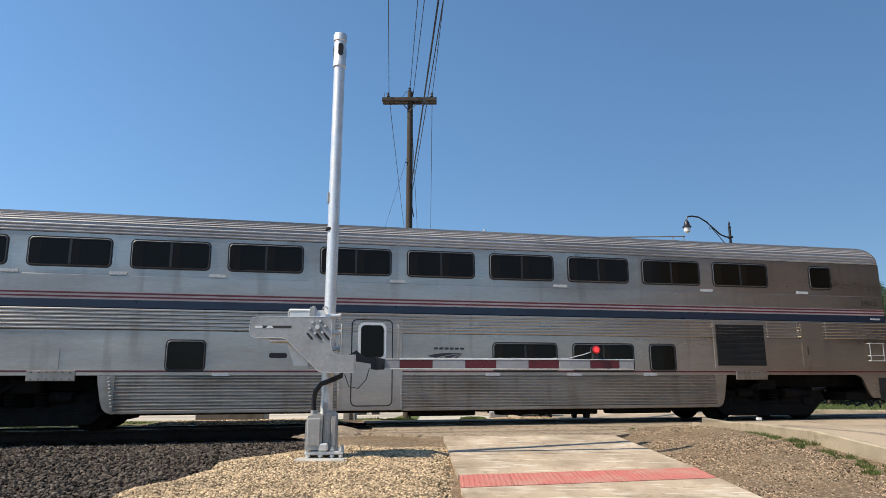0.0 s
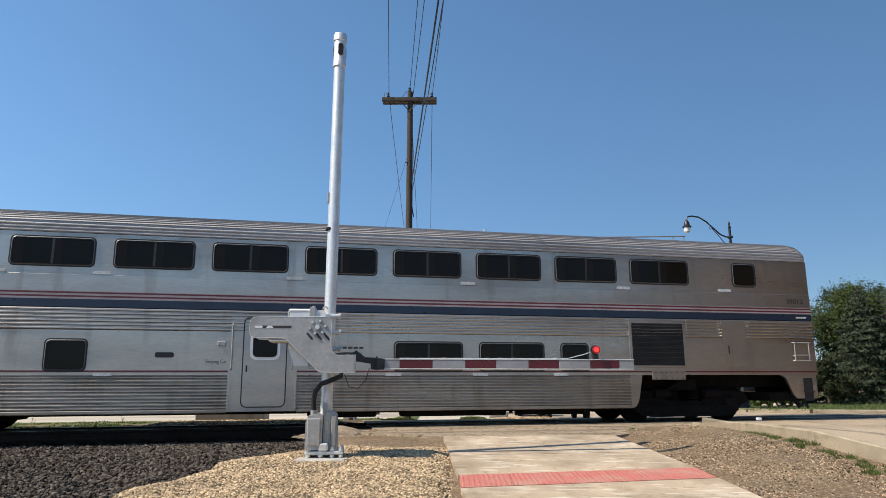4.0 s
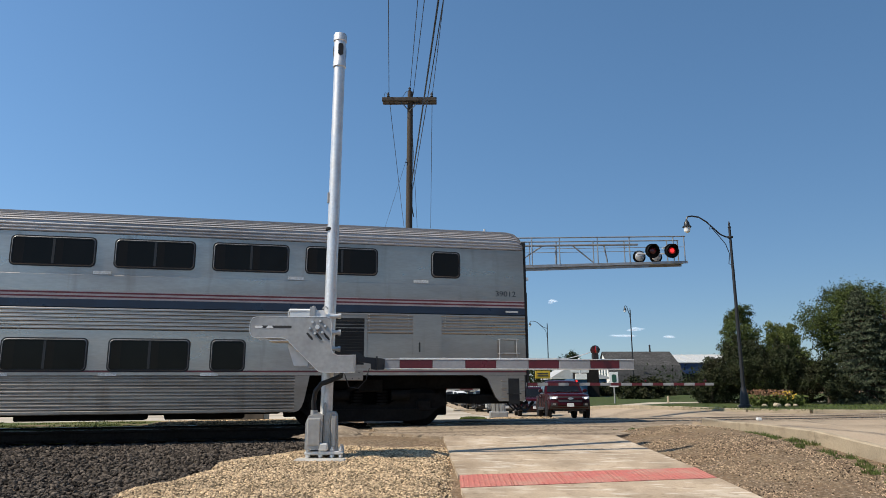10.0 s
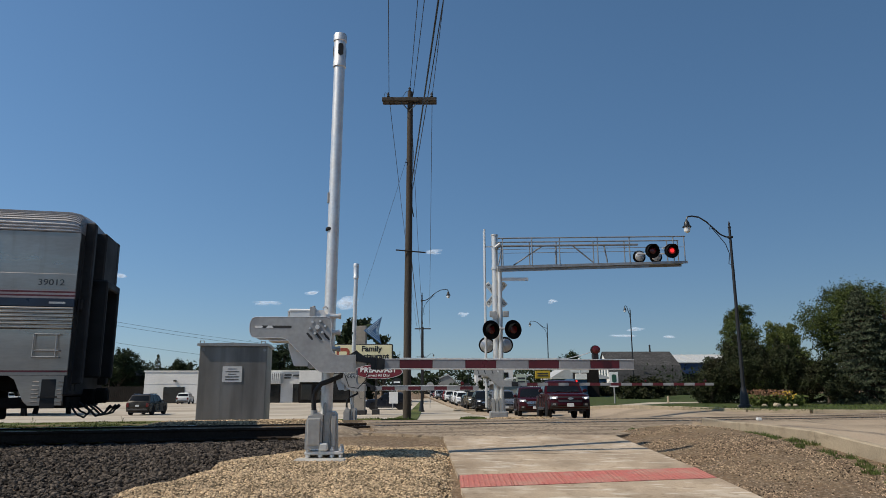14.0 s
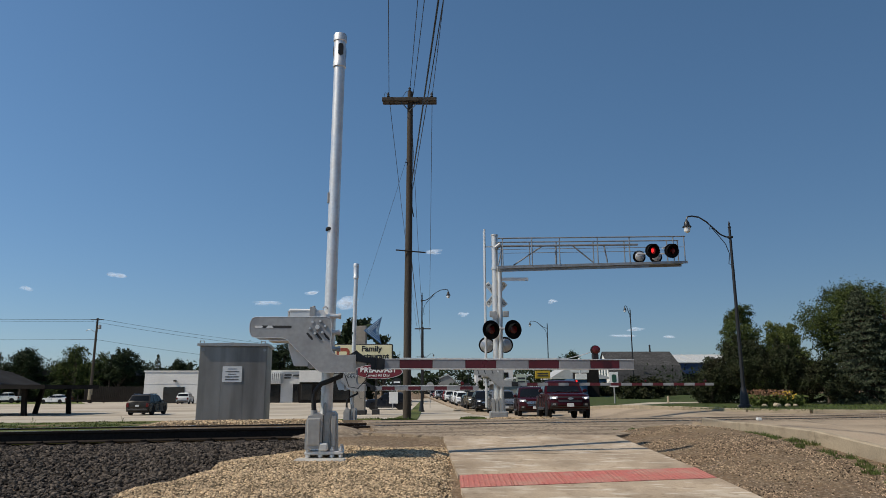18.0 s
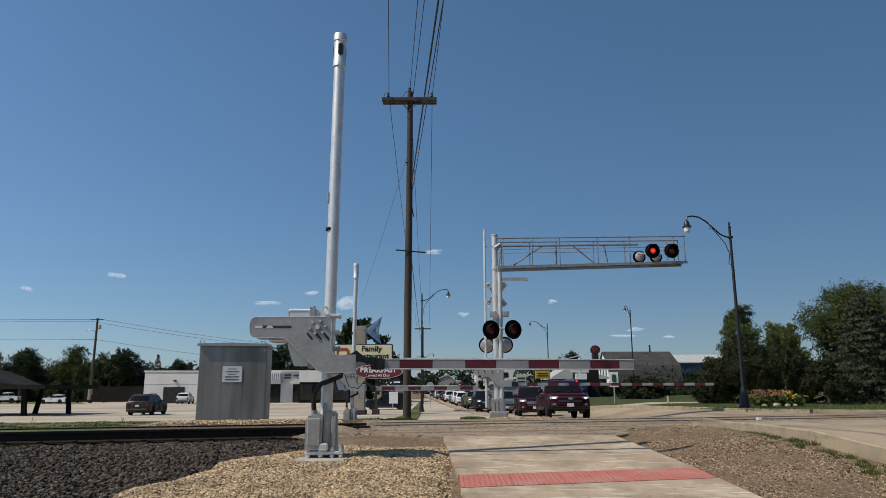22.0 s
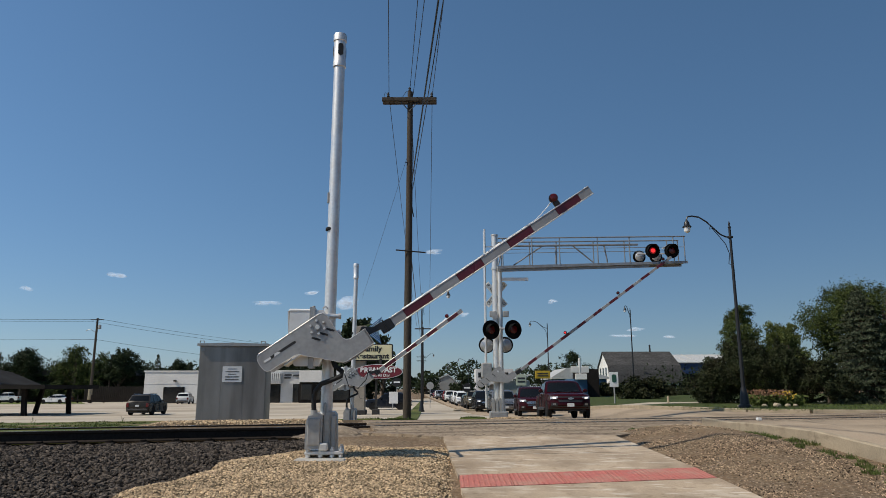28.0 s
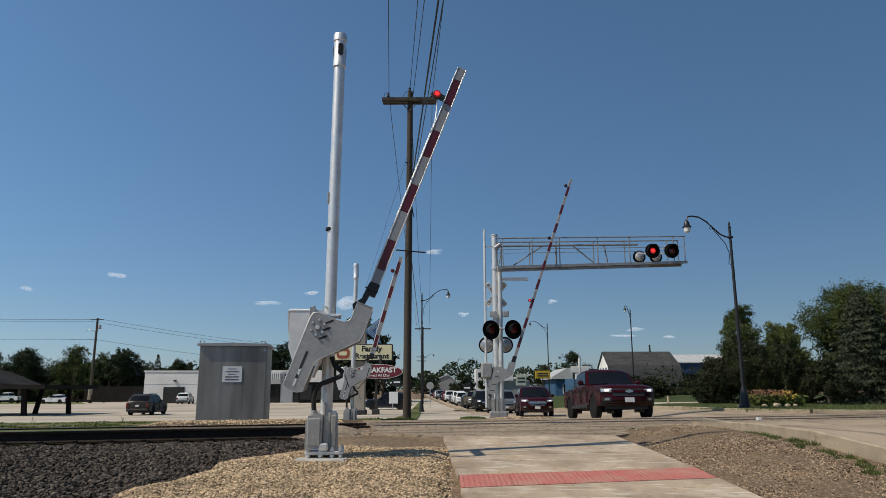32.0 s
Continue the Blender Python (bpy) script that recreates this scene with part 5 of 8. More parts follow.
    if not flash:
        part("lens", Mesh().lathe([(0.165, 0.03), (0.16, 0.05), (0.10, 0.065), (0.02, 0.07)], 20, m=m), RED_LIT if lit else RED_OFF, hd, "lit red lens" if lit else "dark red lens")
    me = Mesh()
    n = 18
    for rr in (0.235, 0.222):
        for k in (0, 1):
            for i in range(n + 1):
                t = math.pi * (-0.30 + 1.6 * i / n)
                d = 0.02 if k == 0 else 0.10 + 0.26 * max(0.0, 0.25 + 0.75 * math.sin(t))
                me.v.append(tuple(m @ Vector(((rr - 0.012 * k) * math.cos(t), (rr - 0.012 * k) * math.sin(t) * (1 if facing < 0 else -1), d))))
    q = 2 * (n + 1)
    me.f = [(i, i + 1, i + n + 2, i + n + 1) for i in range(n)] + [(q + i, q + i + 1, q + i + n + 2, q + i + n + 1) for i in range(n)] + [(n + 1 + i, n + 2 + i, q + n + 2 + i, q + n + 1 + i) for i in range(n)]
    me.s = [0] * len(me.f)
    part("hood", me, SIGNAL_BLACK, hd, "deep black visor")
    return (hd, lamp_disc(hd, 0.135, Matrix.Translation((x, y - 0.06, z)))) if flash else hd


cant = thing("cantilever_signal", pose(2.145, 28.0, -0.25), "galvanised cantilever truss with flashing red signals over the road", "railroad signal")
part("mast", Mesh().rod((0, 0, 0.2), (0, 0, 7.38), 0.135, 0.13, 20), GALV, cant, "thick galvanised mast")
part("mast_cap", Mesh().rod((0, 0, 7.38), (0, 0, 7.43), 0.15, seg=20), GALV, cant)
part("rear_mast", Mesh().rod((0.18, -0.12, 0.2), (0.18, -0.12, 6.05), 0.09, seg=16), GALV, cant, "slim second mast")
part("base_casting", Mesh().box(-0.32, 0.4, -0.3, 0.3, 0.0, 0.25, 0.03), ALU, cant)
for dx in (-0.16, -0.02, 0.12, 0.26):
    part("pedestal_rib", Mesh().slab([(dx - 0.055, 0.25), (dx + 0.055, 0.25), (dx + 0.045, 0.72), (dx, 0.78), (dx - 0.045, 0.72)], -0.24 + 0.3 * abs(dx - 0.05), 0.2), ALU, cant)
# ladder
lad = part("ladder", Mesh().rod((-0.42, -0.1, 0.4), (-0.42, -0.1, 7.65), 0.040, seg=8).rod((-0.42, 0.28, 0.4), (-0.42, 0.28, 7.65), 0.040, seg=8), GALV, cant, "galvanised ladder")
for k in range(23):
    part("rung", Mesh().rod((-0.42, -0.1, 0.6 + k * 0.3), (-0.42, 0.28, 0.6 + k * 0.3), 0.014, seg=6), GALV, lad)
for z in (1.5, 3.4, 5.2, 6.9):
    part("ladder_bracket", Mesh().box(-0.42, 0.0, -0.03, 0.03, z, z + 0.05), GALV, lad)
# the truss: flat top rails, bottom walkway rising slightly to its tip
X1 = 7.85


def low(x):
    return 6.02 + 0.20 * x / X1


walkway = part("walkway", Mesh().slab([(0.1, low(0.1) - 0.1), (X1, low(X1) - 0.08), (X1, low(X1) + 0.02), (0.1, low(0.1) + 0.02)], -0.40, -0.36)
               .slab([(0.1, low(0.1) - 0.1), (X1, low(X1) - 0.08), (X1, low(X1) + 0.02), (0.1, low(0.1) + 0.02)], 0.36, 0.40), GALV_SHADED, cant, "galvanised walkway beams")
part("grating", Mesh().slab([(0.1, low(0.1) - 0.02), (X1, low(X1) - 0.0), (X1, low(X1) + 0.03), (0.1, low(0.1) + 0.01)], -0.36, 0.36), GALV_SHADED, walkway)
part("under_beam", Mesh().slab([(0.1, low(0.1) - 0.2), (X1 - 1.6, low(X1 - 1.6) - 0.19), (X1 - 1.5, low(X1 - 1.5) - 0.07), (0.1, low(0.1) - 0.07)], -0.3, -0.24), GALV_SHADED, walkway)
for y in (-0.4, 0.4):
    part("top_rail", Mesh().rod((0.1, y, 7.19), (X1 - 0.05, y, 7.26), 0.028, seg=8), GALV_SHADED, cant)
    part("mid_rail", Mesh().rod((0.1, y, 6.72), (X1 - 0.1, y, 6.82), 0.012, seg=8), GALV_SHADED, cant)
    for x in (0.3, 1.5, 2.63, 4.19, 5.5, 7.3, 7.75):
        part("rail_post", Mesh().rod((x, y, low(x)), (x, y, 7.19 + 0.07 * x / X1), 0.024, seg=8), GALV_SHADED, cant)
part("chord_joint", Mesh().rod((0.02, -0.2, 6.82), (0.22, -0.2, 6.98), 0.09, seg=10), GALV_SHADED, cant)
part("upper_chord", Mesh().rod((0.0, -0.2, 6.90), (5.9, -0.2, 6.96), 0.045, seg=10), GALV_SHADED, cant)
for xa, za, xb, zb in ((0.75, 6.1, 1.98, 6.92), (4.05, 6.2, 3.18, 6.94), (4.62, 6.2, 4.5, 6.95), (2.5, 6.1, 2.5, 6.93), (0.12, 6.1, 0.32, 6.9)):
    part("truss_brace", Mesh().rod((xa, -0.2, za), (xb, -0.2, zb), 0.03, seg=8), GALV_SHADED, cant)
part("name_sign", Mesh().box(0.25, 1.35, -0.15, -0.13, 5.46, 5.60, 0.004).box(0.0, 0.3, -0.16, -0.12, 5.50, 5.55), WHITE_PAINT, cant, "thin white sign blade seen from its edge")
# crossbuck
buck = thing("crossbuck", pose(2.17, 28.22, -0.25), "white crossbuck sign with black letters fixed to the signal mast", "sign")
for s, (t1, t2) in ((1, ("RAIL", "ROAD")), (-1, ("CROSS", "ING"))):
    rot = pose(0.02, 0.02 * s, 4.95, 0, 0, 0) @ pose(0, 0, 0, 0, 50 * s, 0)
    bl = part("blade", Mesh().box(-0.61, 0.61, -0.008, 0.008, -0.115, 0.115, 0.004), WHITE_PAINT, buck, "white crossbuck blade", rot)
    for k, tx in ((-1, t1), (1, t2)):
        lettering(tx, 0.19, BLACK_PAINT, bl, pose(0.34 * k, -0.012, 0) @ FRONT, width=0.42)
for i, (x, z) in enumerate(((-0.36, 3.49), (0.67, 3.50))):
    flasher(cant, x + (0.12 if i == 0 else -0.03), -0.55, z - 0.06, -1, False, 0.38, turn=24)
    h = flasher(cant, x * 0.82 - (0.06 if i == 0 else 0.15), 0.45, z - 0.60, 1, False, 0.33)
    part("lamp_back", Mesh().lathe([(0.27, -0.02), (0.25, -0.10), (0.13, -0.16), (0.02, -0.17)], 20, m=Matrix.Translation((x * 0.82 - (0.06 if i == 0 else 0.15), 0.40, z - 0.62)) @ pose(0, 0, 0, -90, 0, 0)), LENS_BACK, cant, "pale lamp housing")
part("cross_arm", Mesh().rod((-0.4, -0.3, 3.5), (0.7, -0.3, 3.5), 0.04, seg=8).rod((-0.4, 0.3, 2.9), (0.6, 0.3, 2.9), 0.04, seg=8), GALV, cant)
for i, (x, f) in enumerate(((6.14, 1), (6.40, -1), (6.84, 1), (7.18, -1))):
    if f < 0:
        if i == 1:
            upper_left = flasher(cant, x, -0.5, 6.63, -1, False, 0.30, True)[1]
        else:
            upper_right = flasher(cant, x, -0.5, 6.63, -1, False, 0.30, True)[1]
    else:
        flasher(cant, x, 0.5, 6.58, 1, False, 0.27)
        part("lamp_back", Mesh().lathe([(0.20, -0.02), (0.18, -0.10), (0.10, -0.16), (0.02, -0.17)], 20, m=Matrix.Translation((x, 0.46, 6.58)) @ pose(0, 0, 0, -90, 0, 0)), LENS_BACK, cant, "pale lamp housing")
part("lamp_bar", Mesh().rod((5.9, 0, 6.6), (7.3, 0, 6.62), 0.03, seg=8).rod((6.4, -0.4, 6.9), (6.4, 0.4, 6.9), 0.03, seg=8).rod((7.1, -0.4, 6.9), (7.1, 0.4, 6.9), 0.03, seg=8), GALV, cant)
part("drive_case", Mesh().box(-0.62, -0.2, -0.25, 0.15, 1.55, 2.15, 0.05), ALU, cant, "grey gate drive case")
part("relay_box", Mesh().box(-0.26, 0.02, -0.2, -0.06, 3.98, 4.22, 0.02), ALU, cant, "grey relay box")
part("relay_box", Mesh().box(0.28, 0.52, -0.2, -0.06, 3.98, 4.22, 0.02), ALU, cant, "grey relay box")
part("mast_band", Mesh().rod((0.0, 0, 5.95), (0.0, 0, 6.03), 0.16, seg=16).rod((0.0, 0, 4.85), (0.0, 0, 4.9), 0.155, seg=16), GALV, cant)
part("bell", Mesh().rod((-0.05, -0.2, 4.0), (-0.05, -0.3, 4.0), 0.12, seg=12), ALU, cant)


def road_arm(parent, px, py, pz):
    """The long road gate arm about its shaft at the origin."""
    arm = part("gate_arm", Mesh().slab([(x * 1.05, z * 1.0) for x, z in PLATE], -0.35, -0.33), ALU, parent, "aluminium counterweight plate with long red and white arm", pose(px, py, pz))
    part("cheek_plate", Mesh().slab([(x * 1.05, z) for x, z in PLATE], 0.28, 0.30), ALU, arm)
    for x in (-0.2, -0.5, -0.75):
        part("slot", Mesh().slab([(x, -0.1), (x + 0.03, -0.1), (x - 0.02, 0.06), (x - 0.05, 0.06)], -0.352, -0.345), SHADE, arm)
    part("shaft", Mesh().rod((0, -0.36, 0), (0, 0.32, 0), 0.04, seg=12), GALV, arm)
    part("adapter", Mesh().box(0.4, 0.8, -0.12, 0.02, -0.56, -0.40, 0.02), BLACK_PAINT, arm, "black arm clamp")
    x, i, end = 0.75, 0, 8.48
    while x < end:
        b = min(end, x + 0.41)
        part("stripe", Mesh().box(x, b, -0.075, -0.03, -0.55, -0.43 - 0.02 * x / end, 0.006), GATE_RED if i % 2 else GATE_WHITE, arm, "dark red stripe" if i % 2 else "grey-white stripe")
        x, i = b, i + 1
    for x, lit in ((3.1, True), (5.8, False), (8.15, False)):
        part("lamp_housing", Mesh().lathe([(0.03, -0.05), (0.06, -0.04), (0.066, 0.03)], 12, m=pose(x, -0.05, -0.37, 90, 0, 0)), BLACK_PAINT, arm, "small black arm lamp")
        part("lamp_lens", Mesh().lathe([(0.04, 0.03), (0.035, 0.042), (0.015, 0.05)], 12, m=pose(x, -0.05, -0.37, 90, 0, 0)), RED_LIT if lit else RED_OFF, arm, "red arm lamp lens")
    return arm


road_gate_arm = road_arm(cant, -0.02, -0.5, 1.79)
# ---------------- poles, wires, lamps, cabinet ----------------
pole = thing("utility_pole", pose(-1.288, 25.0, -0.30), "tall weathered brown wooden utility pole with crossarm", "utility pole")
part("pole", Mesh().pipe([(0, 0, -0.3), (0.0, 0, 4), (0.02, 0, 8), (0.025, 0, 12.5)], [0.15, 0.14, 0.125, 0.105], 14), WOOD_POLE, pole, "weathered round wooden pole")
part("crossarm", Mesh().box(-1.05, 1.05, -0.2, -0.08, 12.06, 12.21, 0.01).box(-1.05, 1.05, 0.08, 0.2, 12.06, 12.21, 0.01), WOOD_POLE, pole, "double wooden crossarm")
for x in (-0.82, 0.86):
    part("brace", Mesh().pipe([(x * 0.45, -0.15, 12.08), (0.0, -0.15, 11.65)], 0.018, 5), BLACK_PAINT, pole)
    for y in (-0.14, 0.14):
        part("insulator", Mesh().lathe([(0.03, 12.2), (0.06, 12.25), (0.04, 12.3), (0.055, 12.36), (0.02, 12.42)], 10, m=Matrix.Translation((x, y, 0))), STEEL_DARK, pole, "grey pin insulator")
part("insulator", Mesh().lathe([(0.03, 12.5), (0.06, 12.55), (0.04, 12.6), (0.055, 12.66), (0.02, 12.7)], 10), STEEL_DARK, pole, "grey pin insulator")
part("jumper", Mesh().pipe([(-0.85, 0, 12.4), (-0.95, 0, 12.5), (-1.0, 0, 12.3)], 0.01, 5), BLACK_PAINT, pole)
part("jumper", Mesh().pipe([(-0.3, 0, 12.25), (-0.15, 0, 12.5), (0.02, 0, 12.6)], 0.01, 5), BLACK_PAINT, pole)
for z, x in ((9.6, -0.14), (8.9, 0.14), (8.0, 0.13), (10.4, 0.12)):
    part("step_bolt", Mesh().rod((0, -0.05, z), (x, -0.12, z), 0.02, seg=6), BLACK_PAINT, pole)
part("lower_arm", Mesh().rod((-0.45, -0.16, 6.2), (0.65, -0.16, 6.1), 0.025, seg=6), BLACK_PAINT, pole, "thin lower arm")


def wire(p0, p1, sag, r=0.012, name="overhead_wire", label="thin dark overhead wire between poles"):
    p0, p1 = Vector(p0), Vector(p1)
    pts = []
    for i in range(17):
        t = i / 16
        q = p0.lerp(p1, t)
        q.z -= sag * 4 * t * (1 - t)
        pts.append(q)
    return tagged(part(name, Mesh().pipe(pts, r, 5), BLACK_PAINT), label, "wire", "overhead wires")


# towards the camera, passing overhead, and away down the street
wire((-2.09, 25, 12.05), (1.7, -25, 12.0), 0.6)
wire((-0.41, 25, 12.05), (2.65, -25, 12.0), 0.6)
wire((-1.27, 25, 12.4), (2.8, -25, 12.3), 0.6)
wire((-1.15, 25, 12.1), (3.3, -25, 12.3), 0.6)
wire((-1.20, 25, 8.4), (3.2, -25, 9.2), 0.3, 0.022)
wire((-1.14, 25, 8.3), (3.3, -25, 9.2), 0.45, 0.012)
wire((-2.09, 25, 12.05), (-3.6, 95, 9.3), 0.6)
wire((-0.41, 25, 12.05), (-1.9, 95, 9.3), 0.6)
wire((-1.27, 25, 12.4), (-2.8, 95, 9.6), 0.6)
wire((-1.27, 25, 6.5), (-2.8, 95, 6.0), 0.4, 0.018)
wire((-1.36, 25, 9.55), (-5.36, 45, 6.67), 0.06, 0.006)
wire((-1.27, 25, 8.2), (-1.1, 25, 7.2), 0.0, 0.02)


def street_lamp(x, y, z, h, reach, side, label, rod_up=0.35):
    """A dark decorative street lamp: fluted base, slim pole, curved arm with a hanging lantern."""
    L = thing("street_lamp", pose(x, y, z), label, "street lamp", "street lamps")
    part("base", Mesh().lathe([(0.26, 0), (0.26, 0.12), (0.2, 0.16), (0.17, 0.5), (0.13, 0.7), (0.1, 0.9)], 16), BLACK_PAINT, L, "dark flared base")
    part("pole", Mesh().rod((0, 0, 0.8), (0, 0, h), 0.085, 0.055, 12), BLACK_PAINT, L, "slim dark pole")
    part("finial", Mesh().lathe([(0.06, h), (0.08, h + 0.05), (0.03, h + 0.12), (0.05, h + 0.2), (0.01, h + rod_up)], 10), BLACK_PAINT, L)
    s = side
    k = reach / 2.4
    pts = [(s * k * x, 0, h - 0.42 + z) for x, z in ((0, 0), (0.25, 0.03), (0.55, 0.14), (0.9, 0.42), (1.3, 0.74), (1.7, 0.95), (2.1, 1.0), (2.33, 0.97), (2.4, 0.85))]
    part("arm", Mesh().pipe(pts, 0.035, 7), BLACK_PAINT, L, "curved dark arm")
    part("collar", Mesh().lathe([(0.07, h - 0.47), (0.12, h - 0.44), (0.12, h - 0.38), (0.07, h - 0.35)], 10), BLACK_PAINT, L)
    part("scroll", Mesh().pipe([(s * k * x, 0, h - 0.42 + z) for x, z in ((0.02, -1.25), (0.2, -1.22), (0.16, -1.0), (0.12, -0.75), (0.3, -0.3), (0.65, 0.08), (0.98, 0.42), (1.12, 0.38), (1.1, 0.5))], 0.02, 6), BLACK_PAINT, L)
    ex, ez = s * reach, pts[-1][2]
    part("lantern", Mesh().lathe([(0.03, ez), (0.06, ez - 0.08), (0.11, ez - 0.14), (0.13, ez - 0.28), (0.20, ez - 0.34), (0.20, ez - 0.38)], 14, m=Matrix.Translation((ex, 0, 0))), BLACK_PAINT, L, "dark lantern hood")
    part("globe", Mesh().lathe([(0.14, ez - 0.38), (0.15, ez - 0.48), (0.12, ez - 0.58), (0.03, ez - 0.64)], 14, m=Matrix.Translation((ex, 0, 0))), WHITE_PAINT, L, "pale glass globe")
    return L


street_lamp(13.05, 30.5, gz(13.05, 30.5) + 0.06, 7.98, 1.93, -1, "dark decorative street lamp with a curved arm on the lawn")
street_lamp(-1.85, 60, gz(-1.85, 60), 9.9, 2.3, 1, "dark decorative street lamp beside the far footpath")
street_lamp(21.8, 80, gz(21.8, 80), 9.9, 0.6, -1, "dark decorative street lamp on the corner beside the barn-roofed house")
street_lamp(14.5, 96, gz(14.5, 96), 9.7, 2.4, -1, "dark decorative street lamp beside the road")
street_lamp(-4.7, 167, -1.1, 9.8, 2.4, 1, "dark decorative street lamp far along the street")
street_lamp(7.1, 197, -1.0, 9.8, 2.8, -1, "dark decorative street lamp far along the street")
street_lamp(4.5, 250, -1.0, 9.8, 2.8, -1, "dark decorative street lamp far along the street")

cab = thing("signal_cabinet", pose(-6.63, 22.4, -0.27, 0, 0, 9), "grey ribbed metal signal cabinet standing on gravel", "signal cabinet")
CW, CH, CD = 1.01, 2.46, 0.9
part("body", Mesh().box(-CW, CW, -CD, CD, 0.06, CH, 0.01), ALU_BOX, cab, "grey sheet metal body")
for i in range(3):
    x0 = -CW + 0.02 + i * (2 * CW - 0.04) / 3
    part("panel", Mesh().box(x0 + 0.004, x0 + (2 * CW - 0.04) / 3 - 0.004, -CD - 0.005, -CD, 0.1, CH - 0.02, 0.002), ALU_BOX, cab)
part("roof", Mesh().slab([(-CW - 0.07, CH), (CW + 0.07, CH), (CW + 0.07, CH + 0.07), (0, CH + 0.10), (-CW - 0.07, CH + 0.07)], -CD - 0.09, CD + 0.09), ALU, cab, "pale overhanging roof lid")
for x in (-0.95, 0.88):
    part("lifting_lug", Mesh().pipe([(x - 0.06, -CD - 0.03, CH - 0.02), (x - 0.06, -CD - 0.03, CH + 0.15), (x + 0.06, -CD - 0.03, CH + 0.15), (x + 0.06, -CD - 0.03, CH - 0.02)], 0.015, 6), ALU, cab)
    part("bolt_plate", Mesh().rod((x + 0.05, -CD - 0.03, CH - 0.12), (x + 0.05, -CD, CH - 0.12), 0.045, seg=10), ALU, cab)
part("skid", Mesh().box(-CW + 0.1, CW - 0.1, -CD + 0.05, CD - 0.05, -0.1, 0.06), BLACK_PAINT, cab)
SIGN_GREY = mat("faded_print", (0.12, 0.12, 0.12), 0.7, vary=0.2)
sg = part("notice", Mesh().box(-0.30, 0.28, -CD - 0.02, -CD - 0.012, 1.36, 1.84), WHITE_PAINT, cab, "white notice with dark lines of print")
for k, (w, h) in enumerate(((0.26, 0.022), (0.40, 0.022), (0.24, 0.022), (0.42, 0.032), (0.40, 0.032))):
    part("print_bar", Mesh().box(-0.01 - w / 2, -0.01 + w / 2, -CD - 0.024, -CD - 0.019, 1.76 - k * 0.08 - h / 2, 1.76 - k * 0.08 + h / 2), SIGN_GREY, sg)
# ---------------- vehicles ----------------
def paint(name, c, metal=0.35):
    m = mat(name, c, 0.27, metal, 0.04, 20, 1, coat=0.06, patch=0.1)
    m.node_tree.nodes["Principled BSDF"].inputs["Specular IOR Level"].default_value = 0.16
    return m


CAR_GLASS = glassy("car_glass", (0.008, 0.009, 0.010), 0.08, 0.2)
TYRE = mat("tyre_rubber", (0.016, 0.016, 0.016), 0.85, vary=0.3)
RIM = mat("alloy_rim", (0.45, 0.45, 0.46), 0.3, 0.9, vary=0.1)
TRIM = mat("black_trim", (0.018, 0.018, 0.019), 0.55, vary=0.2)
HEAD_LIT = glow("lit_headlamp", (1.0, 0.93, 0.8), 1.4, (0.7, 0.7, 0.7))
HEAD = mat("clear_headlamp", (0.55, 0.56, 0.58), 0.1, 0.3, vary=0.1)
TAIL = mat("red_tail_lamp", (0.12, 0.008, 0.008), 0.2, vary=0.1)
PLATE_W = mat("pale_plate", (0.6, 0.6, 0.58), 0.5)
MAROON = paint("maroon_paint", (0.030, 0.0016, 0.0030), 0.0)
PAINTS = {"maroon": MAROON, "white": paint("white_car_paint", (0.62, 0.62, 0.61), 0.0), "black": paint("black_car_paint", (0.012, 0.012, 0.013)),
          "silver": paint("silver_car_paint", (0.30, 0.30, 0.30), 0.7), "grey-brown": paint("greybrown_car_paint", (0.040, 0.036, 0.031), 0.2),
          "dark blue": paint("dark_blue_car_paint", (0.012, 0.013, 0.017), 0.0), "red": paint("red_car_paint", (0.22, 0.012, 0.015)), "gold": paint("gold_car_paint", (0.27, 0.23, 0.16), 0.5)}
SPECS = {   # length, width, wheel radius, front axle, rear axle, sill, belt, roof, hood, points of the cabin along x: cowl, roof front, roof rear, tail
    "pickup": dict(L=5.4, W=1.90, r=0.42, xf=1.72, xr=-1.55, sill=0.46, belt=1.20, roof=1.80, hood=1.13, cowl=0.95, rf=0.35, rr=-0.85, tail=-1.0, deck=1.15),
    "suv": dict(L=4.95, W=1.95, r=0.37, xf=1.55, xr=-1.45, sill=0.33, belt=1.10, roof=1.76, hood=1.05, cowl=1.05, rf=0.35, rr=-2.05, tail=-2.38, deck=1.08),
    "small_suv": dict(L=4.6, W=1.86, r=0.36, xf=1.40, xr=-1.32, sill=0.32, belt=1.05, roof=1.68, hood=1.0, cowl=0.95, rf=0.28, rr=-1.75, tail=-2.2, deck=1.03),
    "sedan": dict(L=4.75, W=1.84, r=0.33, xf=1.42, xr=-1.38, sill=0.24, belt=0.92, roof=1.45, hood=0.86, cowl=0.95, rf=0.15, rr=-1.15, tail=-1.85, deck=0.96)}


def vehicle(kind, colour, m, label, lit=False, group="cars in the queue", category="car"):
    s = SPECS[kind]
    P = PAINTS[colour]
    L, W, r = s["L"] / 2, s["W"] / 2, s["r"]
    v = thing({"pickup": "pickup_truck", "sedan": "sedan"}.get(kind, "suv"), m, label, category, group)

    def arch(xc):
        R = r * 1.17
        return [(xc + R * math.cos(radians(a)), r + R * math.sin(radians(a))) for a in (-5, 25, 55, 90, 125, 155, 185)]

    sill, hood, belt, deck, roof = s["sill"], s["hood"], s["belt"], s["deck"], s["roof"]
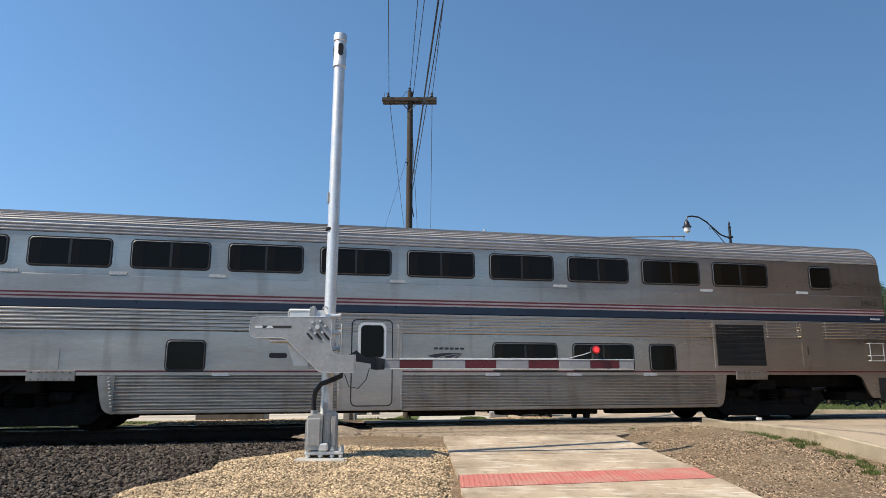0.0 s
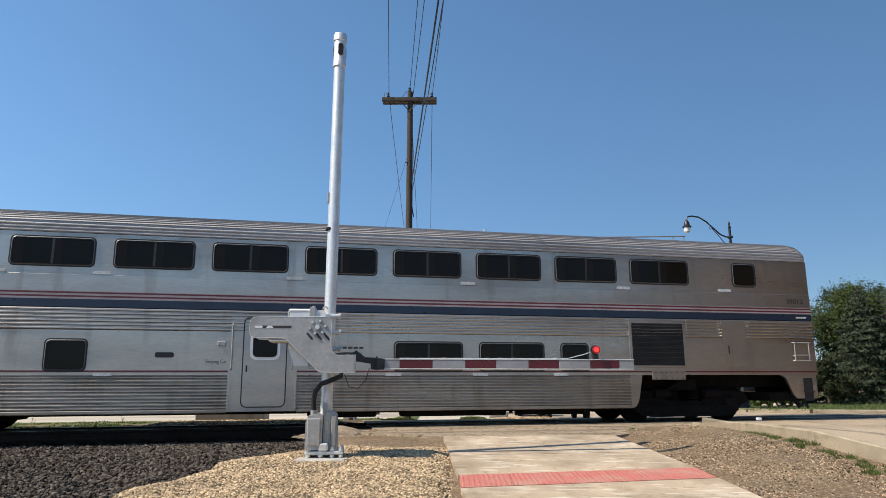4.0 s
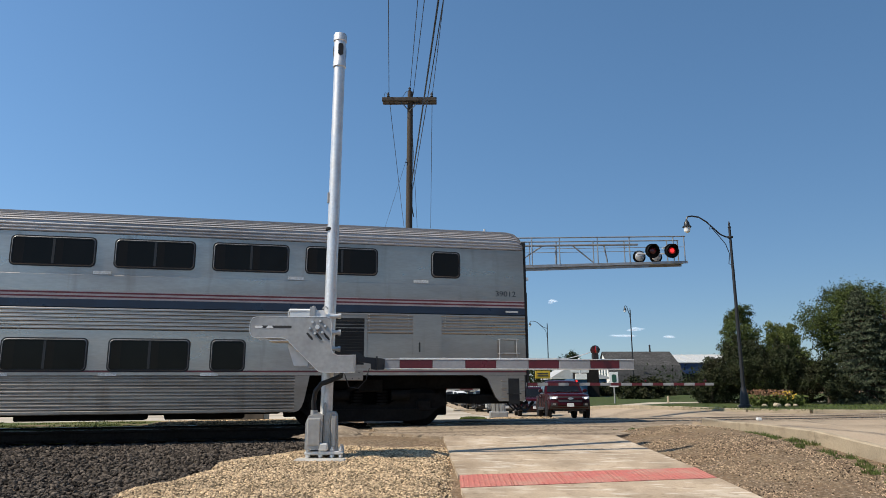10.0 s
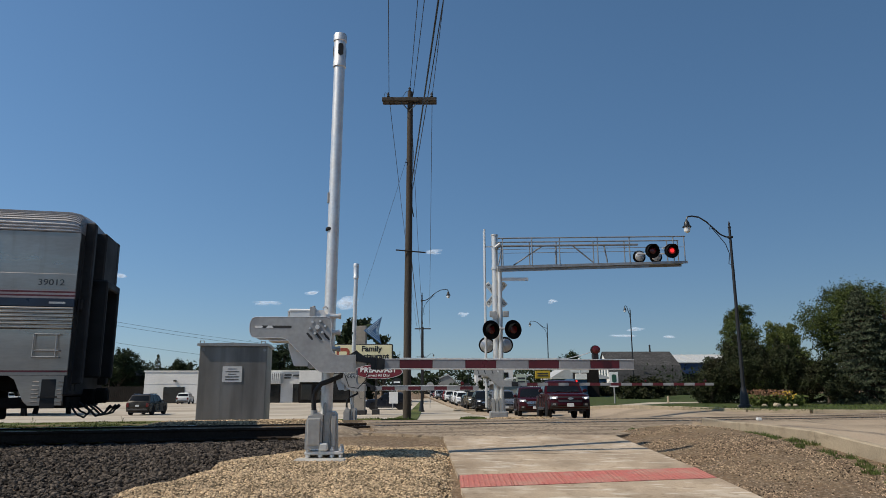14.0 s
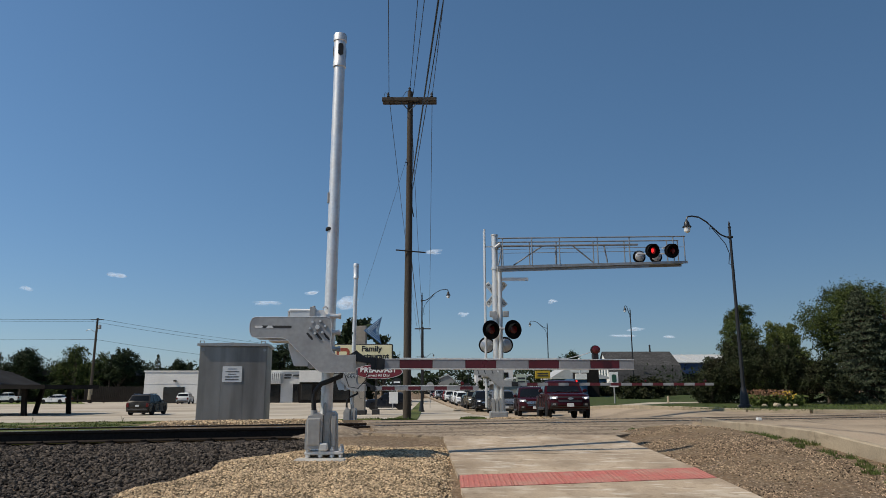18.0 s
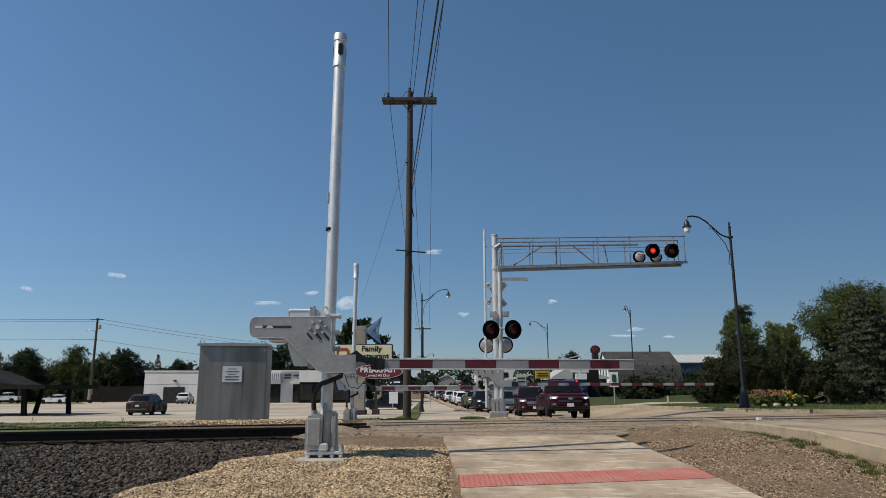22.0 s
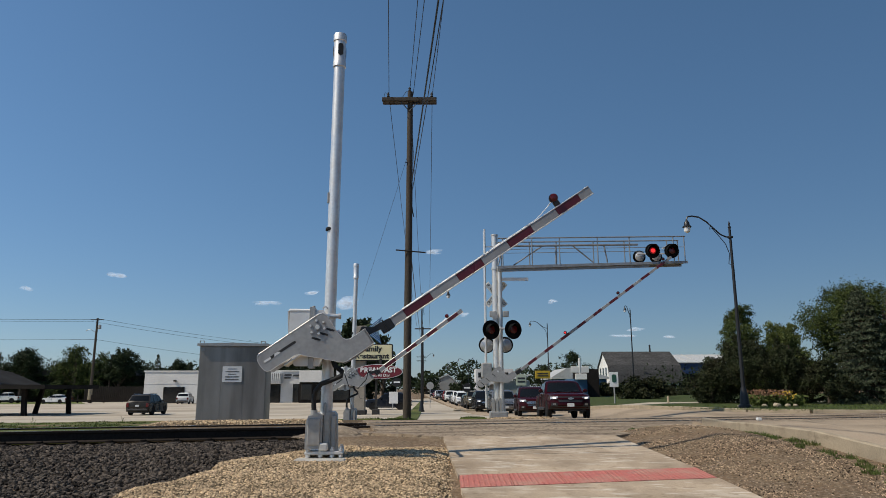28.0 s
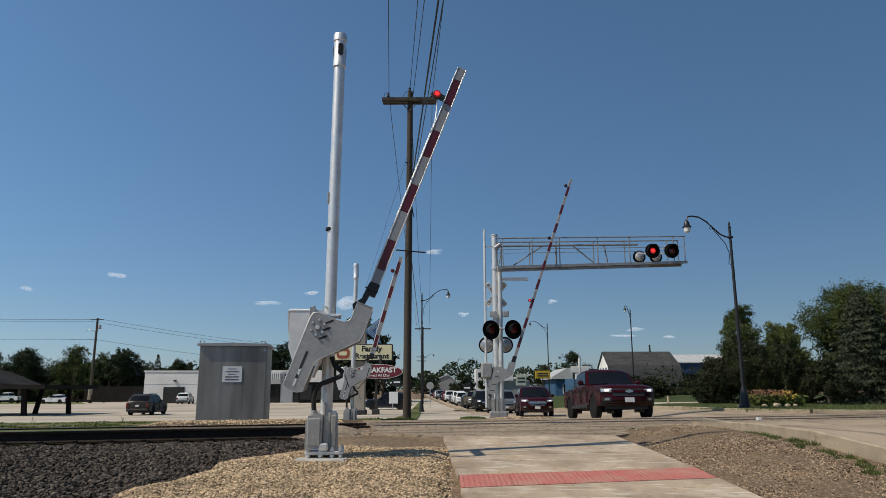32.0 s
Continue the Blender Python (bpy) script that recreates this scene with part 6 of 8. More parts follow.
    nose = [(L - 0.16, sill - 0.02), (L - 0.04, sill + 0.06), (L, sill + 0.2), (L, 0.64), (L - 0.03, hood - 0.22), (L - 0.09, hood - 0.09), (L - 0.22, hood - 0.02)]
    out = nose + [(L - 0.55, hood + 0.02), (s["cowl"] + 0.35, hood + 0.06), (s["cowl"], belt)]
    out += [(s["tail"], belt), (s["tail"] - 0.02, deck), (-L + 0.12, deck), (-L + 0.03, deck - 0.06), (-L, 0.72), (-L + 0.02, sill + 0.14), (-L + 0.14, sill)]
    out += [(p[0], max(p[1], sill)) for p in reversed(arch(s["xr"]))] + [(p[0], max(p[1], sill)) for p in reversed(arch(s["xf"]))]

    def skin(f, x, z):
        """A point of the body: f from -1 to 1 across it; corners drawn in, shoulders rounded."""
        a = abs(f)
        front, rear, high = max(0.0, (x - (L - 0.8)) / 0.8), max(0.0, (-L + 0.5 - x) / 0.5), max(0.0, (z - 0.72) / (hood - 0.72))
        return (x - 0.26 * front * a ** 4 + 0.14 * rear * a ** 4, f * W * (1 - 0.035 * high - 0.05 * front - 0.03 * rear), z - 0.055 * min(1.0, high) * a ** 5)

    rows = (-1, -0.96, -0.86, -0.7, -0.4, 0, 0.4, 0.7, 0.86, 0.96, 1)
    me, n = Mesh(), len(out)
    for f in rows:
        me.v += [skin(f, x, z) for x, z in out]
    for r_ in range(len(rows) - 1):
        me.f += [(r_ * n + i, r_ * n + (i + 1) % n, (r_ + 1) * n + (i + 1) % n, (r_ + 1) * n + i) for i in range(n)]
    me.f += [tuple(range(n))[::-1], tuple(range((len(rows) - 1) * n, len(rows) * n))]
    me.s = [0] * len(me.f)
    body = part("body", me, P, v, colour + " painted body", smooth=40)

    def nose_x(z):
        zs = [p[1] for p in nose]
        return float(np.interp(z, zs, [p[0] for p in nose]))

    def face(name, low_edge, high_edge, material, label, off=0.012):
        """A panel on the curved nose between two edges of (y, z)."""
        me = Mesh()
        m_ = len(low_edge)
        for d in (off, -0.04):
            for y, z in low_edge + high_edge:
                p = skin(y / W, nose_x(z), z)
                me.v.append((p[0] + d, y, z))
        me.f += [(i, i + 1, m_ + i + 1, m_ + i) for i in range(m_ - 1)]
        rim = list(range(m_)) + list(range(2 * m_ - 1, m_ - 1, -1))
        me.f += [(rim[i], rim[(i + 1) % len(rim)], rim[(i + 1) % len(rim)] + 2 * m_, rim[i] + 2 * m_) for i in range(len(rim))]
        me.s = [0] * len(me.f)
        return part(name, me, material, v, label, smooth=40)

    def level(y0, y1, za, zb, k=7):
        return [(y0 + (y1 - y0) * i / k, za + (zb - za) * i / k) for i in range(k + 1)]

    # cabin: a curved shell with glass laid on it
    wb, wr = W - 0.05, W - 0.22
    cab = [(s["cowl"] + 0.06, belt - 0.05), (s["cowl"] - 0.30, belt + 0.42 * (roof - belt)), (s["rf"] + 0.06, roof - 0.10), (s["rf"] - 0.12, roof - 0.03), (s["rf"] - 0.55, roof),
           (s["rr"] + 0.45, roof - 0.005), (s["rr"] + 0.08, roof - 0.05), (s["rr"] - 0.04, roof - 0.14), (s["tail"], belt - 0.05)]

    def dome(f, x, z):
        a, up = abs(f), max(0.0, (z - belt) / (roof - belt))
        lead = max(0.0, min(1.0, (x - s["rf"] + 0.6) / 0.8))
        trail = max(0.0, min(1.0, (s["rr"] + 0.5 - x) / 0.6))
        return (x - 0.13 * lead * a * a + 0.09 * trail * a * a, f * (wb + (wr - wb) * up ** 1.15), z - 0.065 * up * a ** 6)

    me, n = Mesh(), len(cab)
    for f in rows:
        me.v += [dome(f, x, z) for x, z in cab]
    for r_ in range(len(rows) - 1):
        me.f += [(r_ * n + i, r_ * n + i + 1, (r_ + 1) * n + i + 1, (r_ + 1) * n + i) for i in range(n - 1)]
    me.f += [tuple(range(n))[::-1], tuple(range((len(rows) - 1) * n, len(rows) * n))]
    me.s = [0] * len(me.f)
    part("cabin", me, P, v, colour + " painted cabin", smooth=40)

    def glass(name, pts, label, out_x):
        """Curved glass across the cabin along the profile points pts."""
        me = Mesh()
        fs = (-0.87, -0.7, -0.4, 0, 0.4, 0.7, 0.87)
        for d in (0.010, -0.02):
            for f in fs:
                for x, z in pts:
                    q = dome(f, x, z)
                    me.v.append((q[0] + out_x * d, q[1], q[2] + 0.5 * d))
        m_, a = len(pts), len(pts) * len(fs)
        for r_ in range(len(fs) - 1):
            me.f += [(r_ * m_ + i, r_ * m_ + i + 1, (r_ + 1) * m_ + i + 1, (r_ + 1) * m_ + i) for i in range(m_ - 1)]
        edge = [r_ * m_ for r_ in range(len(fs))] + [(len(fs) - 1) * m_ + i for i in range(1, m_)] + [r_ * m_ + m_ - 1 for r_ in range(len(fs) - 2, -1, -1)] + list(range(m_ - 2, 0, -1))
        me.f += [(edge[i], edge[(i + 1) % len(edge)], edge[(i + 1) % len(edge)] + a, edge[i] + a) for i in range(len(edge))]
        me.s = [0] * len(me.f)
        part(name, me, CAR_GLASS, v, label, smooth=40)

    def on(a, b, t):
        return (a[0] + (b[0] - a[0]) * t, a[1] + (b[1] - a[1]) * t)

    glass("windscreen", [on(cab[0], cab[1], 0.22), cab[1], on(cab[1], cab[2], 0.9)], "dark windscreen", 1)
    glass("rear_window", [on(cab[7], cab[8], 0.04), on(cab[7], cab[8], 0.72)], "dark rear window", -1)
    cuts = [0.05, 0.49, 0.95] if kind in ("pickup", "sedan") else [0.05, 0.37, 0.69, 0.96]
    zl, zh = belt + 0.035, roof - 0.15

    def pillar(t, z):
        """x along the side glass at the height z, from the front pillar (t = 0) to the rear one."""
        u = (z - belt) / (roof - belt)
        x0 = s["cowl"] - 0.10 + (s["rf"] - s["cowl"]) * u
        return x0 + (s["tail"] + (s["rr"] - s["tail"]) * u - x0) * t

    for sd in (-1, 1):
        for c0, c1 in zip(cuts, cuts[1:]):
            me = Mesh()
            q = [(pillar(c0 + 0.012, zl), zl), (pillar(c1 - 0.012, zl), zl), (pillar(c1 - 0.012, zh), zh), (pillar(c0 + 0.012, zh), zh)]
            for d in (0.007, -0.02):
                me.v += [(x, sd * (wb + (wr - wb) * ((z - belt) / (roof - belt)) ** 1.15 + d), z) for x, z in q]
            me.f = [(0, 1, 2, 3), (0, 4, 5, 1), (1, 5, 6, 2), (2, 6, 7, 3), (3, 7, 4, 0)]
            me.s = [0] * 5
            part("side_window", me, CAR_GLASS, v, "dark side window")
        mirror = part("mirror", Mesh().box(s["cowl"] - 0.46, s["cowl"] - 0.28, sd * (W + 0.09) - 0.10, sd * (W + 0.09) + 0.10, belt + 0.0, belt + 0.17, 0.05), P, v)
        part("mirror_arm", Mesh().box(s["cowl"] - 0.42, s["cowl"] - 0.34, min(sd * W * 0.94, sd * (W + 0.02)), max(sd * W * 0.94, sd * (W + 0.02)), belt + 0.0, belt + 0.05, 0.01), TRIM, mirror)
        for x in ((0.12, -0.95) if kind != "pickup" else (0.05, -0.85)):
            part("door_handle", Mesh().box(x - 0.1, x + 0.1, sd * W - 0.025, sd * W + 0.015, belt - 0.2, belt - 0.16, 0.01), P if colour != "maroon" else TRIM, v)
        for x in ((0.98, 0.0, -1.0) if kind != "pickup" else (0.98, 0.15, -0.95)):
            part("door_gap", Mesh().box(x - 0.006, x + 0.006, sd * W - 0.03, sd * W + 0.003, sill + 0.12, belt - 0.08), TRIM, v)
        part("rocker", Mesh().box(s["xr"] + r * 1.3, s["xf"] - r * 1.3, sd * W - 0.06, sd * W + 0.012, sill - 0.05, sill + 0.07, 0.02), TRIM, v, "black sill trim")
        y0, y1 = sd * W * 0.50, sd * W * 0.93
        zh0 = hood - 0.30 if kind == "pickup" else hood - 0.27
        hl = face("headlamp", level(y0, y1, zh0 + 0.02, zh0 + 0.07, 4), level(y0, y1, zh0 + 0.15, zh0 + 0.21, 4), TRIM if lit else HEAD, "headlamp housing" if lit else "clear headlamp", 0.014)
        if lit:
            ym = sd * W * 0.74
            face("headlamp", level(ym - 0.17, ym + 0.15, zh0 + 0.055, zh0 + 0.075, 3), level(ym - 0.17, ym + 0.15, zh0 + 0.15, zh0 + 0.18, 3), HEAD, "clear headlamp glass", 0.018)
            face("headlamp", level(ym - 0.06, ym + 0.07, zh0 + 0.075, zh0 + 0.075, 3), level(ym - 0.06, ym + 0.07, zh0 + 0.14, zh0 + 0.14, 3), HEAD_LIT, "lit headlamp", 0.024)
        yf = sd * W * 0.74
        face("fog_lamp", level(yf - 0.14, yf + 0.14, sill + 0.13, sill + 0.13, 3), level(yf - 0.12, yf + 0.12, sill + 0.27, sill + 0.27, 3), TRIM, "dark fog lamp pocket", 0.010)
        face("fog_lamp", level(yf - 0.07, yf + 0.07, sill + 0.16, sill + 0.16, 2), level(yf - 0.06, yf + 0.06, sill + 0.24, sill + 0.24, 2), RIM, "bright fog lamp", 0.018)
        part("tail_lamp", Mesh().box(-L - 0.0, -L + 0.16, sd * (W - 0.17) - 0.11, sd * (W - 0.17) + 0.11, deck - 0.36, deck - 0.06, 0.03), TAIL, v, "red tail lamp")
        for xa in (s["xf"], s["xr"]):
            part("arch_lining", Mesh().box(xa - r * 1.12, xa + r * 1.12, sd * (W - 0.32) - 0.02, sd * (W - 0.32) + 0.02, r * 0.6, r * 2.15), TRIM, v)
    wide = W * (0.62 if kind == "pickup" else 0.52)
    zg0, zg1 = (sill + 0.30, hood - 0.13) if kind == "pickup" else (sill + 0.26, hood - 0.16)
    face("grille", level(-wide * 0.86, wide * 0.86, zg0, zg0), level(-wide, wide, zg1, zg1), TRIM, "black grille", 0.012)
    zm = (zg0 + zg1) / 2 + 0.03
    face("grille_bar", level(-wide, wide, zm - 0.035, zm - 0.035), level(-wide, wide, zm + 0.035, zm + 0.035), P if kind == "pickup" else RIM, "bar across the grille", 0.024)
    if kind != "pickup":
        for z in (zg0 + 0.05, zg1 - 0.05):
            face("grille_bar", level(-wide * 0.8, wide * 0.8, z - 0.012, z - 0.012), level(-wide * 0.8, wide * 0.8, z + 0.012, z + 0.012), RIM, "thin bright grille bar", 0.02)
    part("badge", Mesh().slab([(-0.12, -0.035), (-0.05, -0.035), (-0.05, -0.05), (0.05, -0.05), (0.05, -0.035), (0.12, -0.035), (0.14, 0.03), (0.06, 0.03), (0.06, 0.05), (-0.04, 0.05), (-0.04, 0.03), (-0.10, 0.03)], -0.012, 0.012),
         RIM, v, "pale badge", Matrix.Translation((nose_x(zm) + 0.03, 0, zm)) @ pose(0, 0, 0, 0, 0, 90))
    face("bumper", level(-W * 0.93, W * 0.93, sill + 0.0, sill + 0.0), level(-W * 0.93, W * 0.93, sill + 0.12, sill + 0.12), TRIM, "dark lower bumper", 0.016)
    part("bumper", Mesh().box(-L - 0.05, -L + 0.14, -W + 0.1, W - 0.1, sill + 0.05, 0.55, 0.05), TRIM if kind != "pickup" else RIM, v, "rear bumper")
    part("plate", Mesh().box(L + 0.0, L + 0.035, -0.15, 0.15, sill + 0.10, sill + 0.25), PLATE_W, v, "pale blank plate")
    part("plate", Mesh().box(-L - 0.05, -L - 0.0, -0.15, 0.15, 0.70, 0.84), PLATE_W, v, "pale blank plate")
    for y in (-0.5, 0.15):
        part("wiper", Mesh().rod((s["cowl"] + 0.0, y, belt + 0.03), (s["cowl"] - 0.10, y + 0.55, belt + 0.10), 0.01, seg=5), TRIM, v)
    part("underside", Mesh().box(-L + 0.3, L - 0.3, -W + 0.25, W - 0.25, sill - 0.10, sill + 0.1), TRIM, v)
    if kind == "pickup":
        part("bed_well", Mesh().box(-L + 0.16, s["tail"] - 0.08, -W + 0.16, W - 0.16, deck - 0.05, deck + 0.004), TRIM, v, "dark open bed")
    if kind in ("suv", "small_suv"):
        for sd in (-1, 1):
            part("roof_rail", Mesh().pipe([(s["rf"] - 0.3, sd * (wr - 0.08), roof - 0.04), (s["rf"] - 0.4, sd * (wr - 0.08), roof + 0.03), (s["rr"] + 0.4, sd * (wr - 0.08), roof + 0.03), (s["rr"] + 0.25, sd * (wr - 0.08), roof - 0.04)], 0.018, 6), TRIM, v)
    for x in (s["xf"], s["xr"]):
        for sd in (-1, 1):
            mw = Matrix.Translation((x, sd * (W - (0.10 if kind == "pickup" else 0.12)), r)) @ pose(0, 0, 0, -90 * sd, 0, 0)
            w = part("wheel", Mesh().lathe([(r * 0.62, -0.10), (r * 0.9, -0.11), (r, -0.08), (r, 0.08), (r * 0.9, 0.11), (r * 0.62, 0.10)], 22).data("tyre", TYRE, 40), None, v, "black tyre", mw)
            me = Mesh().lathe([(r * 0.62, 0.05), (r * 0.64, 0.095), (r * 0.58, 0.085), (r * 0.55, 0.03), (0.03, 0.035)], 20)
            for k in range(6):
                me.box(0.03, r * 0.58, -0.025, 0.025, 0.05, 0.085, 0.006, m=pose(0, 0, 0, 0, 0, 60 * k))
            part("rim", me, RIM, w, "alloy rim")
    return v


def on_road(x, y, head, dz=0.0):
    """A vehicle's pose on the ground; head 0 drives towards the camera's side (-y), positive turns to +x."""
    ux, uy = math.sin(radians(head)), -math.cos(radians(head))
    zf, zr = gz(x + 1.65 * ux, y + 1.65 * uy), gz(x - 1.55 * ux, y - 1.55 * uy)
    return pose(x, y, zr + (zf - zr) * 1.55 / 3.2 - 0.028 + dz, 0, -math.degrees(math.atan2(zf - zr, 3.2)), -90 + head)


pickup = vehicle("pickup", "maroon", on_road(5.65, 33.7, -1), "dark maroon crew-cab pickup truck with its headlamps on", True)
queue_suv = vehicle("suv", "maroon", on_road(5.45, 43.4, -2), "dark maroon sport utility vehicle waiting behind the pickup", True)
LANE = [(51, 4.5), (70, 3.2), (120, 0.8), (220, -4.5), (400, -14)]


def lane_x(y):
    for (y0, x0), (y1, x1) in zip(LANE, LANE[1:]):
        if y <= y1:
            return x0 + (x1 - x0) * (y - y0) / (y1 - y0)
    return LANE[-1][1]


vehicle("pickup", "white", pose(-75.5, 121.5, gz(-75, 121) - 0.02, 0, 0, 178), "white pickup truck parked under the trees", group="parked cars")
vehicle("sedan", "white", pose(-62.6, 113.5, gz(-62, 113) - 0.02, 0, 0, 175), "white sedan parked under the trees", group="parked cars")
QUEUE = [("suv", "silver", 53.5), ("suv", "black", 62), ("pickup", "gold", 71), ("sedan", "black", 77.5), ("small_suv", "white", 85), ("suv", "white", 93), ("sedan", "silver", 101),
         ("suv", "white", 110), ("small_suv", "red", 120), ("sedan", "black", 130), ("suv", "silver", 141), ("small_suv", "white", 153), ("sedan", "red", 166), ("suv", "black", 180)]
for i, (k, c, y) in enumerate(QUEUE):
    x = lane_x(y)
    vehicle(k, c, on_road(x + (0.15, -0.1, 0.0)[i % 3], y, 3), {"sedan": "%s sedan waiting in the queue", "pickup": "%s pickup truck waiting in the queue"}.get(k, "%s sport utility vehicle waiting in the queue") % c, i in (1, 2))
vehicle("small_suv", "grey-brown", pose(-24.1, 57.5, gz(-24.1, 57.5) - 0.05, 0, 0, 93), "grey-brown sport utility vehicle driving across the parking lot", group="parked cars")
vehicle("small_suv", "white", pose(-39.2, 107, gz(-39, 107) - 0.05, 0, 0, 98), "white small sport utility vehicle in the parking lot", group="parked cars")
vehicle("small_suv", "dark blue", pose(-5.5, 70, gz(-5.5, 70) - 0.05, 0, 0, 176), "dark blue sport utility vehicle parked behind the restaurant sign", group="parked cars")
vehicle("pickup", "white", pose(-92, 148, gz(-92, 148) - 0.05, 0, 0, 175), "white pickup truck parked under the far trees", group="parked cars")
vehicle("sedan", "white", pose(-84, 150, gz(-84, 150) - 0.05, 0, 0, 5), "white sedan parked under the far trees", group="parked cars")
# ---------------- trees and shrubs ----------------
def leaf(name, c, c2, rnd=0.45):
    m = mat(name, c, 0.65, 0, 0.25, 1.5, 0.5, other=c2, patch=0.8, rnd=rnd, island=True)
    b = m.node_tree.nodes["Principled BSDF"]
    b.inputs["Specular IOR Level"].default_value = 0.12
    return m


LEAF = leaf("green_leaves", (0.080, 0.100, 0.026), (0.05, 0.068, 0.018))
LEAF_LIGHT = leaf("light_green_leaves", (0.105, 0.125, 0.036), (0.07, 0.09, 0.025))
LEAF_DARK = leaf("dark_shrub_leaves", (0.025, 0.031, 0.012), (0.030, 0.023, 0.012))
LEAF_DEEP = leaf("deep_green_leaves", (0.042, 0.058, 0.018), (0.028, 0.040, 0.013))
NEEDLE = leaf("spruce_needles", (0.058, 0.070, 0.040), (0.030, 0.040, 0.023), 0.22)
FARLEAF = leaf("far_tree_leaves", (0.026, 0.038, 0.015), (0.018, 0.027, 0.011))
BARK = mat("grey_brown_bark", (0.10, 0.078, 0.058), 0.9, 0, 0.3, 20, 2, 0.01, stretch=(2, 2, 0.4))


def leaf_mesh(name, C, size, rng, material, droop=0.0, normals=None, flat=0.0):
    """One mesh of small bent leaves at the places C."""
    n = len(C)
    d = rng.normal(size=(n, 3))
    if normals is not None:
        d = d * 0.8 + normals * 0.9
    d[:, 2] = d[:, 2] * (1 - flat) + flat
    d /= np.linalg.norm(d, axis=1)[:, None]
    u = rng.normal(size=(n, 3))
    u[:, 2] -= droop * 2
    u -= d * (u * d).sum(1)[:, None]
    u /= np.linalg.norm(u, axis=1)[:, None]
    w = np.cross(d, u)
    s = (size * rng.uniform(0.6, 1.35, n))[:, None]
    V = np.stack([C - u * s, C + w * s * 0.5 - d * s * 0.12, C + u * s, C - w * s * 0.5 - d * s * 0.12], 1).reshape(-1, 3)
    I = (np.arange(n) * 4)[:, None]
    F = np.concatenate([I + np.array([[0, 1, 2]]), I + np.array([[0, 2, 3]])], 0)
    me = bpy.data.meshes.new(name)
    me.from_pydata(V.tolist(), [], F.tolist())
    me.materials.append(material)
    return me


def tree(x, y, h, w, label, seed, material=LEAF, n=5000, leafs=0.16, trunk=0.25, z=None, lobes=26, low=0.25, name="tree", group="trees", droop=0.0, skew=0.0, top_heavy=0.55, material2=None):
    """A broadleaf tree: tapered trunk, limbs, and an uneven crown of leaf clumps."""
    rng = np.random.RandomState(seed)
    z = gz(x, y) if z is None else z
    T = thing(name, pose(x, y, z), label, "tree" if name == "tree" else name, group)
    me = Mesh()
    r0 = trunk
    if h > 2.2:
        me.pipe([(0, 0, -0.1), (0.03 * h * skew, 0, h * 0.3), (0.06 * h * skew, 0.02 * h, h * 0.6), (0.08 * h * skew, 0, h * 0.85)], [r0, r0 * 0.75, r0 * 0.45, r0 * 0.12], 9)
    cs, rs = [], []
    for k in range(lobes):
        t = low + (0.97 - low) * rng.beta(1.3, 1.1)
        prof = math.sin(math.pi * min(1, max(0.04, (t - low * 0.8) / (1.02 - low * 0.8))) ** top_heavy)
        a = rng.uniform(0, 2 * math.pi)
        rad = w * 0.5 * prof * rng.uniform(0.45, 1.05)
        c = np.array([rad * math.cos(a) + skew * t * h * 0.1, rad * math.sin(a), t * h])
        cs.append(c)
        rs.append(max(0.12 * w, w * rng.uniform(0.10, 0.21)) * (0.75 + 0.4 * prof))
        if h > 2.2 and k < 14:
            b = np.array([0.05 * h * skew, 0, max(0.18, t - 0.28) * h])
            mid = (b + c) / 2 + np.array([0, 0, -0.03 * h])
            me.pipe([b, mid, c], [r0 * 0.32, r0 * 0.2, r0 * 0.06], 6)
    if me.v:
        part("trunk", me, BARK, T, "grey-brown trunk with limbs")
    # every lobe breaks up into small clumps and loose sprays, so that the outline is ragged and lets the sky through
    per = np.array(rs) ** 2
    per = (per / per.sum() * n).astype(int)
    C, N = [], []
    for c, r, k in zip(cs, rs, per):
        m = 9
        q = rng.normal(size=(m, 3))
        q /= np.linalg.norm(q, axis=1)[:, None]
        hub = q * (r * rng.uniform(0.45, 1.10, (m, 1))) * np.array([1.05, 1.05, 0.85])
        size = r * rng.uniform(0.20, 0.46, m)
        pick = rng.randint(0, m, k)
        d = rng.normal(size=(k, 3))
        d *= (size[pick] * 0.62)[:, None]
        far = rng.rand(k) < (0.04 if material is FARLEAF else 0.10)
        d[far] = d[far] * 0.35 + (q[pick] * (r * rng.uniform(0.1, 0.55, (k, 1))))[far]
        C.append(c + hub[pick] + d)
        N.append(q[pick] * 0.6 + d / (r * 0.5))
    C, N = np.concatenate(C), np.concatenate(N)
    C[:, 2] = np.maximum(C[:, 2], 0.08)
    leafs = leafs * (1.25 if material is FARLEAF else 1.0)
    if material2 is None:
        part("crown", leaf_mesh("crown", C, leafs, rng, material, droop, N), None, T, kind="stuff")
    else:
        half = rng.rand(len(C)) < 0.5
        part("crown", leaf_mesh("crown", C[half], leafs, rng, material, droop, N[half]), None, T, kind="stuff")
        part("crown", leaf_mesh("crown", C[~half], leafs, rng, material2, droop, N[~half]), None, T, kind="stuff")
    return T


def conifer(x, y, h, w, label, seed, n=60, leafs=0.16, material=NEEDLE, dense=90, name="conifer", z=None, group="trees"):
    """A spruce: straight trunk, tiers of drooping boughs, each bough a spray of needles."""
    rng = np.random.RandomState(seed)
    z = gz(x, y) if z is None else z
    T = thing(name, pose(x, y, z), label, "tree", group)
    me = Mesh().pipe([(0, 0, -0.1), (0, 0, h * 0.5), (0, 0, h * 0.98)], [0.022 * h, 0.013 * h, 0.003 * h], 9)
    C = []
    for k in range(n):
        t = (k + rng.rand()) / n
        zb = h * (0.04 + 0.94 * t)
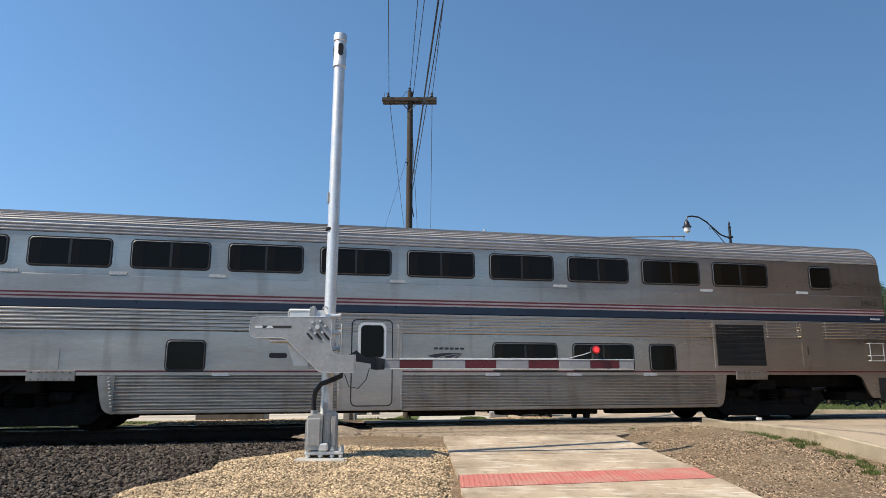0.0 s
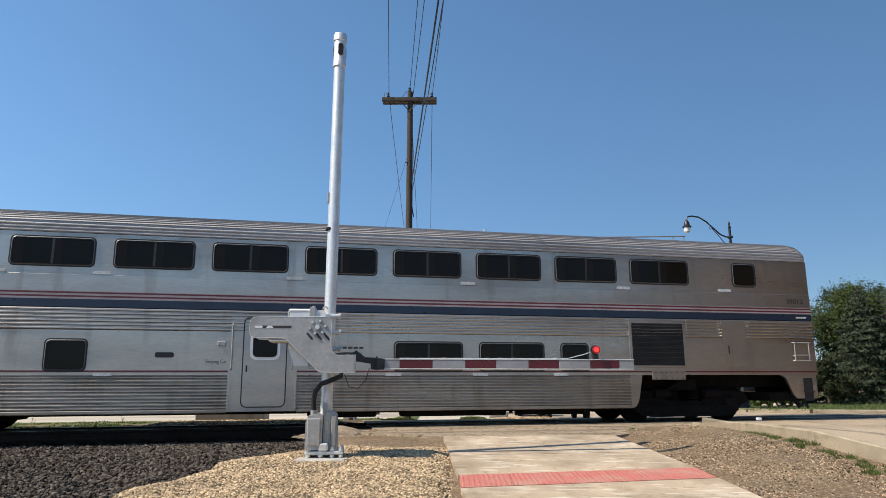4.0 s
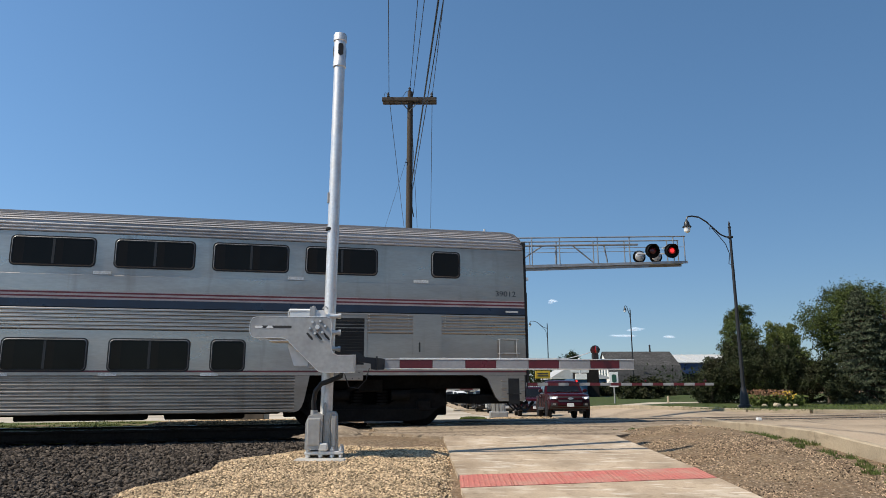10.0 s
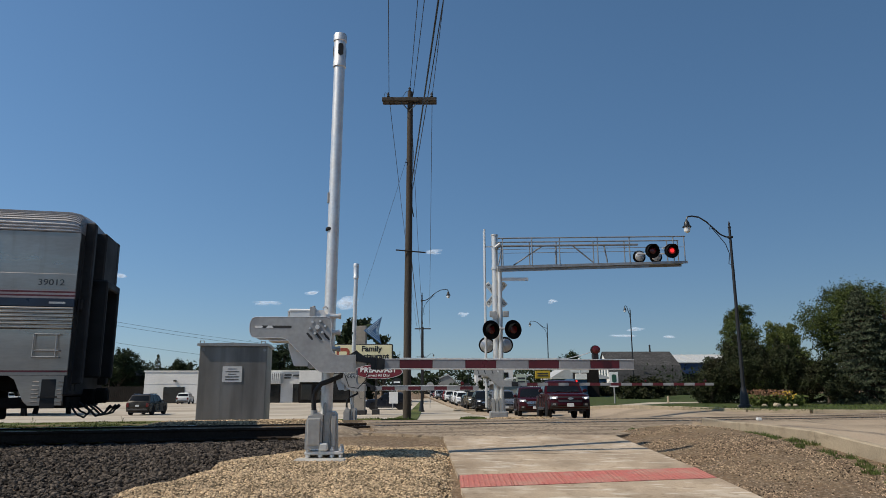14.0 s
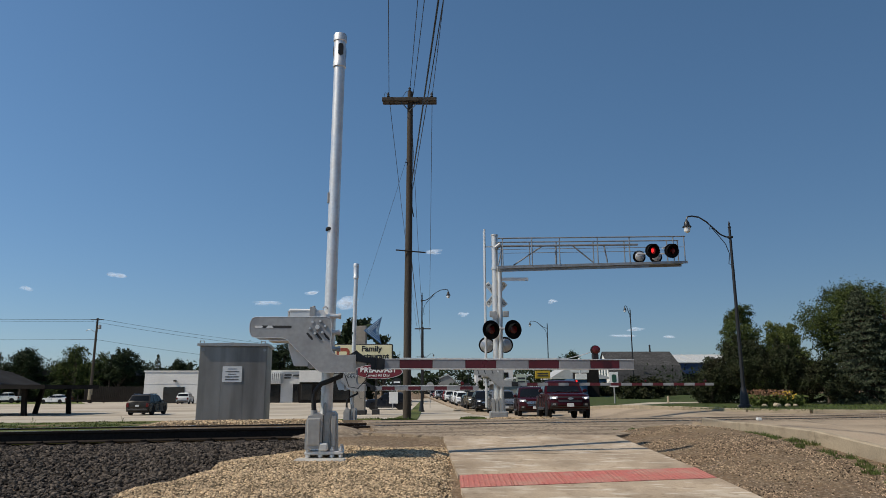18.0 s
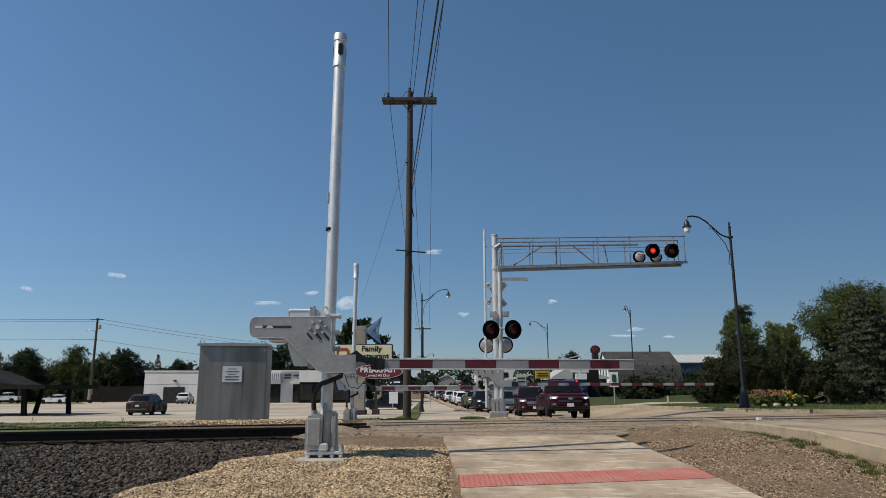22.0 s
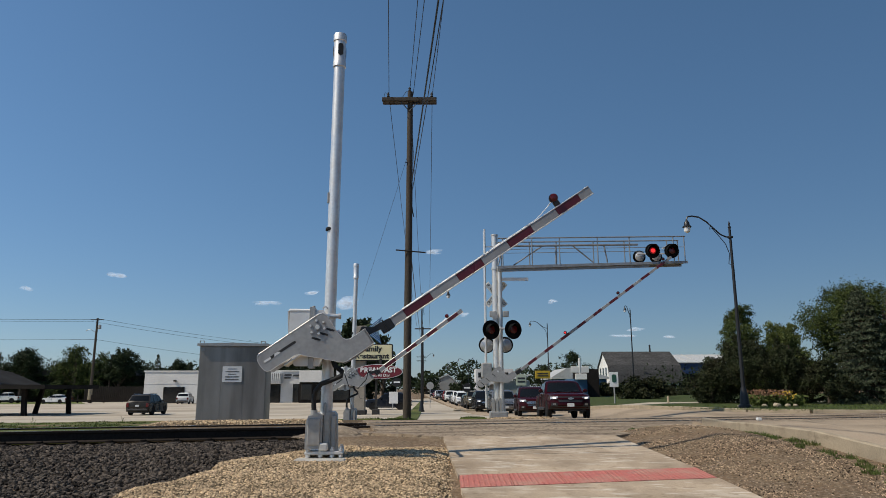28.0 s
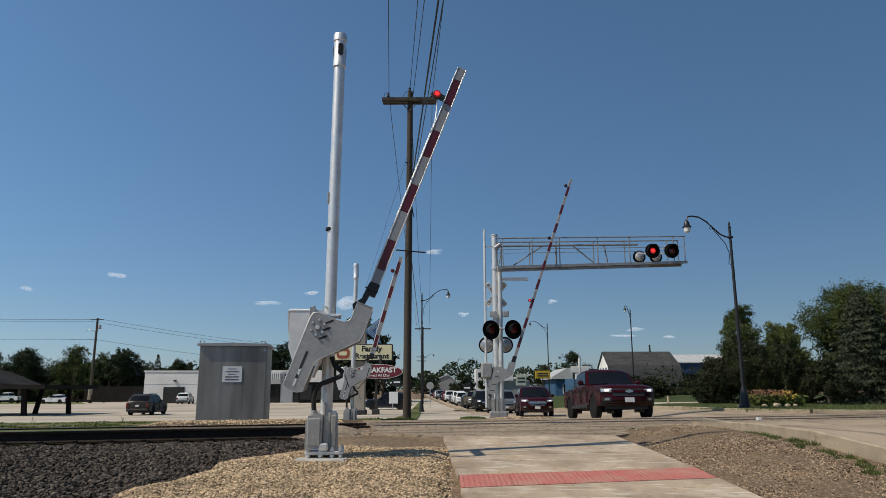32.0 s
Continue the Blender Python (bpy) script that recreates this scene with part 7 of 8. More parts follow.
        reach = w * 0.5 * (1 - t) ** 0.8 * rng.uniform(0.78, 1.12) + 0.05 * w * (1 - t) + 0.06
        a = k * 2.399 + rng.uniform(-0.4, 0.4)
        ca, sa = math.cos(a), math.sin(a)
        tip = Vector((reach * ca, reach * sa, zb - reach * rng.uniform(0.1, 0.28)))
        me.pipe([(0, 0, zb), tip * 0.5 + Vector((0, 0, zb * 0.5 + reach * 0.02)), tip], [0.006 * h * (1 - t) + 0.01, 0.012, 0.006], 5)
        m = max(10, int(dense * (reach / (w * 0.5)) ** 1.2))
        s = rng.uniform(0.25, 1.05, m)
        spread_ = 0.20 * reach * (1.15 - s) + 0.05 * w * 0.3
        px_ = reach * s[:, None] * np.array([[ca, sa]]) + rng.normal(size=(m, 1)) * spread_[:, None] * np.array([[-sa, ca]])
        pz = zb + (tip.z - zb) * s - np.abs(rng.normal(size=m)) * 0.05 * h * 0.22
        C.append(np.column_stack([px_, pz]))
    part("trunk", me, BARK, T, "straight brown trunk with boughs")
    C = np.concatenate(C)
    C[:, 2] = np.maximum(C[:, 2], 0.06)
    part("crown", leaf_mesh("crown", C, leafs, rng, material, 0.6, None, 0.35), None, T, kind="stuff")
    return T


# the street corner on the lawn
tree(19.4, 45, 6.2, 2.5, "tall green broadleaf tree behind dark shrubs", 11, LEAF_DEEP, 16000, 0.06, 0.14, low=0.34, lobes=48, material2=LEAF, top_heavy=1.2)
tree(22.3, 46, 5.6, 3.0, "light green willowy tree with feathery twigs", 12, LEAF_LIGHT, 14000, 0.065, 0.14, low=0.2, lobes=30, droop=0.8)
tree(23.6, 47, 5.4, 2.0, "thin light green sapling", 13, LEAF_LIGHT, 3600, 0.075, 0.08, low=0.3, lobes=14, droop=0.8)
tree(17.6, 41.0, 3.7, 4.6, "broad dark shrub with arching twigs", 14, LEAF_DARK, 24000, 0.065, 0.12, low=0.06, lobes=50, name="shrub", group="shrubs")
tree(15.9, 41.5, 2.7, 2.6, "dark shrub beside the lamp", 15, LEAF_DARK, 9000, 0.065, 0.08, low=0.06, lobes=22, name="shrub", group="shrubs")
tree(19.7, 40.0, 3.2, 3.4, "dark green rounded shrub behind the flowers", 16, LEAF_DARK, 16000, 0.065, 0.1, low=0.05, lobes=32, name="shrub", group="shrubs")
tree(20.3, 37.0, 2.3, 2.6, "dark green rounded shrub by the spruce", 17, LEAF_DARK, 10000, 0.06, 0.1, low=0.05, lobes=24, name="shrub", group="shrubs")
tree(20.5, 47.5, 4.9, 3.8, "light green bushy tree behind the dark shrubs", 29, LEAF, 14000, 0.065, 0.12, low=0.1, lobes=40, material2=LEAF_LIGHT)
tree(23.0, 48.0, 4.7, 3.4, "light green bushy tree beside the maple", 30, LEAF_LIGHT, 13000, 0.065, 0.12, low=0.1, lobes=40, material2=LEAF)
tree(21.2, 42.5, 4.3, 2.9, "green rounded tree between the shrubs and the maple", 28, LEAF_DEEP, 14000, 0.06, 0.12, low=0.1, lobes=34, material2=LEAF_LIGHT)
tree(24.9, 42.5, 7.1, 4.7, "full green maple with a rounded crown", 18, LEAF_DEEP, 46000, 0.058, 0.24, low=0.25, lobes=80, material2=LEAF, top_heavy=1.5)
tree(27.6, 43, 7.35, 5.2, "full dark green tree at the lawn's end", 19, LEAF_DEEP, 30000, 0.065, 0.22, low=0.2, lobes=56, top_heavy=1.5, material2=LEAF)
conifer(22.9, 37.8, 6.5, 5.4, "dense dark blue-green spruce on the lawn", 20, 120, 0.075, dense=420)
conifer(25.4, 37.2, 6.4, 5.0, "dense dark blue-green spruce beside its twin", 21, 120, 0.075, dense=420)
# flower bed with stones
bed = thing("flower_bed", pose(15.6, 33.0, gz(15.6, 33.0) + 0.08), "flower bed with yellow and rust-coloured lilies", "flower bed")
rng = np.random.RandomState(40)
for nm, c, n, lo_, hi_, x0, x1, s in (("foliage", LEAF, 1300, 0.05, 0.5, -1.1, 1.2, 0.10), ("rust_bloom", mat("rust_petals", (0.19, 0.095, 0.045), 0.7, rnd=0.3, island=True), 420, 0.4, 0.75, -1.1, 0.6, 0.07),
                                      ("yellow_bloom", mat("yellow_petals", (0.50, 0.32, 0.025), 0.7, rnd=0.2, island=True), 170, 0.35, 0.7, 0.1, 0.75, 0.07)):
    C = np.column_stack([rng.uniform(x0, x1, n), rng.uniform(-0.6, 0.7, n), rng.uniform(lo_, hi_, n)])
    part(nm, leaf_mesh(nm, C, s, rng, c, 0.4), None, bed, kind="stuff")
for i, (x, y, s) in enumerate(((14.6, 32.0, 0.2), (15.1, 31.9, 0.28), (15.6, 31.9, 0.22), (16.0, 32.0, 0.17), (13.7, 31.6, 0.2), (13.3, 31.7, 0.13))):
    bm = bmesh.new()
    s *= 0.62
    bmesh.ops.create_icosphere(bm, subdivisions=2, radius=s)
    for v in bm.verts:
        v.co *= 1 + 0.35 * noise.noise(v.co * 4 / s * 0.3 + Vector((i * 9, 0, 0)))
        v.co.z *= 0.6
    me = bpy.data.meshes.new("border_stone")
    bm.to_mesh(me)
    bm.free()
    me.materials.append(KERB)
    tagged(part("border_stone", me, None, m=pose(x, y, gz(x, y) + 0.10 + s * 0.3)), "pale rounded border stone by the flower bed", "stone", "border stones")

# behind the lot and the street
NEARER = set(scene.objects)
tree(-9.8, 78, 9.6, 6.0, "large dark green tree behind the restaurant sign", 80, FARLEAF, 3600, 0.26, 0.3, low=0.2, lobes=24)
tree(-7.0, 82, 7.4, 5.0, "dark green tree behind the restaurant sign", 81, FARLEAF, 2400, 0.26, 0.3, low=0.1, lobes=20)
tree(9.2, 125, 4.9, 4.6, "green far tree behind the roadside shops", 82, FARLEAF, 3000, 0.16, 0.3, low=0.3, lobes=16)
tree(4.5, 170, 4.8, 6, "dark far tree along the street", 83, FARLEAF, 3000, 0.2, 0.3, low=0.1, lobes=16)
tree(-4.5, 190, 4.6, 8, "dark far tree along the street", 84, FARLEAF, 3000, 0.2, 0.3, low=0.1, lobes=16)
tree(28.0, 150, 8.2, 9.5, "dark far tree behind the barn-roofed house", 85, FARLEAF, 7000, 0.15, 0.3, low=0.05, lobes=34)
tree(21.5, 150, 5.2, 6, "dark far tree behind the barn-roofed house", 86, FARLEAF, 3000, 0.16, 0.3, low=0.2, lobes=18)


def settle_back(k, keep):
    """The lot and what stands on it lie k times as far off and as large as first laid out."""
    for ob in list(scene.objects):
        if ob.parent is None and ob not in keep and ob.type == "EMPTY":
            x, y = ob.location.x * k, ob.location.y * k
            ob.location = (x, y, gz(x, y) - 0.05)
            ob.scale = (k, k, k)


settle_back(1.42, NEARER)
# the trees behind the lot: x, y, height, width, kind (0 broadleaf, 1 conifer, 2 light green)
FAR = [(-88, 134, 8.8, 10, 0), (-82.5, 138, 8.2, 9, 0), (-79, 131, 9.3, 9.5, 0), (-73.5, 140, 8.4, 8, 0), (-72, 133, 7.2, 7, 0), (-68.5, 130, 9.8, 8.5, 2), (-65.5, 134, 9.0, 7, 2), (-70, 142, 8.8, 6, 1),
       (-62.2, 136, 9.9, 8.2, 0), (-60.8, 131, 8.6, 6.5, 0), (-57.0, 139, 7.8, 5.5, 1), (-54.5, 144, 6.6, 6, 0), (-51.5, 142, 6.4, 4.5, 1), (-48.5, 146, 7.0, 7, 0), (-45.8, 140, 9.2, 5.5, 1), (-43.8, 142, 9.6, 6, 0),
       (-41, 146, 9.2, 8, 0), (-37.4, 143, 11.2, 8, 0), (-33.0, 145, 11.8, 9, 0), (-28.5, 143, 12.6, 9, 0), (-24, 146, 12.0, 9, 0), (-20, 144, 11, 8, 0), (-16.5, 146, 9.5, 7, 0), (-95, 136, 9, 10, 0), (-102, 139, 9, 10, 0)]
for i, (x, y, h, w, con) in enumerate(FAR):
    h += 1.4 if -58 < x < -43 else 0.0
    if con == 1:
        conifer(x, y, h, w, "dark far conifer behind the parking lot", 50 + i, 70, 0.2, dense=60)
    else:
        tree(x, y, h, w * 1.05, "light green far tree behind the parking lot" if con else "dark green far tree behind the parking lot", 50 + i, FARLEAF if con == 0 else LEAF, 13000, 0.15, 0.3, low=0.06, lobes=34,
             material2=LEAF_DEEP if con else None)
# low wooded ridge at the end of the street
rng = np.random.RandomState(90)
C = np.column_stack([rng.uniform(-420, 380, 26000), rng.uniform(560, 620, 26000), np.zeros(26000)])
ridge = 15 + 7 * np.sin(C[:, 0] * 0.021 + 1) + 4 * np.sin(C[:, 0] * 0.09) + 2.5 * np.sin(C[:, 0] * 0.31)
C[:, 2] = -2 + ridge * rng.rand(26000) ** 0.55
tagged(part("far_woods", leaf_mesh("far_woods", C, 1.3, rng, FARLEAF), None), "dark wooded ridge beyond the town", "woods", "", "stuff")
C = np.column_stack([rng.uniform(-230, -20, 26000), rng.uniform(150, 175, 26000), np.zeros(26000)])
C[:, 2] = -0.8 + (7.0 + 1.5 * np.sin(C[:, 0] * 0.11) + 1.0 * np.sin(C[:, 0] * 0.43) + 0.6 * np.sin(C[:, 0] * 1.3)) * rng.rand(26000) ** 0.6
tagged(part("far_woods", leaf_mesh("far_woods", C, 0.28, rng, FARLEAF), None), "dark line of woods behind the lots", "woods", "", "stuff")
C = np.column_stack([rng.uniform(30, 200, 16000), rng.uniform(95, 120, 16000), np.zeros(16000)])
C[:, 2] = -0.3 + (5.5 + 1.5 * np.sin(C[:, 0] * 0.13) + 1.0 * np.sin(C[:, 0] * 0.5)) * rng.rand(16000) ** 0.6
tagged(part("far_woods", leaf_mesh("far_woods", C, 0.24, rng, FARLEAF), None), "dark line of woods behind the corner", "woods", "", "stuff")
NEARER = set(scene.objects)
# branch tips reaching in from beyond the lot
tree(-29.2, 38.0, 6.9, 6.0, "dark broadleaf tree at the lot's edge", 95, FARLEAF, 9000, 0.09, 0.3, low=0.55, lobes=20)


# ---------------- buildings ----------------
BLOCK = mat("white_painted_block", (0.66, 0.65, 0.62), 0.8, 0, 0.05, 6, 0.4, 0.003, other=(0.52, 0.5, 0.46), patch=0.5)
DARKWALL = mat("dark_brown_siding", (0.020, 0.017, 0.015), 0.85, 0, 0.2, 6, 0.8)
SHINGLE = mat("grey_shingle", (0.066, 0.064, 0.062), 0.9, 0, 0.45, 4, 0.6, 0.01, other=(0.046, 0.044, 0.043), patch=0.8, stretch=(1, 1, 3), rnd=0.2)
METAL_ROOF = mat("pale_metal_roof", (0.55, 0.54, 0.5), 0.5, 0.2, 0.08, 4, 0.4, other=(0.36, 0.33, 0.28), patch=0.6)
BLUE_WALL = mat("blue_painted_wall", (0.03, 0.09, 0.17), 0.7, 0, 0.1, 6, 0.7)
NAVY = mat("navy_panel", (0.02, 0.05, 0.14), 0.5, 0, 0.1)
GREY_WALL = mat("grey_metal_siding", (0.26, 0.26, 0.24), 0.7, 0.1, 0.08, 4, 0.3)
CREAM = mat("cream_siding", (0.82, 0.80, 0.74), 0.7, 0, 0.06, 10, 0.8)
DARK_GLASS = glassy("dark_shop_glass", (0.012, 0.013, 0.014), 0.08)


def window(parent, x0, x1, y, z0, z1, label="dark window", frame_mat=WHITE_PAINT, door=False):
    w = part("door" if door else "window", Mesh().box(x0, x1, y - 0.06, y + 0.1, z0, z1, 0.01), frame_mat, parent, label)
    part("pane", Mesh().box(x0 + 0.07, x1 - 0.07, y - 0.075, y - 0.05, z0 + 0.07, z1 - 0.07), DARK_GLASS, w)
    return w


# white shop behind the lot
shop = thing("shop_building", pose(-24.6, 78.0, -0.36), "low white painted shop with a flat roof and dark doorways", "building", "buildings")
part("wall", Mesh().box(-8.7, 8.7, 0, 9, 0, 3.42, 0.02), BLOCK, shop, "white painted block wall")
part("parapet", Mesh().box(-8.8, 8.8, -0.08, 9.1, 3.42, 3.55, 0.02), BLOCK, shop)
part("ledge", Mesh().box(-8.72, 8.72, -0.03, 0.05, 2.1, 2.14), BLOCK, shop)
d_ = part("door", Mesh().box(-6.5, -4.15, -0.05, 0.2, 0, 1.75), DARK_GLASS, shop, "dark recessed entrance")
part("pane", Mesh().box(-5.2, -4.4, -0.07, -0.04, 0.1, 1.6), DARK_GLASS, d_)
part("lamp", Mesh().box(-5.4, -5.1, -0.3, 0, 2.35, 2.5, 0.03), STEEL_DARK, shop)
for x0, x1 in ((5.2, 6.5), (7.9, 8.6)):
    window(shop, x0, x1, -0.05, 0.05, 2.05, "dark shop doorway", DARKWALL, True)
part("awning", Mesh().box(4.9, 6.7, -0.7, 0, 2.1, 3.25, 0.03), BLOCK, shop, "white ribbed awning")
for k in range(8):
    part("awning_rib", Mesh().box(5.0 + k * 0.22, 5.06 + k * 0.22, -0.73, -0.7, 2.15, 3.2), STEEL_DARK, shop)
for x0, x1, z in ((6.9, 7.7, 2.95), (6.9, 7.6, 2.65), (7.85, 8.55, 2.9)):
    part("wording", Mesh().box(x0, x1, -0.09, -0.05, z, z + 0.2), LETTER_DARK, shop, "dark bar of unreadable wording")
annex = thing("shop_building", pose(-12.6, 76.0, -0.36), "dark low shop front beside the white shop", "building", "buildings")
part("wall", Mesh().box(-3.0, 3.2, 0, 8, 0, 3.3, 0.02), DARKWALL, annex, "dark wall")
part("fascia", Mesh().box(-3.0, 0.1, -0.25, 0, 2.2, 3.45, 0.02), BLOCK, annex, "white fascia board")
for x0, x1 in ((-2.8, -1.6), (-1.2, 0.2), (0.6, 2.4)):
    window(annex, x0, x1, -0.03, 0.3, 2.0, "dark shop window", STEEL_DARK)
part("pillar", Mesh().box(-0.2, 0.25, -0.4, -0.1, 0, 2.3, 0.03), BLOCK, annex)

# long dark building and fence under the far trees
old = thing("warehouse", pose(-50, 93, -0.36), "long dark low warehouse under the trees", "building", "buildings")
part("wall", Mesh().box(-12, 9, 0, 6, 0, 3.4, 0.02), DARKWALL, old, "dark wall")
part("roof", Mesh().slab([(-12.4, 3.4), (9.4, 3.4), (8.8, 4.1), (-11.8, 4.1)], -0.4, 6.4), SHINGLE, old, "dark low roof")
for k in range(5):
    window(old, -10 + k * 3.6, -8.6 + k * 3.6, -0.03, 1.0, 2.4, "dark window", STEEL_DARK)
for x, z in ((-9.5, 4.2), (-6.2, 4.3), (-2.6, 4.2)):
    part("roof_vent", Mesh().box(x, x + 0.8, 1, 2, z - 0.2, z + 0.5, 0.05), ALU, old, "pale roof vent")
fence = thing("board_fence", pose(-45.0, 88, -0.36), "dark brown board fence under the trees", "fence")
for k in range(46):
    part("board", Mesh().box(k * 0.24, k * 0.24 + 0.21, 0, 0.03, 0, 1.9 + 0.03 * (k % 3)), DARKWALL, fence)

# dark canopy with slanted posts at the lot's edge
can = thing("canopy", pose(-26.6, 41.0, -0.34), "dark timber canopy with slanted posts at a small kiosk", "canopy")
DARK_ROOF = mat("dark_canopy_shingle", (0.022, 0.020, 0.018), 0.9, 0, 0.3, 14, 0.6)
part("roof", Mesh().slab([(-7, 1.75), (1.6, 1.50), (5.0, 1.50), (5.0, 1.72), (1.4, 1.76), (-0.6, 2.55), (-7, 3.7)], -3, 3), DARK_ROOF, can, "dark shingled canopy roof")
part("kiosk_wall", Mesh().box(-7, -1.1, -2.2, 2.2, 0, 1.8, 0.02), DARKWALL, can)
part("kiosk_trim", Mesh().box(-1.25, -0.95, -2.3, -2.15, 0.1, 1.75), DARKWALL, can)
window(can, -2.0, -1.3, -2.22, 0.4, 1.5, "pale service window", ALU)
for x, dx in ((1.9, 0.35), (3.5, -0.12)):
    for y in (-2.4, 2.2):
        part("post", Mesh().slab([(x - dx - 0.12, 0), (x - dx + 0.12, 0), (x + 0.10, 1.55), (x - 0.10, 1.55)], y, y + 0.2), DARKWALL, can, "slanted dark post")
part("small_sign", Mesh().box(1.75, 2.05, -2.5, -2.47, 0.95, 1.35), WHITE_PAINT, can, "small white sign")

settle_back(1.44, NEARER)
NEARER = set(scene.objects)
# restaurant sign
YELLOW = mat("pale_yellow_sign_face", (0.66, 0.61, 0.38), 0.5, 0, 0.05, 5, 0.8, other=(0.58, 0.53, 0.33), patch=0.4)
BLUE_SIGN = mat("blue_sign_face", (0.03, 0.11, 0.26), 0.4, 0, 0.1)
PALE_BLUE = mat("pale_blue_tube", (0.28, 0.42, 0.55), 0.4)
MAROON_SIGN = mat("maroon_sign_face", (0.16, 0.012, 0.022), 0.45, 0, 0.08)
PYLON = mat("grey_tan_pylon", (0.30, 0.27, 0.23), 0.8, 0, 0.08, 8, 0.8)
rs = thing("restaurant_sign", pose(-3.88, 36.0, -0.42), "cream restaurant sign on a tall pylon with a blue arrow", "sign")
part("pylon", Mesh().box(-0.75, -0.15, 0.1, 0.6, 0.2, 4.55, 0.03), PYLON, rs, "tall tan pylon")
part("pylon_base", Mesh().box(-0.85, -0.08, 0.0, 0.7, 0, 0.25, 0.03), STEEL_DARK, rs)
part("post", Mesh().box(0.36, 0.47, 0.2, 0.3, 0.1, 3.4), STEEL_DARK, rs)
part("post_base", Mesh().box(0.22, 0.6, 0.1, 0.4, 0, 0.3, 0.03), STEEL_DARK, rs)
bd = part("sign_box", Mesh().box(-1.75, 1.27, -0.15, 0.15, 2.72, 3.58, 0.03), STEEL_DARK, rs, "dark sign frame")
part("sign_face", Mesh().box(-1.70, 1.22, -0.17, -0.14, 2.77, 3.53, 0.005), YELLOW, bd, "cream yellow sign face")
lettering("Family", 0.40, BLACK_PAINT, bd, pose(0.18, -0.18, 3.33) @ FRONT, label="black lettering", width=1.05, bold=0.012)
lettering("Restaurant", 0.36, BLACK_PAINT, bd, pose(0.20, -0.18, 2.96) @ FRONT, label="black lettering", width=1.75, bold=0.012)
part("logo", Mesh().slab(rounded(-1.62, -0.95, 2.84, 3.38, 0.2, 5), -0.19, -0.16), mat("red_brown_logo", (0.30, 0.06, 0.03), 0.6, 0, 0.3, 12), bd, "red-brown round emblem")
part("logo", Mesh().slab(rounded(-1.5, -1.08, 3.0, 3.2, 0.08, 3), -0.20, -0.185), YELLOW, bd, "cream bar across the emblem")
ARW = [(-0.25, 4.28), (0.66, 4.98), (0.50, 4.25), (0.66, 3.58), (-0.25, 4.28)][:4]
ar = part("arrow", Mesh().slab(ARW, -0.1, 0.1), BLUE_SIGN, rs, "blue notched arrow pointing to the lot")
for k in (0.82, 0.6, 0.36):
    c = (0.33, 4.27)
    pts = [(c[0] + (x - c[0]) * k, -0.115, c[1] + (z - c[1]) * k) for x, z in ARW]
    part("neon_tube", Mesh().pipe(pts + pts[:1], 0.015, 5), PALE_BLUE, ar, "pale blue neon tube")
ov = thing("breakfast_sign", pose(-3.3, 35.6, -0.42), "maroon oval sign hung below the restaurant sign", "sign")
ell = [(1.2 * math.cos(t), 2.16 + 0.345 * math.sin(t)) for t in [2 * math.pi * i / 40 for i in range(40)]]
part("oval_rim", Mesh().slab([(x * 1.03, 2.16 + (z - 2.16) * 1.07) for x, z in ell], -0.07, 0.07), WHITE_PAINT, ov, "pale rim")
part("oval_face", Mesh().slab(ell, -0.085, 0.0), MAROON_SIGN, ov, "maroon face")
part("hanger", Mesh().box(0.02, 0.14, 0.1, 0.3, 2.0, 2.8), STEEL_DARK, ov)
lettering("BREAKFAST", 0.34, WHITE_PAINT, ov, pose(0, -0.095, 2.23) @ FRONT, label="white lettering", width=1.85, bold=0.012)
lettering("Served All Day!", 0.20, WHITE_PAINT, ov, pose(0, -0.095, 1.97) @ FRONT, label="white lettering", width=1.2)
post = thing("notice_post", pose(-3.3, 46.0, gz(-3.3, 46.0)), "small white notice on a thin post", "sign")
part("post", Mesh().rod((0, 0, 0), (0, 0, 1.2), 0.03, seg=8), ALU, post)
part("board", Mesh().box(-0.24, 0.34, -0.03, 0.0, 0.45, 1.20, 0.01), WHITE_PAINT, post, "white board")
rnd_ = thing("round_sign", pose(-4.1, 62.0, gz(-4.1, 62)), "dark round sign on a post", "sign")
part("post", Mesh().rod((0, 0, 0), (0, 0, 2.2), 0.03, seg=8), ALU, rnd_)
part("disc", Mesh().rod((0, -0.03, 2.0), (0, -0.05, 2.0), 0.4, seg=20), BLACK_PAINT, rnd_, "dark round face")
part("bar", Mesh().box(-0.28, 0.28, -0.07, -0.05, 1.93, 2.07), WHITE_PAINT, rnd_, "pale bar")

settle_back(1.46, NEARER)
# house with a barn roof
barn = thing("barn_roofed_house", pose(25.2, 105.0, -0.20), "cream house with a grey shingled barn roof", "house", "buildings")
HL, HR = 0.0, 11.0
part("wall", Mesh().box(HL + 0.1, HR - 0.7, 0.55, 8.45, 0, 2.15, 0.02), CREAM, barn, "cream lower wall")
prof = [(0.0, 2.1), (0.95, 4.6), (4.5, 6.85), (8.05, 4.6), (9.0, 2.1)]
for (y0, z0), (y1, z1) in zip(prof, prof[1:]):
    me = Mesh()
    e0, e1 = (float(np.interp(z, (2.1, 4.6, 6.85), (HR - 0.15, HR - 0.15, HR - 0.5))) for z in (z0, z1))
    v = [(HL - 0.2, y0, z0), (e0, y0, z0), (e1, y1, z1), (HL - 0.2, y1, z1)]
    me.add(v + [(x, y + 0.02, z - 0.16) for x, y, z in v], [(0, 1, 2, 3), (4, 7, 6, 5), (0, 4, 5, 1), (1, 5, 6, 2), (2, 6, 7, 3), (3, 7, 4, 0)])
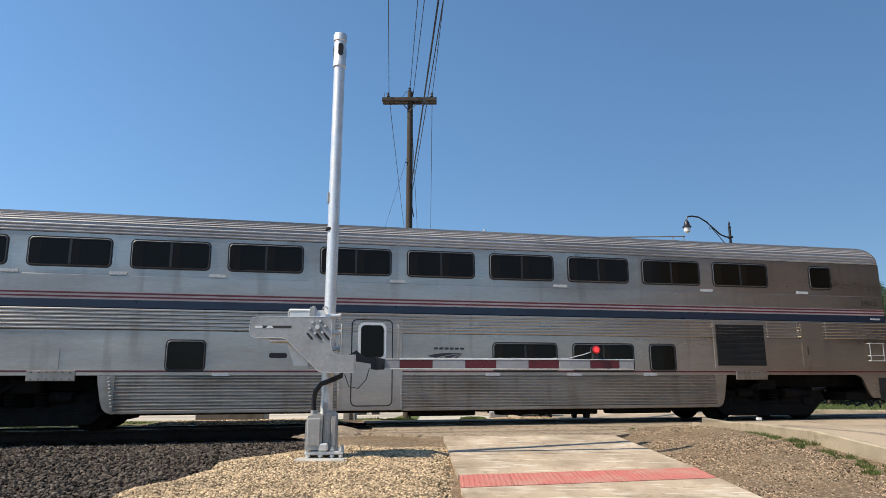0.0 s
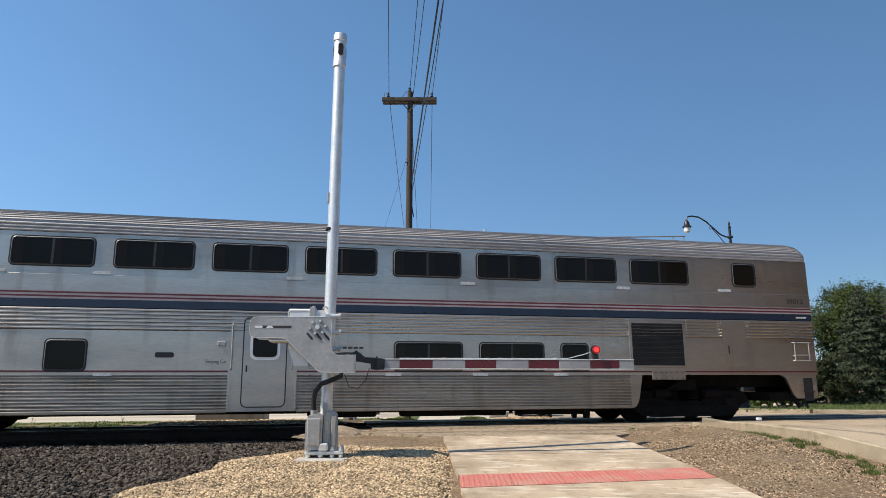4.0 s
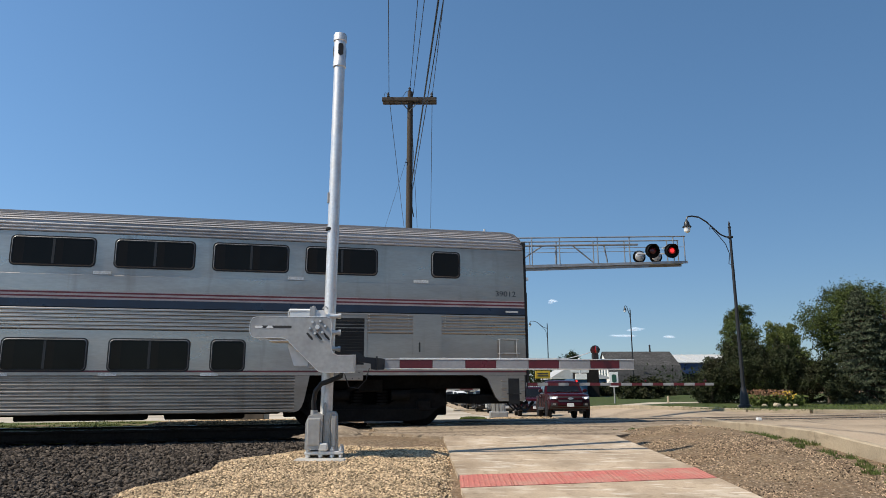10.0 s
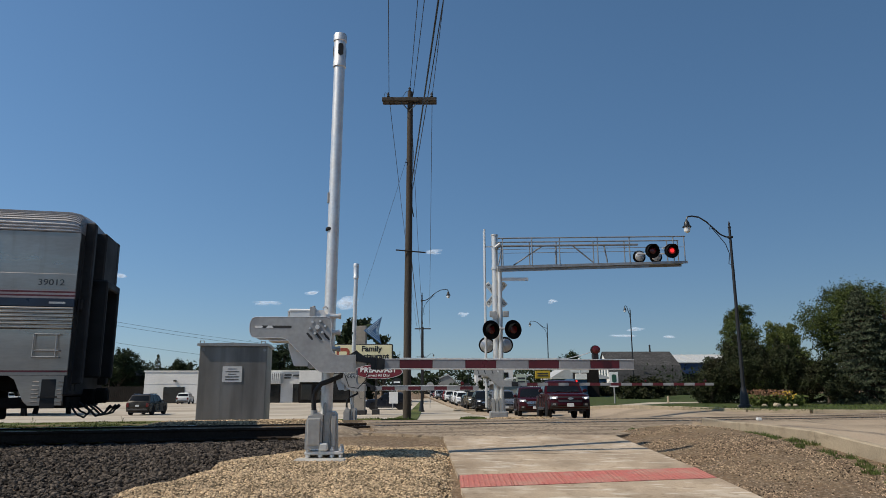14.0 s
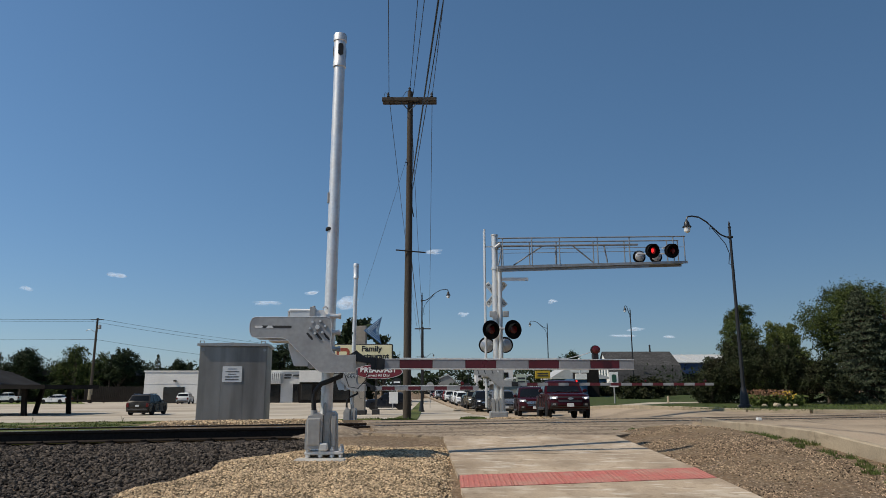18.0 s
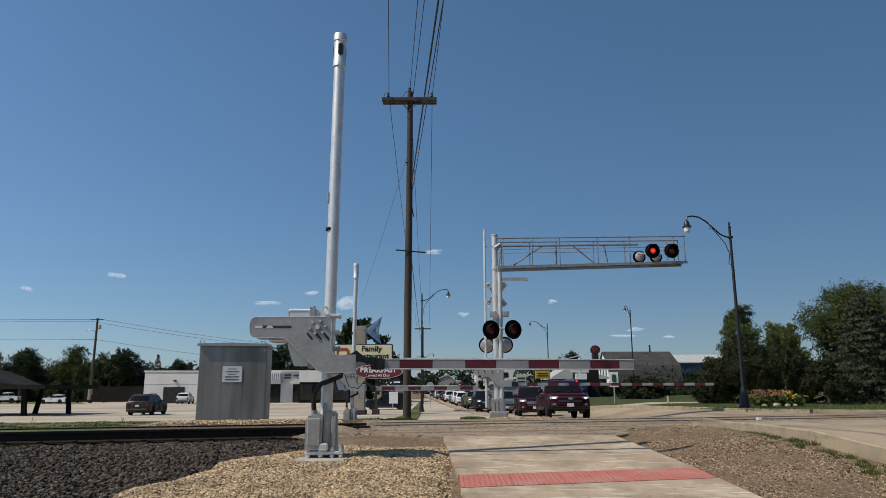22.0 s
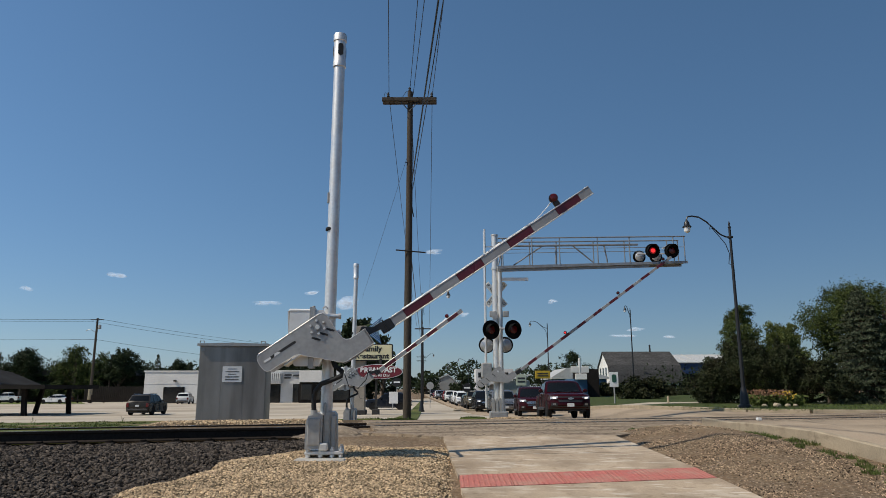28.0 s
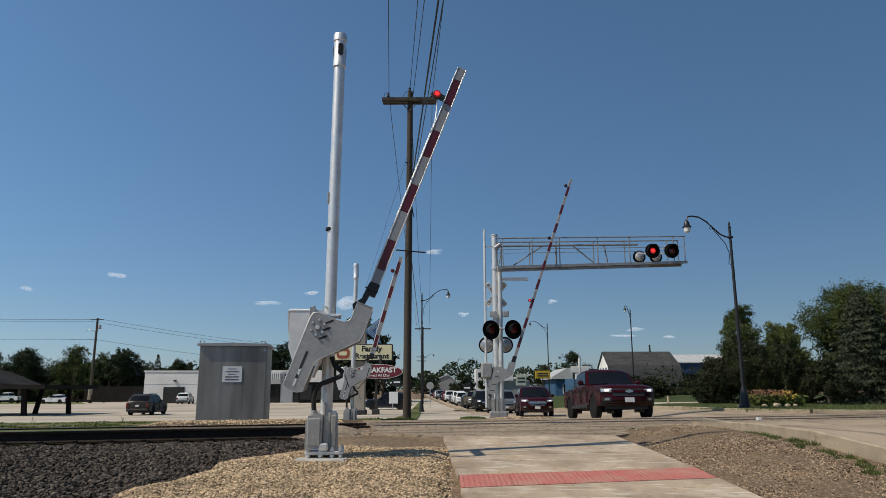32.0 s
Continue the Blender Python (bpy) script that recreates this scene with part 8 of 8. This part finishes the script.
    slope = part("roof", me, SHINGLE, barn, "grey shingled roof slope")
    if y0 < 2:
        for k in range(18):
            t = k / 18
            y, z = y0 + (y1 - y0) * t, z0 + (z1 - z0) * t
            part("shingle_course", Mesh().box(HL - 0.21, e0 + (e1 - e0) * t - 0.05, y - 0.008, y, z, z + 0.014), SHINGLE, slope)
part("gable", Mesh().add([(x, y, z) for x in (HL, HL + 0.2) for y, z in prof[:-1] + [(8.5, 3.4), (8.5, 0), (0.5, 0), (0.5, 3.2)]], [tuple(range(8)), tuple(range(15, 7, -1))]), CREAM, barn, "cream gable wall")
for y0, z0 in ((2.2, 2.9), (4.1, 2.9), (6.0, 2.9), (2.0, 0.5), (5.2, 0.5)):
    gw = part("window", Mesh().box(HL - 0.06, HL, y0, y0 + 1.0, z0, z0 + 1.5), WHITE_PAINT, barn, "white framed window")
    part("pane", Mesh().box(HL - 0.09, HL - 0.06, y0 + 0.1, y0 + 0.9, z0 + 0.1, z0 + 1.4), DARK_GLASS, gw)
for x in (0.7, 2.3, 4.0, 5.6, 7.0, 9.0):
    window(barn, x, x + 0.9, 0.53, 0.3, 1.95, "white framed window")
part("flue", Mesh().rod((7.4, 4.5, 6.6), (7.4, 4.5, 7.9), 0.14, seg=8), STEEL_DARK, barn)
NEARER = set(scene.objects)
side = thing("workshop_building", pose(25.0, 82.0, 0.0), "low workshop with a pale metal roof and blue fascia", "building", "buildings")
part("wall", Mesh().box(-4, 14, 0, 8, 0, 3.0, 0.02), DARKWALL, side, "dark wall")
part("fascia", Mesh().box(-4.05, 14, -0.1, 0, 2.4, 3.7), NAVY, side, "dark blue fascia")
part("roof", Mesh().add([(-4.3, -0.3, 3.7), (14.3, -0.3, 3.7), (14.3, 6, 4.9), (-4.3, 6, 4.9), (-4.3, -0.3, 3.6), (14.3, -0.3, 3.6), (14.3, 6, 4.8), (-4.3, 6, 4.8)],
                        [(0, 1, 2, 3), (4, 7, 6, 5), (0, 4, 5, 1), (1, 5, 6, 2), (2, 6, 7, 3), (3, 7, 4, 0)]), METAL_ROOF, side, "pale ribbed metal roof")
for k in range(14):
    part("roof_rib", Mesh().add([(-4 + k * 1.3, -0.32, 3.7), (-3.94 + k * 1.3, -0.32, 3.7), (-3.94 + k * 1.3, 6, 4.9), (-4 + k * 1.3, 6, 4.9), (-4 + k * 1.3, -0.32, 3.76), (-3.94 + k * 1.3, -0.32, 3.76), (-3.94 + k * 1.3, 6, 4.96), (-4 + k * 1.3, 6, 4.96)],
                                [(4, 5, 6, 7), (0, 1, 5, 4), (1, 2, 6, 5), (3, 0, 4, 7)]), METAL_ROOF, side)
part("porch_roof", Mesh().slab([(-4, 2.3), (3, 2.3), (2.4, 2.9), (-4, 2.9)], -1.6, 0), SHINGLE, side, "grey porch roof")
settle_back(1.45, NEARER)
# hedge and shrubs before the house
for i, (x, y, h, w) in enumerate(((22.0, 92, 1.7, 3.4), (17.6, 64, 2.0, 3.4), (19.4, 65, 1.8, 3.0), (28.6, 96, 1.2, 4.6), (33, 97, 0.75, 4.0), (21.6, 74, 1.6, 3.8), (19.6, 86, 1.5, 2.2))):
    tree(x, y, h, w, "clipped dark green shrub before the house", 100 + i, LEAF_DARK, 5000, 0.11, 0.05, low=0.05, lobes=22, name="shrub", group="shrubs")
corner_sign = thing("town_sign", pose(11.7, 48.0, -0.1), "white sign with a green emblem on a post", "sign")
part("post", Mesh().rod((0, 0, 0), (0, 0, 1.2), 0.05, seg=8), ALU, corner_sign)
part("board", Mesh().box(-0.30, 0.30, -0.05, 0, 1.1, 2.1, 0.01), WHITE_PAINT, corner_sign, "white board")
part("emblem", Mesh().slab(rounded(-0.14, 0.16, 1.4, 1.95, 0.12, 4), -0.07, -0.045), mat("dark_green_emblem", (0.02, 0.09, 0.06), 0.5), corner_sign, "dark green emblem")
hyd = thing("marker_post", pose(13.9, 43.5, 0.0), "short pale marker post on the lawn", "post")
part("post", Mesh().lathe([(0.08, 0), (0.07, 0.35), (0.03, 0.45)], 8), KERB, hyd)

# shops along the far street
s1 = thing("shop_building", pose(18.2, 95.0, -0.3), "blue shop with a white metal roof", "building", "buildings")
part("wall", Mesh().box(-3.0, 4, 0, 10, 0, 2.6, 0.02), BLUE_WALL, s1, "blue wall")
part("roof", Mesh().slab([(-3.5, 2.5), (4.4, 2.5), (4.4, 2.75), (-0.8, 4.0), (-1.4, 4.0), (-3.5, 2.75)], -0.4, 10.4), METAL_ROOF, s1, "white metal roof")
window(s1, -2.0, -0.6, -0.03, 0.5, 1.9, "dark shop window")
window(s1, 0.4, 1.8, -0.03, 0.0, 2.1, "dark shop door", WHITE_PAINT, True)
s2 = thing("shop_building", pose(10.6, 110.0, -0.4), "pale shed with a sloping metal roof", "building", "buildings")
part("wall", Mesh().box(-2.6, 3, 0, 12, 0, 2.6, 0.02), GREY_WALL, s2, "grey wall")
part("roof", Mesh().slab([(-3.6, 1.9), (3.2, 3.4), (3.2, 3.6), (-3.6, 2.1)], -0.4, 12.4), METAL_ROOF, s2, "pale metal roof")
s3 = thing("shop_building", pose(20.0, 78.0, -0.1), "dark shop with a pale roof sign", "building", "buildings")
part("wall", Mesh().box(-3.9, -2.4, 1.0, 9, 0, 3.2, 0.02), DARKWALL, s3, "dark wall")
part("wall", Mesh().box(-5.4, -3.9, 0.3, 6, 0, 2.1, 0.02), BLUE_WALL, s3, "blue lower wall")
part("roof_sign", Mesh().box(-5.75, -3.75, -0.2, 0, 2.75, 3.45, 0.03), BLOCK, s3, "pale roof sign")
part("sign_post", Mesh().rod((-4.75, -0.1, 2.0), (-4.75, -0.1, 4.4), 0.13, seg=8), BLOCK, s3)
part("lower_sign", Mesh().box(-5.3, -4.0, -0.25, -0.05, 2.0, 2.65, 0.03), CREAM, s3, "pale lower sign")
ind = thing("industrial_hall", pose(-2.5, 300.0, -1.2), "grey gabled industrial hall at the end of the street", "building", "buildings")
part("wall", Mesh().slab([(-4.5, 0), (9, 0), (9, 4.2), (4.5, 8.0), (-4.5, 4.4)], 0, 20), GREY_WALL, ind, "grey sheet wall")
part("roof", Mesh().slab([(-4.8, 4.4), (4.5, 8.1), (9.3, 4.2), (9.3, 4.5), (4.5, 8.5), (-4.8, 4.8)], -0.4, 20.4), METAL_ROOF, ind, "pale sheet roof")
off = thing("office_block", pose(14.0, 260.0, -1.2), "white flat-roofed block far down the street", "building", "buildings")
part("wall", Mesh().box(-2, 12, 0, 10, 0, 9.5, 0.05), BLOCK, off, "white wall")
for k in range(4):
    window(off, -1 + k * 3.2, 0.6 + k * 3.2, -0.05, 6.4, 8.2, "dark window", STEEL_DARK)


def board_sign(x, y, w, h, zc, m, label, post=True):
    z = gz(x, y)
    s = thing("street_sign", pose(x, y, z), label, "sign", "street signs")
    part("board", Mesh().box(-w / 2, w / 2, -0.1, 0.1, zc - h / 2 - z, zc + h / 2 - z, 0.02), m, s)
    part("post", Mesh().rod((0, 0.0, 0), (0, 0.0, zc - h / 2 - z), 0.06, seg=8), STEEL_DARK, s)
    for k in range(2):
        part("wording", Mesh().box(-w * 0.36, w * 0.36, -0.12, -0.1, zc - z - h * 0.22 + k * h * 0.3, zc - z - h * 0.08 + k * h * 0.3), LETTER_DARK, s)
    return s


board_sign(11.1, 78.0, 1.65, 0.85, 2.45, mat("deep_yellow_sign", (0.45, 0.30, 0.02), 0.5), "yellow sign board beside the road")
board_sign(9.8, 88.0, 1.3, 1.4, 2.0, mat("pale_green_sign", (0.42, 0.46, 0.36), 0.6), "pale round-topped sign beside the road")
board_sign(5.2, 84.0, 0.75, 0.9, 3.1, NAVY, "dark blue sign board beside the road")
board_sign(5.2, 84.2, 0.7, 1.3, 1.9, BLOCK, "white sign board below the blue one")
octo = thing("stop_sign", pose(-1.4, 75.0, gz(-1.4, 75.0)), "back of a pale octagonal sign on a post", "sign", "street signs")
part("plate", Mesh().rod((0, -0.02, 2.3), (0, 0.0, 2.3), 0.42, seg=8), ALU, octo)
part("post", Mesh().rod((0, 0.03, 0), (0, 0.03, 2.6), 0.035, seg=8), ALU, octo)
dne = thing("round_sign", pose(2.1, 62.0, gz(2.1, 62.0)), "dark round sign on a thin post in the median", "sign", "street signs")
part("plate", Mesh().rod((0, -0.02, 2.0), (0, 0.0, 2.0), 0.4, seg=18), BLACK_PAINT, dne)
part("bar", Mesh().box(-0.28, 0.28, -0.035, -0.02, 1.93, 2.07), WHITE_PAINT, dne)
part("post", Mesh().rod((0, 0.03, -0.1), (0, 0.03, 2.3), 0.035, seg=8), STEEL_DARK, dne)
isl = Mesh().slab(rounded(-1.2, 1.4, 0, 0.16, 0.05, 2), -0.8, 0.8)
tagged(part("traffic_island", isl, KERB, m=pose(2.1, 62, gz(2.1, 62) - 0.02)), "low concrete traffic island", "kerb", "", "structure")


# poles far off
def far_pole(x, y, h, label, lamp=False, arms=1):
    z = gz(x, y)
    p = thing("utility_pole", pose(x, y, z), label, "utility pole", "far utility poles")
    part("pole", Mesh().rod((0, 0, -0.2), (0, 0, h), 0.26 if lamp else 0.15, 0.17 if lamp else 0.11, 10), WOOD_POLE, p)
    if lamp:
        part("pole_wrap", Mesh().rod((-0.05, 0, 0.3), (-0.03, 0, 2.6), 0.36, 0.33, 10), KERB, p, "pale wrapping round the foot")
    for k in range(arms):
        part("crossarm", Mesh().box(-1.1, 1.1, -0.06, 0.06, h - 0.35 - 0.9 * k, h - 0.2 - 0.9 * k), WOOD_POLE, p)
    if lamp:
        part("lamp_arm", Mesh().pipe([(0, 0, h - 2.6), (-0.8, 0, h - 2.0), (-1.5, 0, h - 2.0), (-1.8, 0, h - 2.2)], 0.05, 6), ALU, p)
        part("transformer", Mesh().lathe([(0.02, h - 1.9), (0.25, h - 1.85), (0.25, h - 1.2), (0.02, h - 1.1)], 10, m=Matrix.Translation((0.5, 0, 0))), ALU, p, "grey transformer can")
    return p


far_pole(-59.3, 118, 14.2, "leaning wooden utility pole in the parking lot", True)
far_pole(-46, 140, 10, "wooden utility pole behind the lot", False, 0)
far_pole(-62, 130, 8.6, "slim lamp pole behind the lot", False, 0)
far_pole(-86, 135, 9.4, "wooden utility pole behind the lot", False, 0)
far_pole(-2.8, 95, 10.4, "wooden utility pole along the street", False, 1)
far_pole(-5.0, 160, 9.5, "wooden utility pole along the street", False, 2)
for dz, dx in ((0.0, 1.0), (-0.3, -1.0), (-3.4, 0)):
    wire((-59.3 + dx, 118, 12.7 + dz), (-150, 100, 14.0 + dz), 0.8, 0.024)
    wire((-59.3 + dx, 118, 12.7 + dz), (-12.0 + dx, 150, 8.4 + dz), 0.9, 0.022)
wire((-2.8, 95, 9.0), (-5, 160, 8.0), 0.6, 0.03)
# planter posts round the leaning pole
for i, dx in enumerate((-2.2, -0.7, 0.9, 2.4)):
    b = thing("guard_post", pose(-59.3 + dx * 1.4, 116.0, gz(-59, 116) - 0.06), "short dark guard post round the pole", "post", "guard posts")
    part("post", Mesh().box(-0.09, 0.09, -0.09, 0.09, 0, 1.35, 0.02), DARKWALL, b)
rl = thing("guard_rail", pose(-59.2, 115.8, gz(-59, 115.8) + 0.3), "low dark guard rail round the pole", "rail")
part("beam", Mesh().box(-3.3, 3.6, -0.04, 0.04, 0, 0.25, 0.02), DARKWALL, rl)

# tufts of weeds by the kerb, on the verge and at the gravel's edge
rng = np.random.RandomState(123)


def tufts(name, centres, n, h, label, seed, material=GRASS, blade=0.011):
    rng = np.random.RandomState(seed)
    V, F = [], []
    for cx, cy, cz, r, k in centres:
        for _ in range(int(n * k)):
            a, q = rng.uniform(0, 6.28), r * math.sqrt(rng.rand())
            x, y = cx + q * math.cos(a), cy + q * math.sin(a)
            b, hh, wd = rng.uniform(0, 6.28), h * rng.uniform(0.3, 1.3) * (1.1 - 0.5 * q / r), blade * (0.6 + 0.8 * rng.rand())
            lx, ly = math.cos(b) * hh * 0.5, math.sin(b) * hh * 0.5
            wx, wy = -wd * math.sin(b), wd * math.cos(b)
            o = len(V)
            V += [(x + wx, y + wy, cz), (x - wx, y - wy, cz), (x + lx * 0.35 + wx * 0.8, y + ly * 0.35 + wy * 0.8, cz + hh * 0.6), (x + lx * 0.35 - wx * 0.8, y + ly * 0.35 - wy * 0.8, cz + hh * 0.6), (x + lx, y + ly, cz + hh)]
            F += [(o, o + 1, o + 3, o + 2), (o + 2, o + 3, o + 4)]
    me = bpy.data.meshes.new(name)
    me.from_pydata(V, [], F)
    me.materials.append(material)
    return tagged(part(name, me, None), label, "grass", "", "stuff")


cs = [(5.95, 8.5, 0.35, 1.3), (6.0, 9.3, 0.12, 0.3), (5.9, 10.0, 0.25, 0.8), (6.1, 11.3, 0.3, 0.8), (6.05, 11.8, 0.15, 0.3), (6.15, 13.2, 0.3, 0.9), (6.1, 14.0, 0.35, 1.0), (6.0, 14.7, 0.3, 0.8),
      (4.7, 14.6, 0.22, 0.6), (4.4, 15.0, 0.12, 0.25), (5.8, 7.6, 0.35, 1.2), (5.9, 7.0, 0.35, 1.0)]
tufts("weed_tufts", [(x + dx - 0.55 + 0.03 * max(0, y - 11), y + dy, ground_z(x + dx - 0.5, y + dy), r * q, k * q) for x, y, r, k in cs for dx, dy, q in ((0, 0, 0.6), (-0.25, 0.3, 0.4), (0.1, -0.35, 0.5), (-0.4, -0.1, 0.3))], 300, 0.075, "green weeds growing at the kerb's foot", 7, blade=0.006)
cs = []
for i in range(420):
    al, p = rng.uniform(-18, -3.7), 18.7 + 4.0 * rng.rand() ** 1.4
    x, y = plan(al, p)
    cs.append((x, y, -0.06 + GRADE * al, 0.2, 1.0))
tufts("verge_grass", cs, 34, 0.055, "ragged grass beside the railway", 8)
cs = [(plan(-8.6, 22.6)), (plan(-7.0, 22.5)), (plan(-4.6, 22.5))]
tufts("tall_weeds", [(x, y, -0.1, 0.06, 1.0) for x, y in cs], 9, 0.30, "tall thin weeds on the verge", 9, blade=0.006)
cs = []
for i in range(240):
    x, y = rng.uniform(10.8, 22), rng.uniform(25.5, 36)
    cs.append((x, y, gz(x, y) + 0.08, 0.35, 1.0))
tufts("lawn_grass", cs, 14, 0.07, "mown lawn grass", 10)
cs = [(-1.6, 24.6), (-1.5, 25.6), (1.0, 24.2), (1.0, 25.0), (1.1, 26.0), (1.2, 27.0), (1.2, 28.0), (-3.6, 28.0), (-4.6, 28.1), (-2.8, 27.9)]
tufts("patch_grass", [(x, y, gz(x, y) + 0.09, 0.45, 1.0) for x, y in cs], 150, 0.08, "grass tufts beside the footpath", 12)


# small fair-weather clouds near the horizon
CLOUD = mat("thin_white_cloud", (0.8, 0.8, 0.8), 1.0, vary=0.05, fine=0.02, coarse=0.004)
CLOUD.node_tree.nodes["Principled BSDF"].inputs["Alpha"].default_value = 0.13
# the clouds' sunlit brightness is put in as a faint bluish glow
CLOUD.node_tree.nodes["Principled BSDF"].inputs["Emission Color"].default_value = (0.6, 0.78, 1.0, 1)
CLOUD.node_tree.nodes["Principled BSDF"].inputs["Emission Strength"].default_value = 0.55
rng = np.random.RandomState(77)
for i, (x, z, w, h) in enumerate(((-1830, 440, 60, 16), (-1440, 500, 80, 22), (-770, 372, 130, 14), (-570, 420, 70, 16), (-425, 372, 110, 40), (-40, 600, 90, 14), (90, 320, 55, 14), (480, 378, 45, 12), (775, 228, 130, 10),
                                  (835, 255, 100, 12), (985, 222, 60, 10))):
    w, h = w * 0.62, h * 0.7
    cl = thing("cloud", pose(x, 3000, z), "small thin white cloud low over the horizon", "cloud", "clouds", "structure")
    for k in range(9):
        bm = bmesh.new()
        bmesh.ops.create_icosphere(bm, subdivisions=3, radius=1.0)
        s = rng.uniform(0.2, 0.45)
        o = Vector((rng.uniform(-0.45, 0.45) * w, rng.uniform(-20, 20), rng.uniform(-0.6, 0.6) * h))
        for v in bm.verts:
            d = 1 + 0.5 * noise.noise(v.co * 1.7 + Vector((i * 5, k * 7, 0)))
            v.co = Vector((v.co.x * w * s * d, v.co.y * w * s * 0.5 * d, v.co.z * h * s * d * 1.2)) + o
        me = bpy.data.meshes.new("puff")
        bm.to_mesh(me)
        bm.free()
        me.materials.append(CLOUD)
        me.polygons.foreach_set("use_smooth", [True] * len(me.polygons))
        part("puff", me, None, cl)

# unseen block added across the roadway behind the camera; it darkens the train's reflections
REFLECTION_BROWN = mat("reflection_block_brown", (0.12, 0.083, 0.06), 0.85, 0, 0.12, 5, 0.4)
close_by = thing("reflection_block", pose(34, -6, -0.2, 0, 0, 15), "unseen brown block added for the train's reflections", "building", "buildings")
part("wall", Mesh().box(0, 40, -9, 9, 0, 18, 0.05), REFLECTION_BROWN, close_by)
part("block_top", Mesh().box(-0.2, 40.2, -9.2, 9.2, 18, 18.4, 0.05), REFLECTION_BROWN, close_by)
block_ = Mesh().box(-0.055, 0.055, -0.05, 0.05, 0.0, 0.07, 0.012)
tagged(part("small_block", block_, WHITE_PAINT, m=pose(7.92, 17.75, gz(7.92, 17.75) + 0.055)), "small white block lying on the roadway", "block")
# ---------------- what moves ----------------
def car_pose(s):
    """The car s metres along the track from where it stands at the start."""
    return pose(-SA * (MID) + CA * s, CA * (MID) + SA * s, GRADE * s, 0, -math.degrees(math.atan(GRADE)), YAW)


def motions():
    run = [(0, 0.0), (1, -0.47), (2, -1.02), (3, -1.66), (4, -2.43), (5.5, -3.81), (6, -4.36), (7, -5.63), (8, -7.12), (9, -8.83), (10, -10.76), (11, -12.95),
           (12, -15.41), (13, -18.11), (14, -21.05), (15, -24.25), (17, -31.4), (20, -44.0), (25, -70.0), (32, -115.0)]
    walk(car, [(t, car_pose(s)) for t, s in run])
    up = [(0, 0), (23.8, 0), (24.1, 0.6), (24.5, 3.5), (25, 8.1), (25.5, 12.5), (26.5, 21.3), (27.5, 30.1), (28, 34.3), (29, 43.0), (30, 51.7), (31, 60.5), (31.5, 64.9), (32, 69.2)]
    walk(near_arm, [(t, pose(-0.123, -0.3, 1.622, 0, -a, 0)) for t, a in up])
    up = [(0, 0), (24.2, 0), (24.6, 1.5), (25, 5.5), (25.5, 10.5), (27.5, 31.2), (28, 36.1), (30, 54.4), (31, 64.5), (32, 74.2)]
    walk(far_arm, [(t, pose(-0.02, -0.3, 1.672, 0, -a, 0)) for t, a in up])
    up = [(0, 0), (24.0, 0), (24.5, 2.5), (25, 8), (25.5, 13.2), (27.5, 31.8), (28, 36.0), (29, 44.7), (30, 53.6), (31, 62.5), (32, 71.2)]
    walk(road_gate_arm, [(t, pose(-0.02, -0.5, 1.79, 0, -a, 0)) for t, a in up])
    go = [(0, 0), (27.4, 0), (28.0, 0.05), (28.5, 0.25), (29, 0.6), (29.5, 1.2), (30, 2.1), (30.5, 3.25), (31, 4.75), (31.5, 6.45), (32, 8.35)]
    walk(pickup, [(t, on_road(5.65 + 0.0030 * d * d, 33.7 - d, -1 + 0.5 * d)) for t, d in go])
    walk(queue_suv, [(t, on_road(5.45, 43.4 - d, -2)) for t, d in [(0, 0), (30.3, 0), (31, 0.15), (31.5, 0.4), (32, 0.9)]])
    # the flashing lamps: turning each disc's glowing face out and in stands for switching
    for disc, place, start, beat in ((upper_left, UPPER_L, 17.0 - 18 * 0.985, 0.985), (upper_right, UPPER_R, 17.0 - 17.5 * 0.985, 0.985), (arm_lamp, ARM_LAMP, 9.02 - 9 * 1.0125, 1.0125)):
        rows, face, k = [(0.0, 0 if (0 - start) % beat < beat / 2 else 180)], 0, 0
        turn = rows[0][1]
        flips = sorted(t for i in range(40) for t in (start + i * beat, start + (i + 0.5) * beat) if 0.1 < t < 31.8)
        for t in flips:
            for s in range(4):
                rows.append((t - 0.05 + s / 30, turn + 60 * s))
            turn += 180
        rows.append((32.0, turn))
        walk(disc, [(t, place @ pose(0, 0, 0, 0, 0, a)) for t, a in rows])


motions()
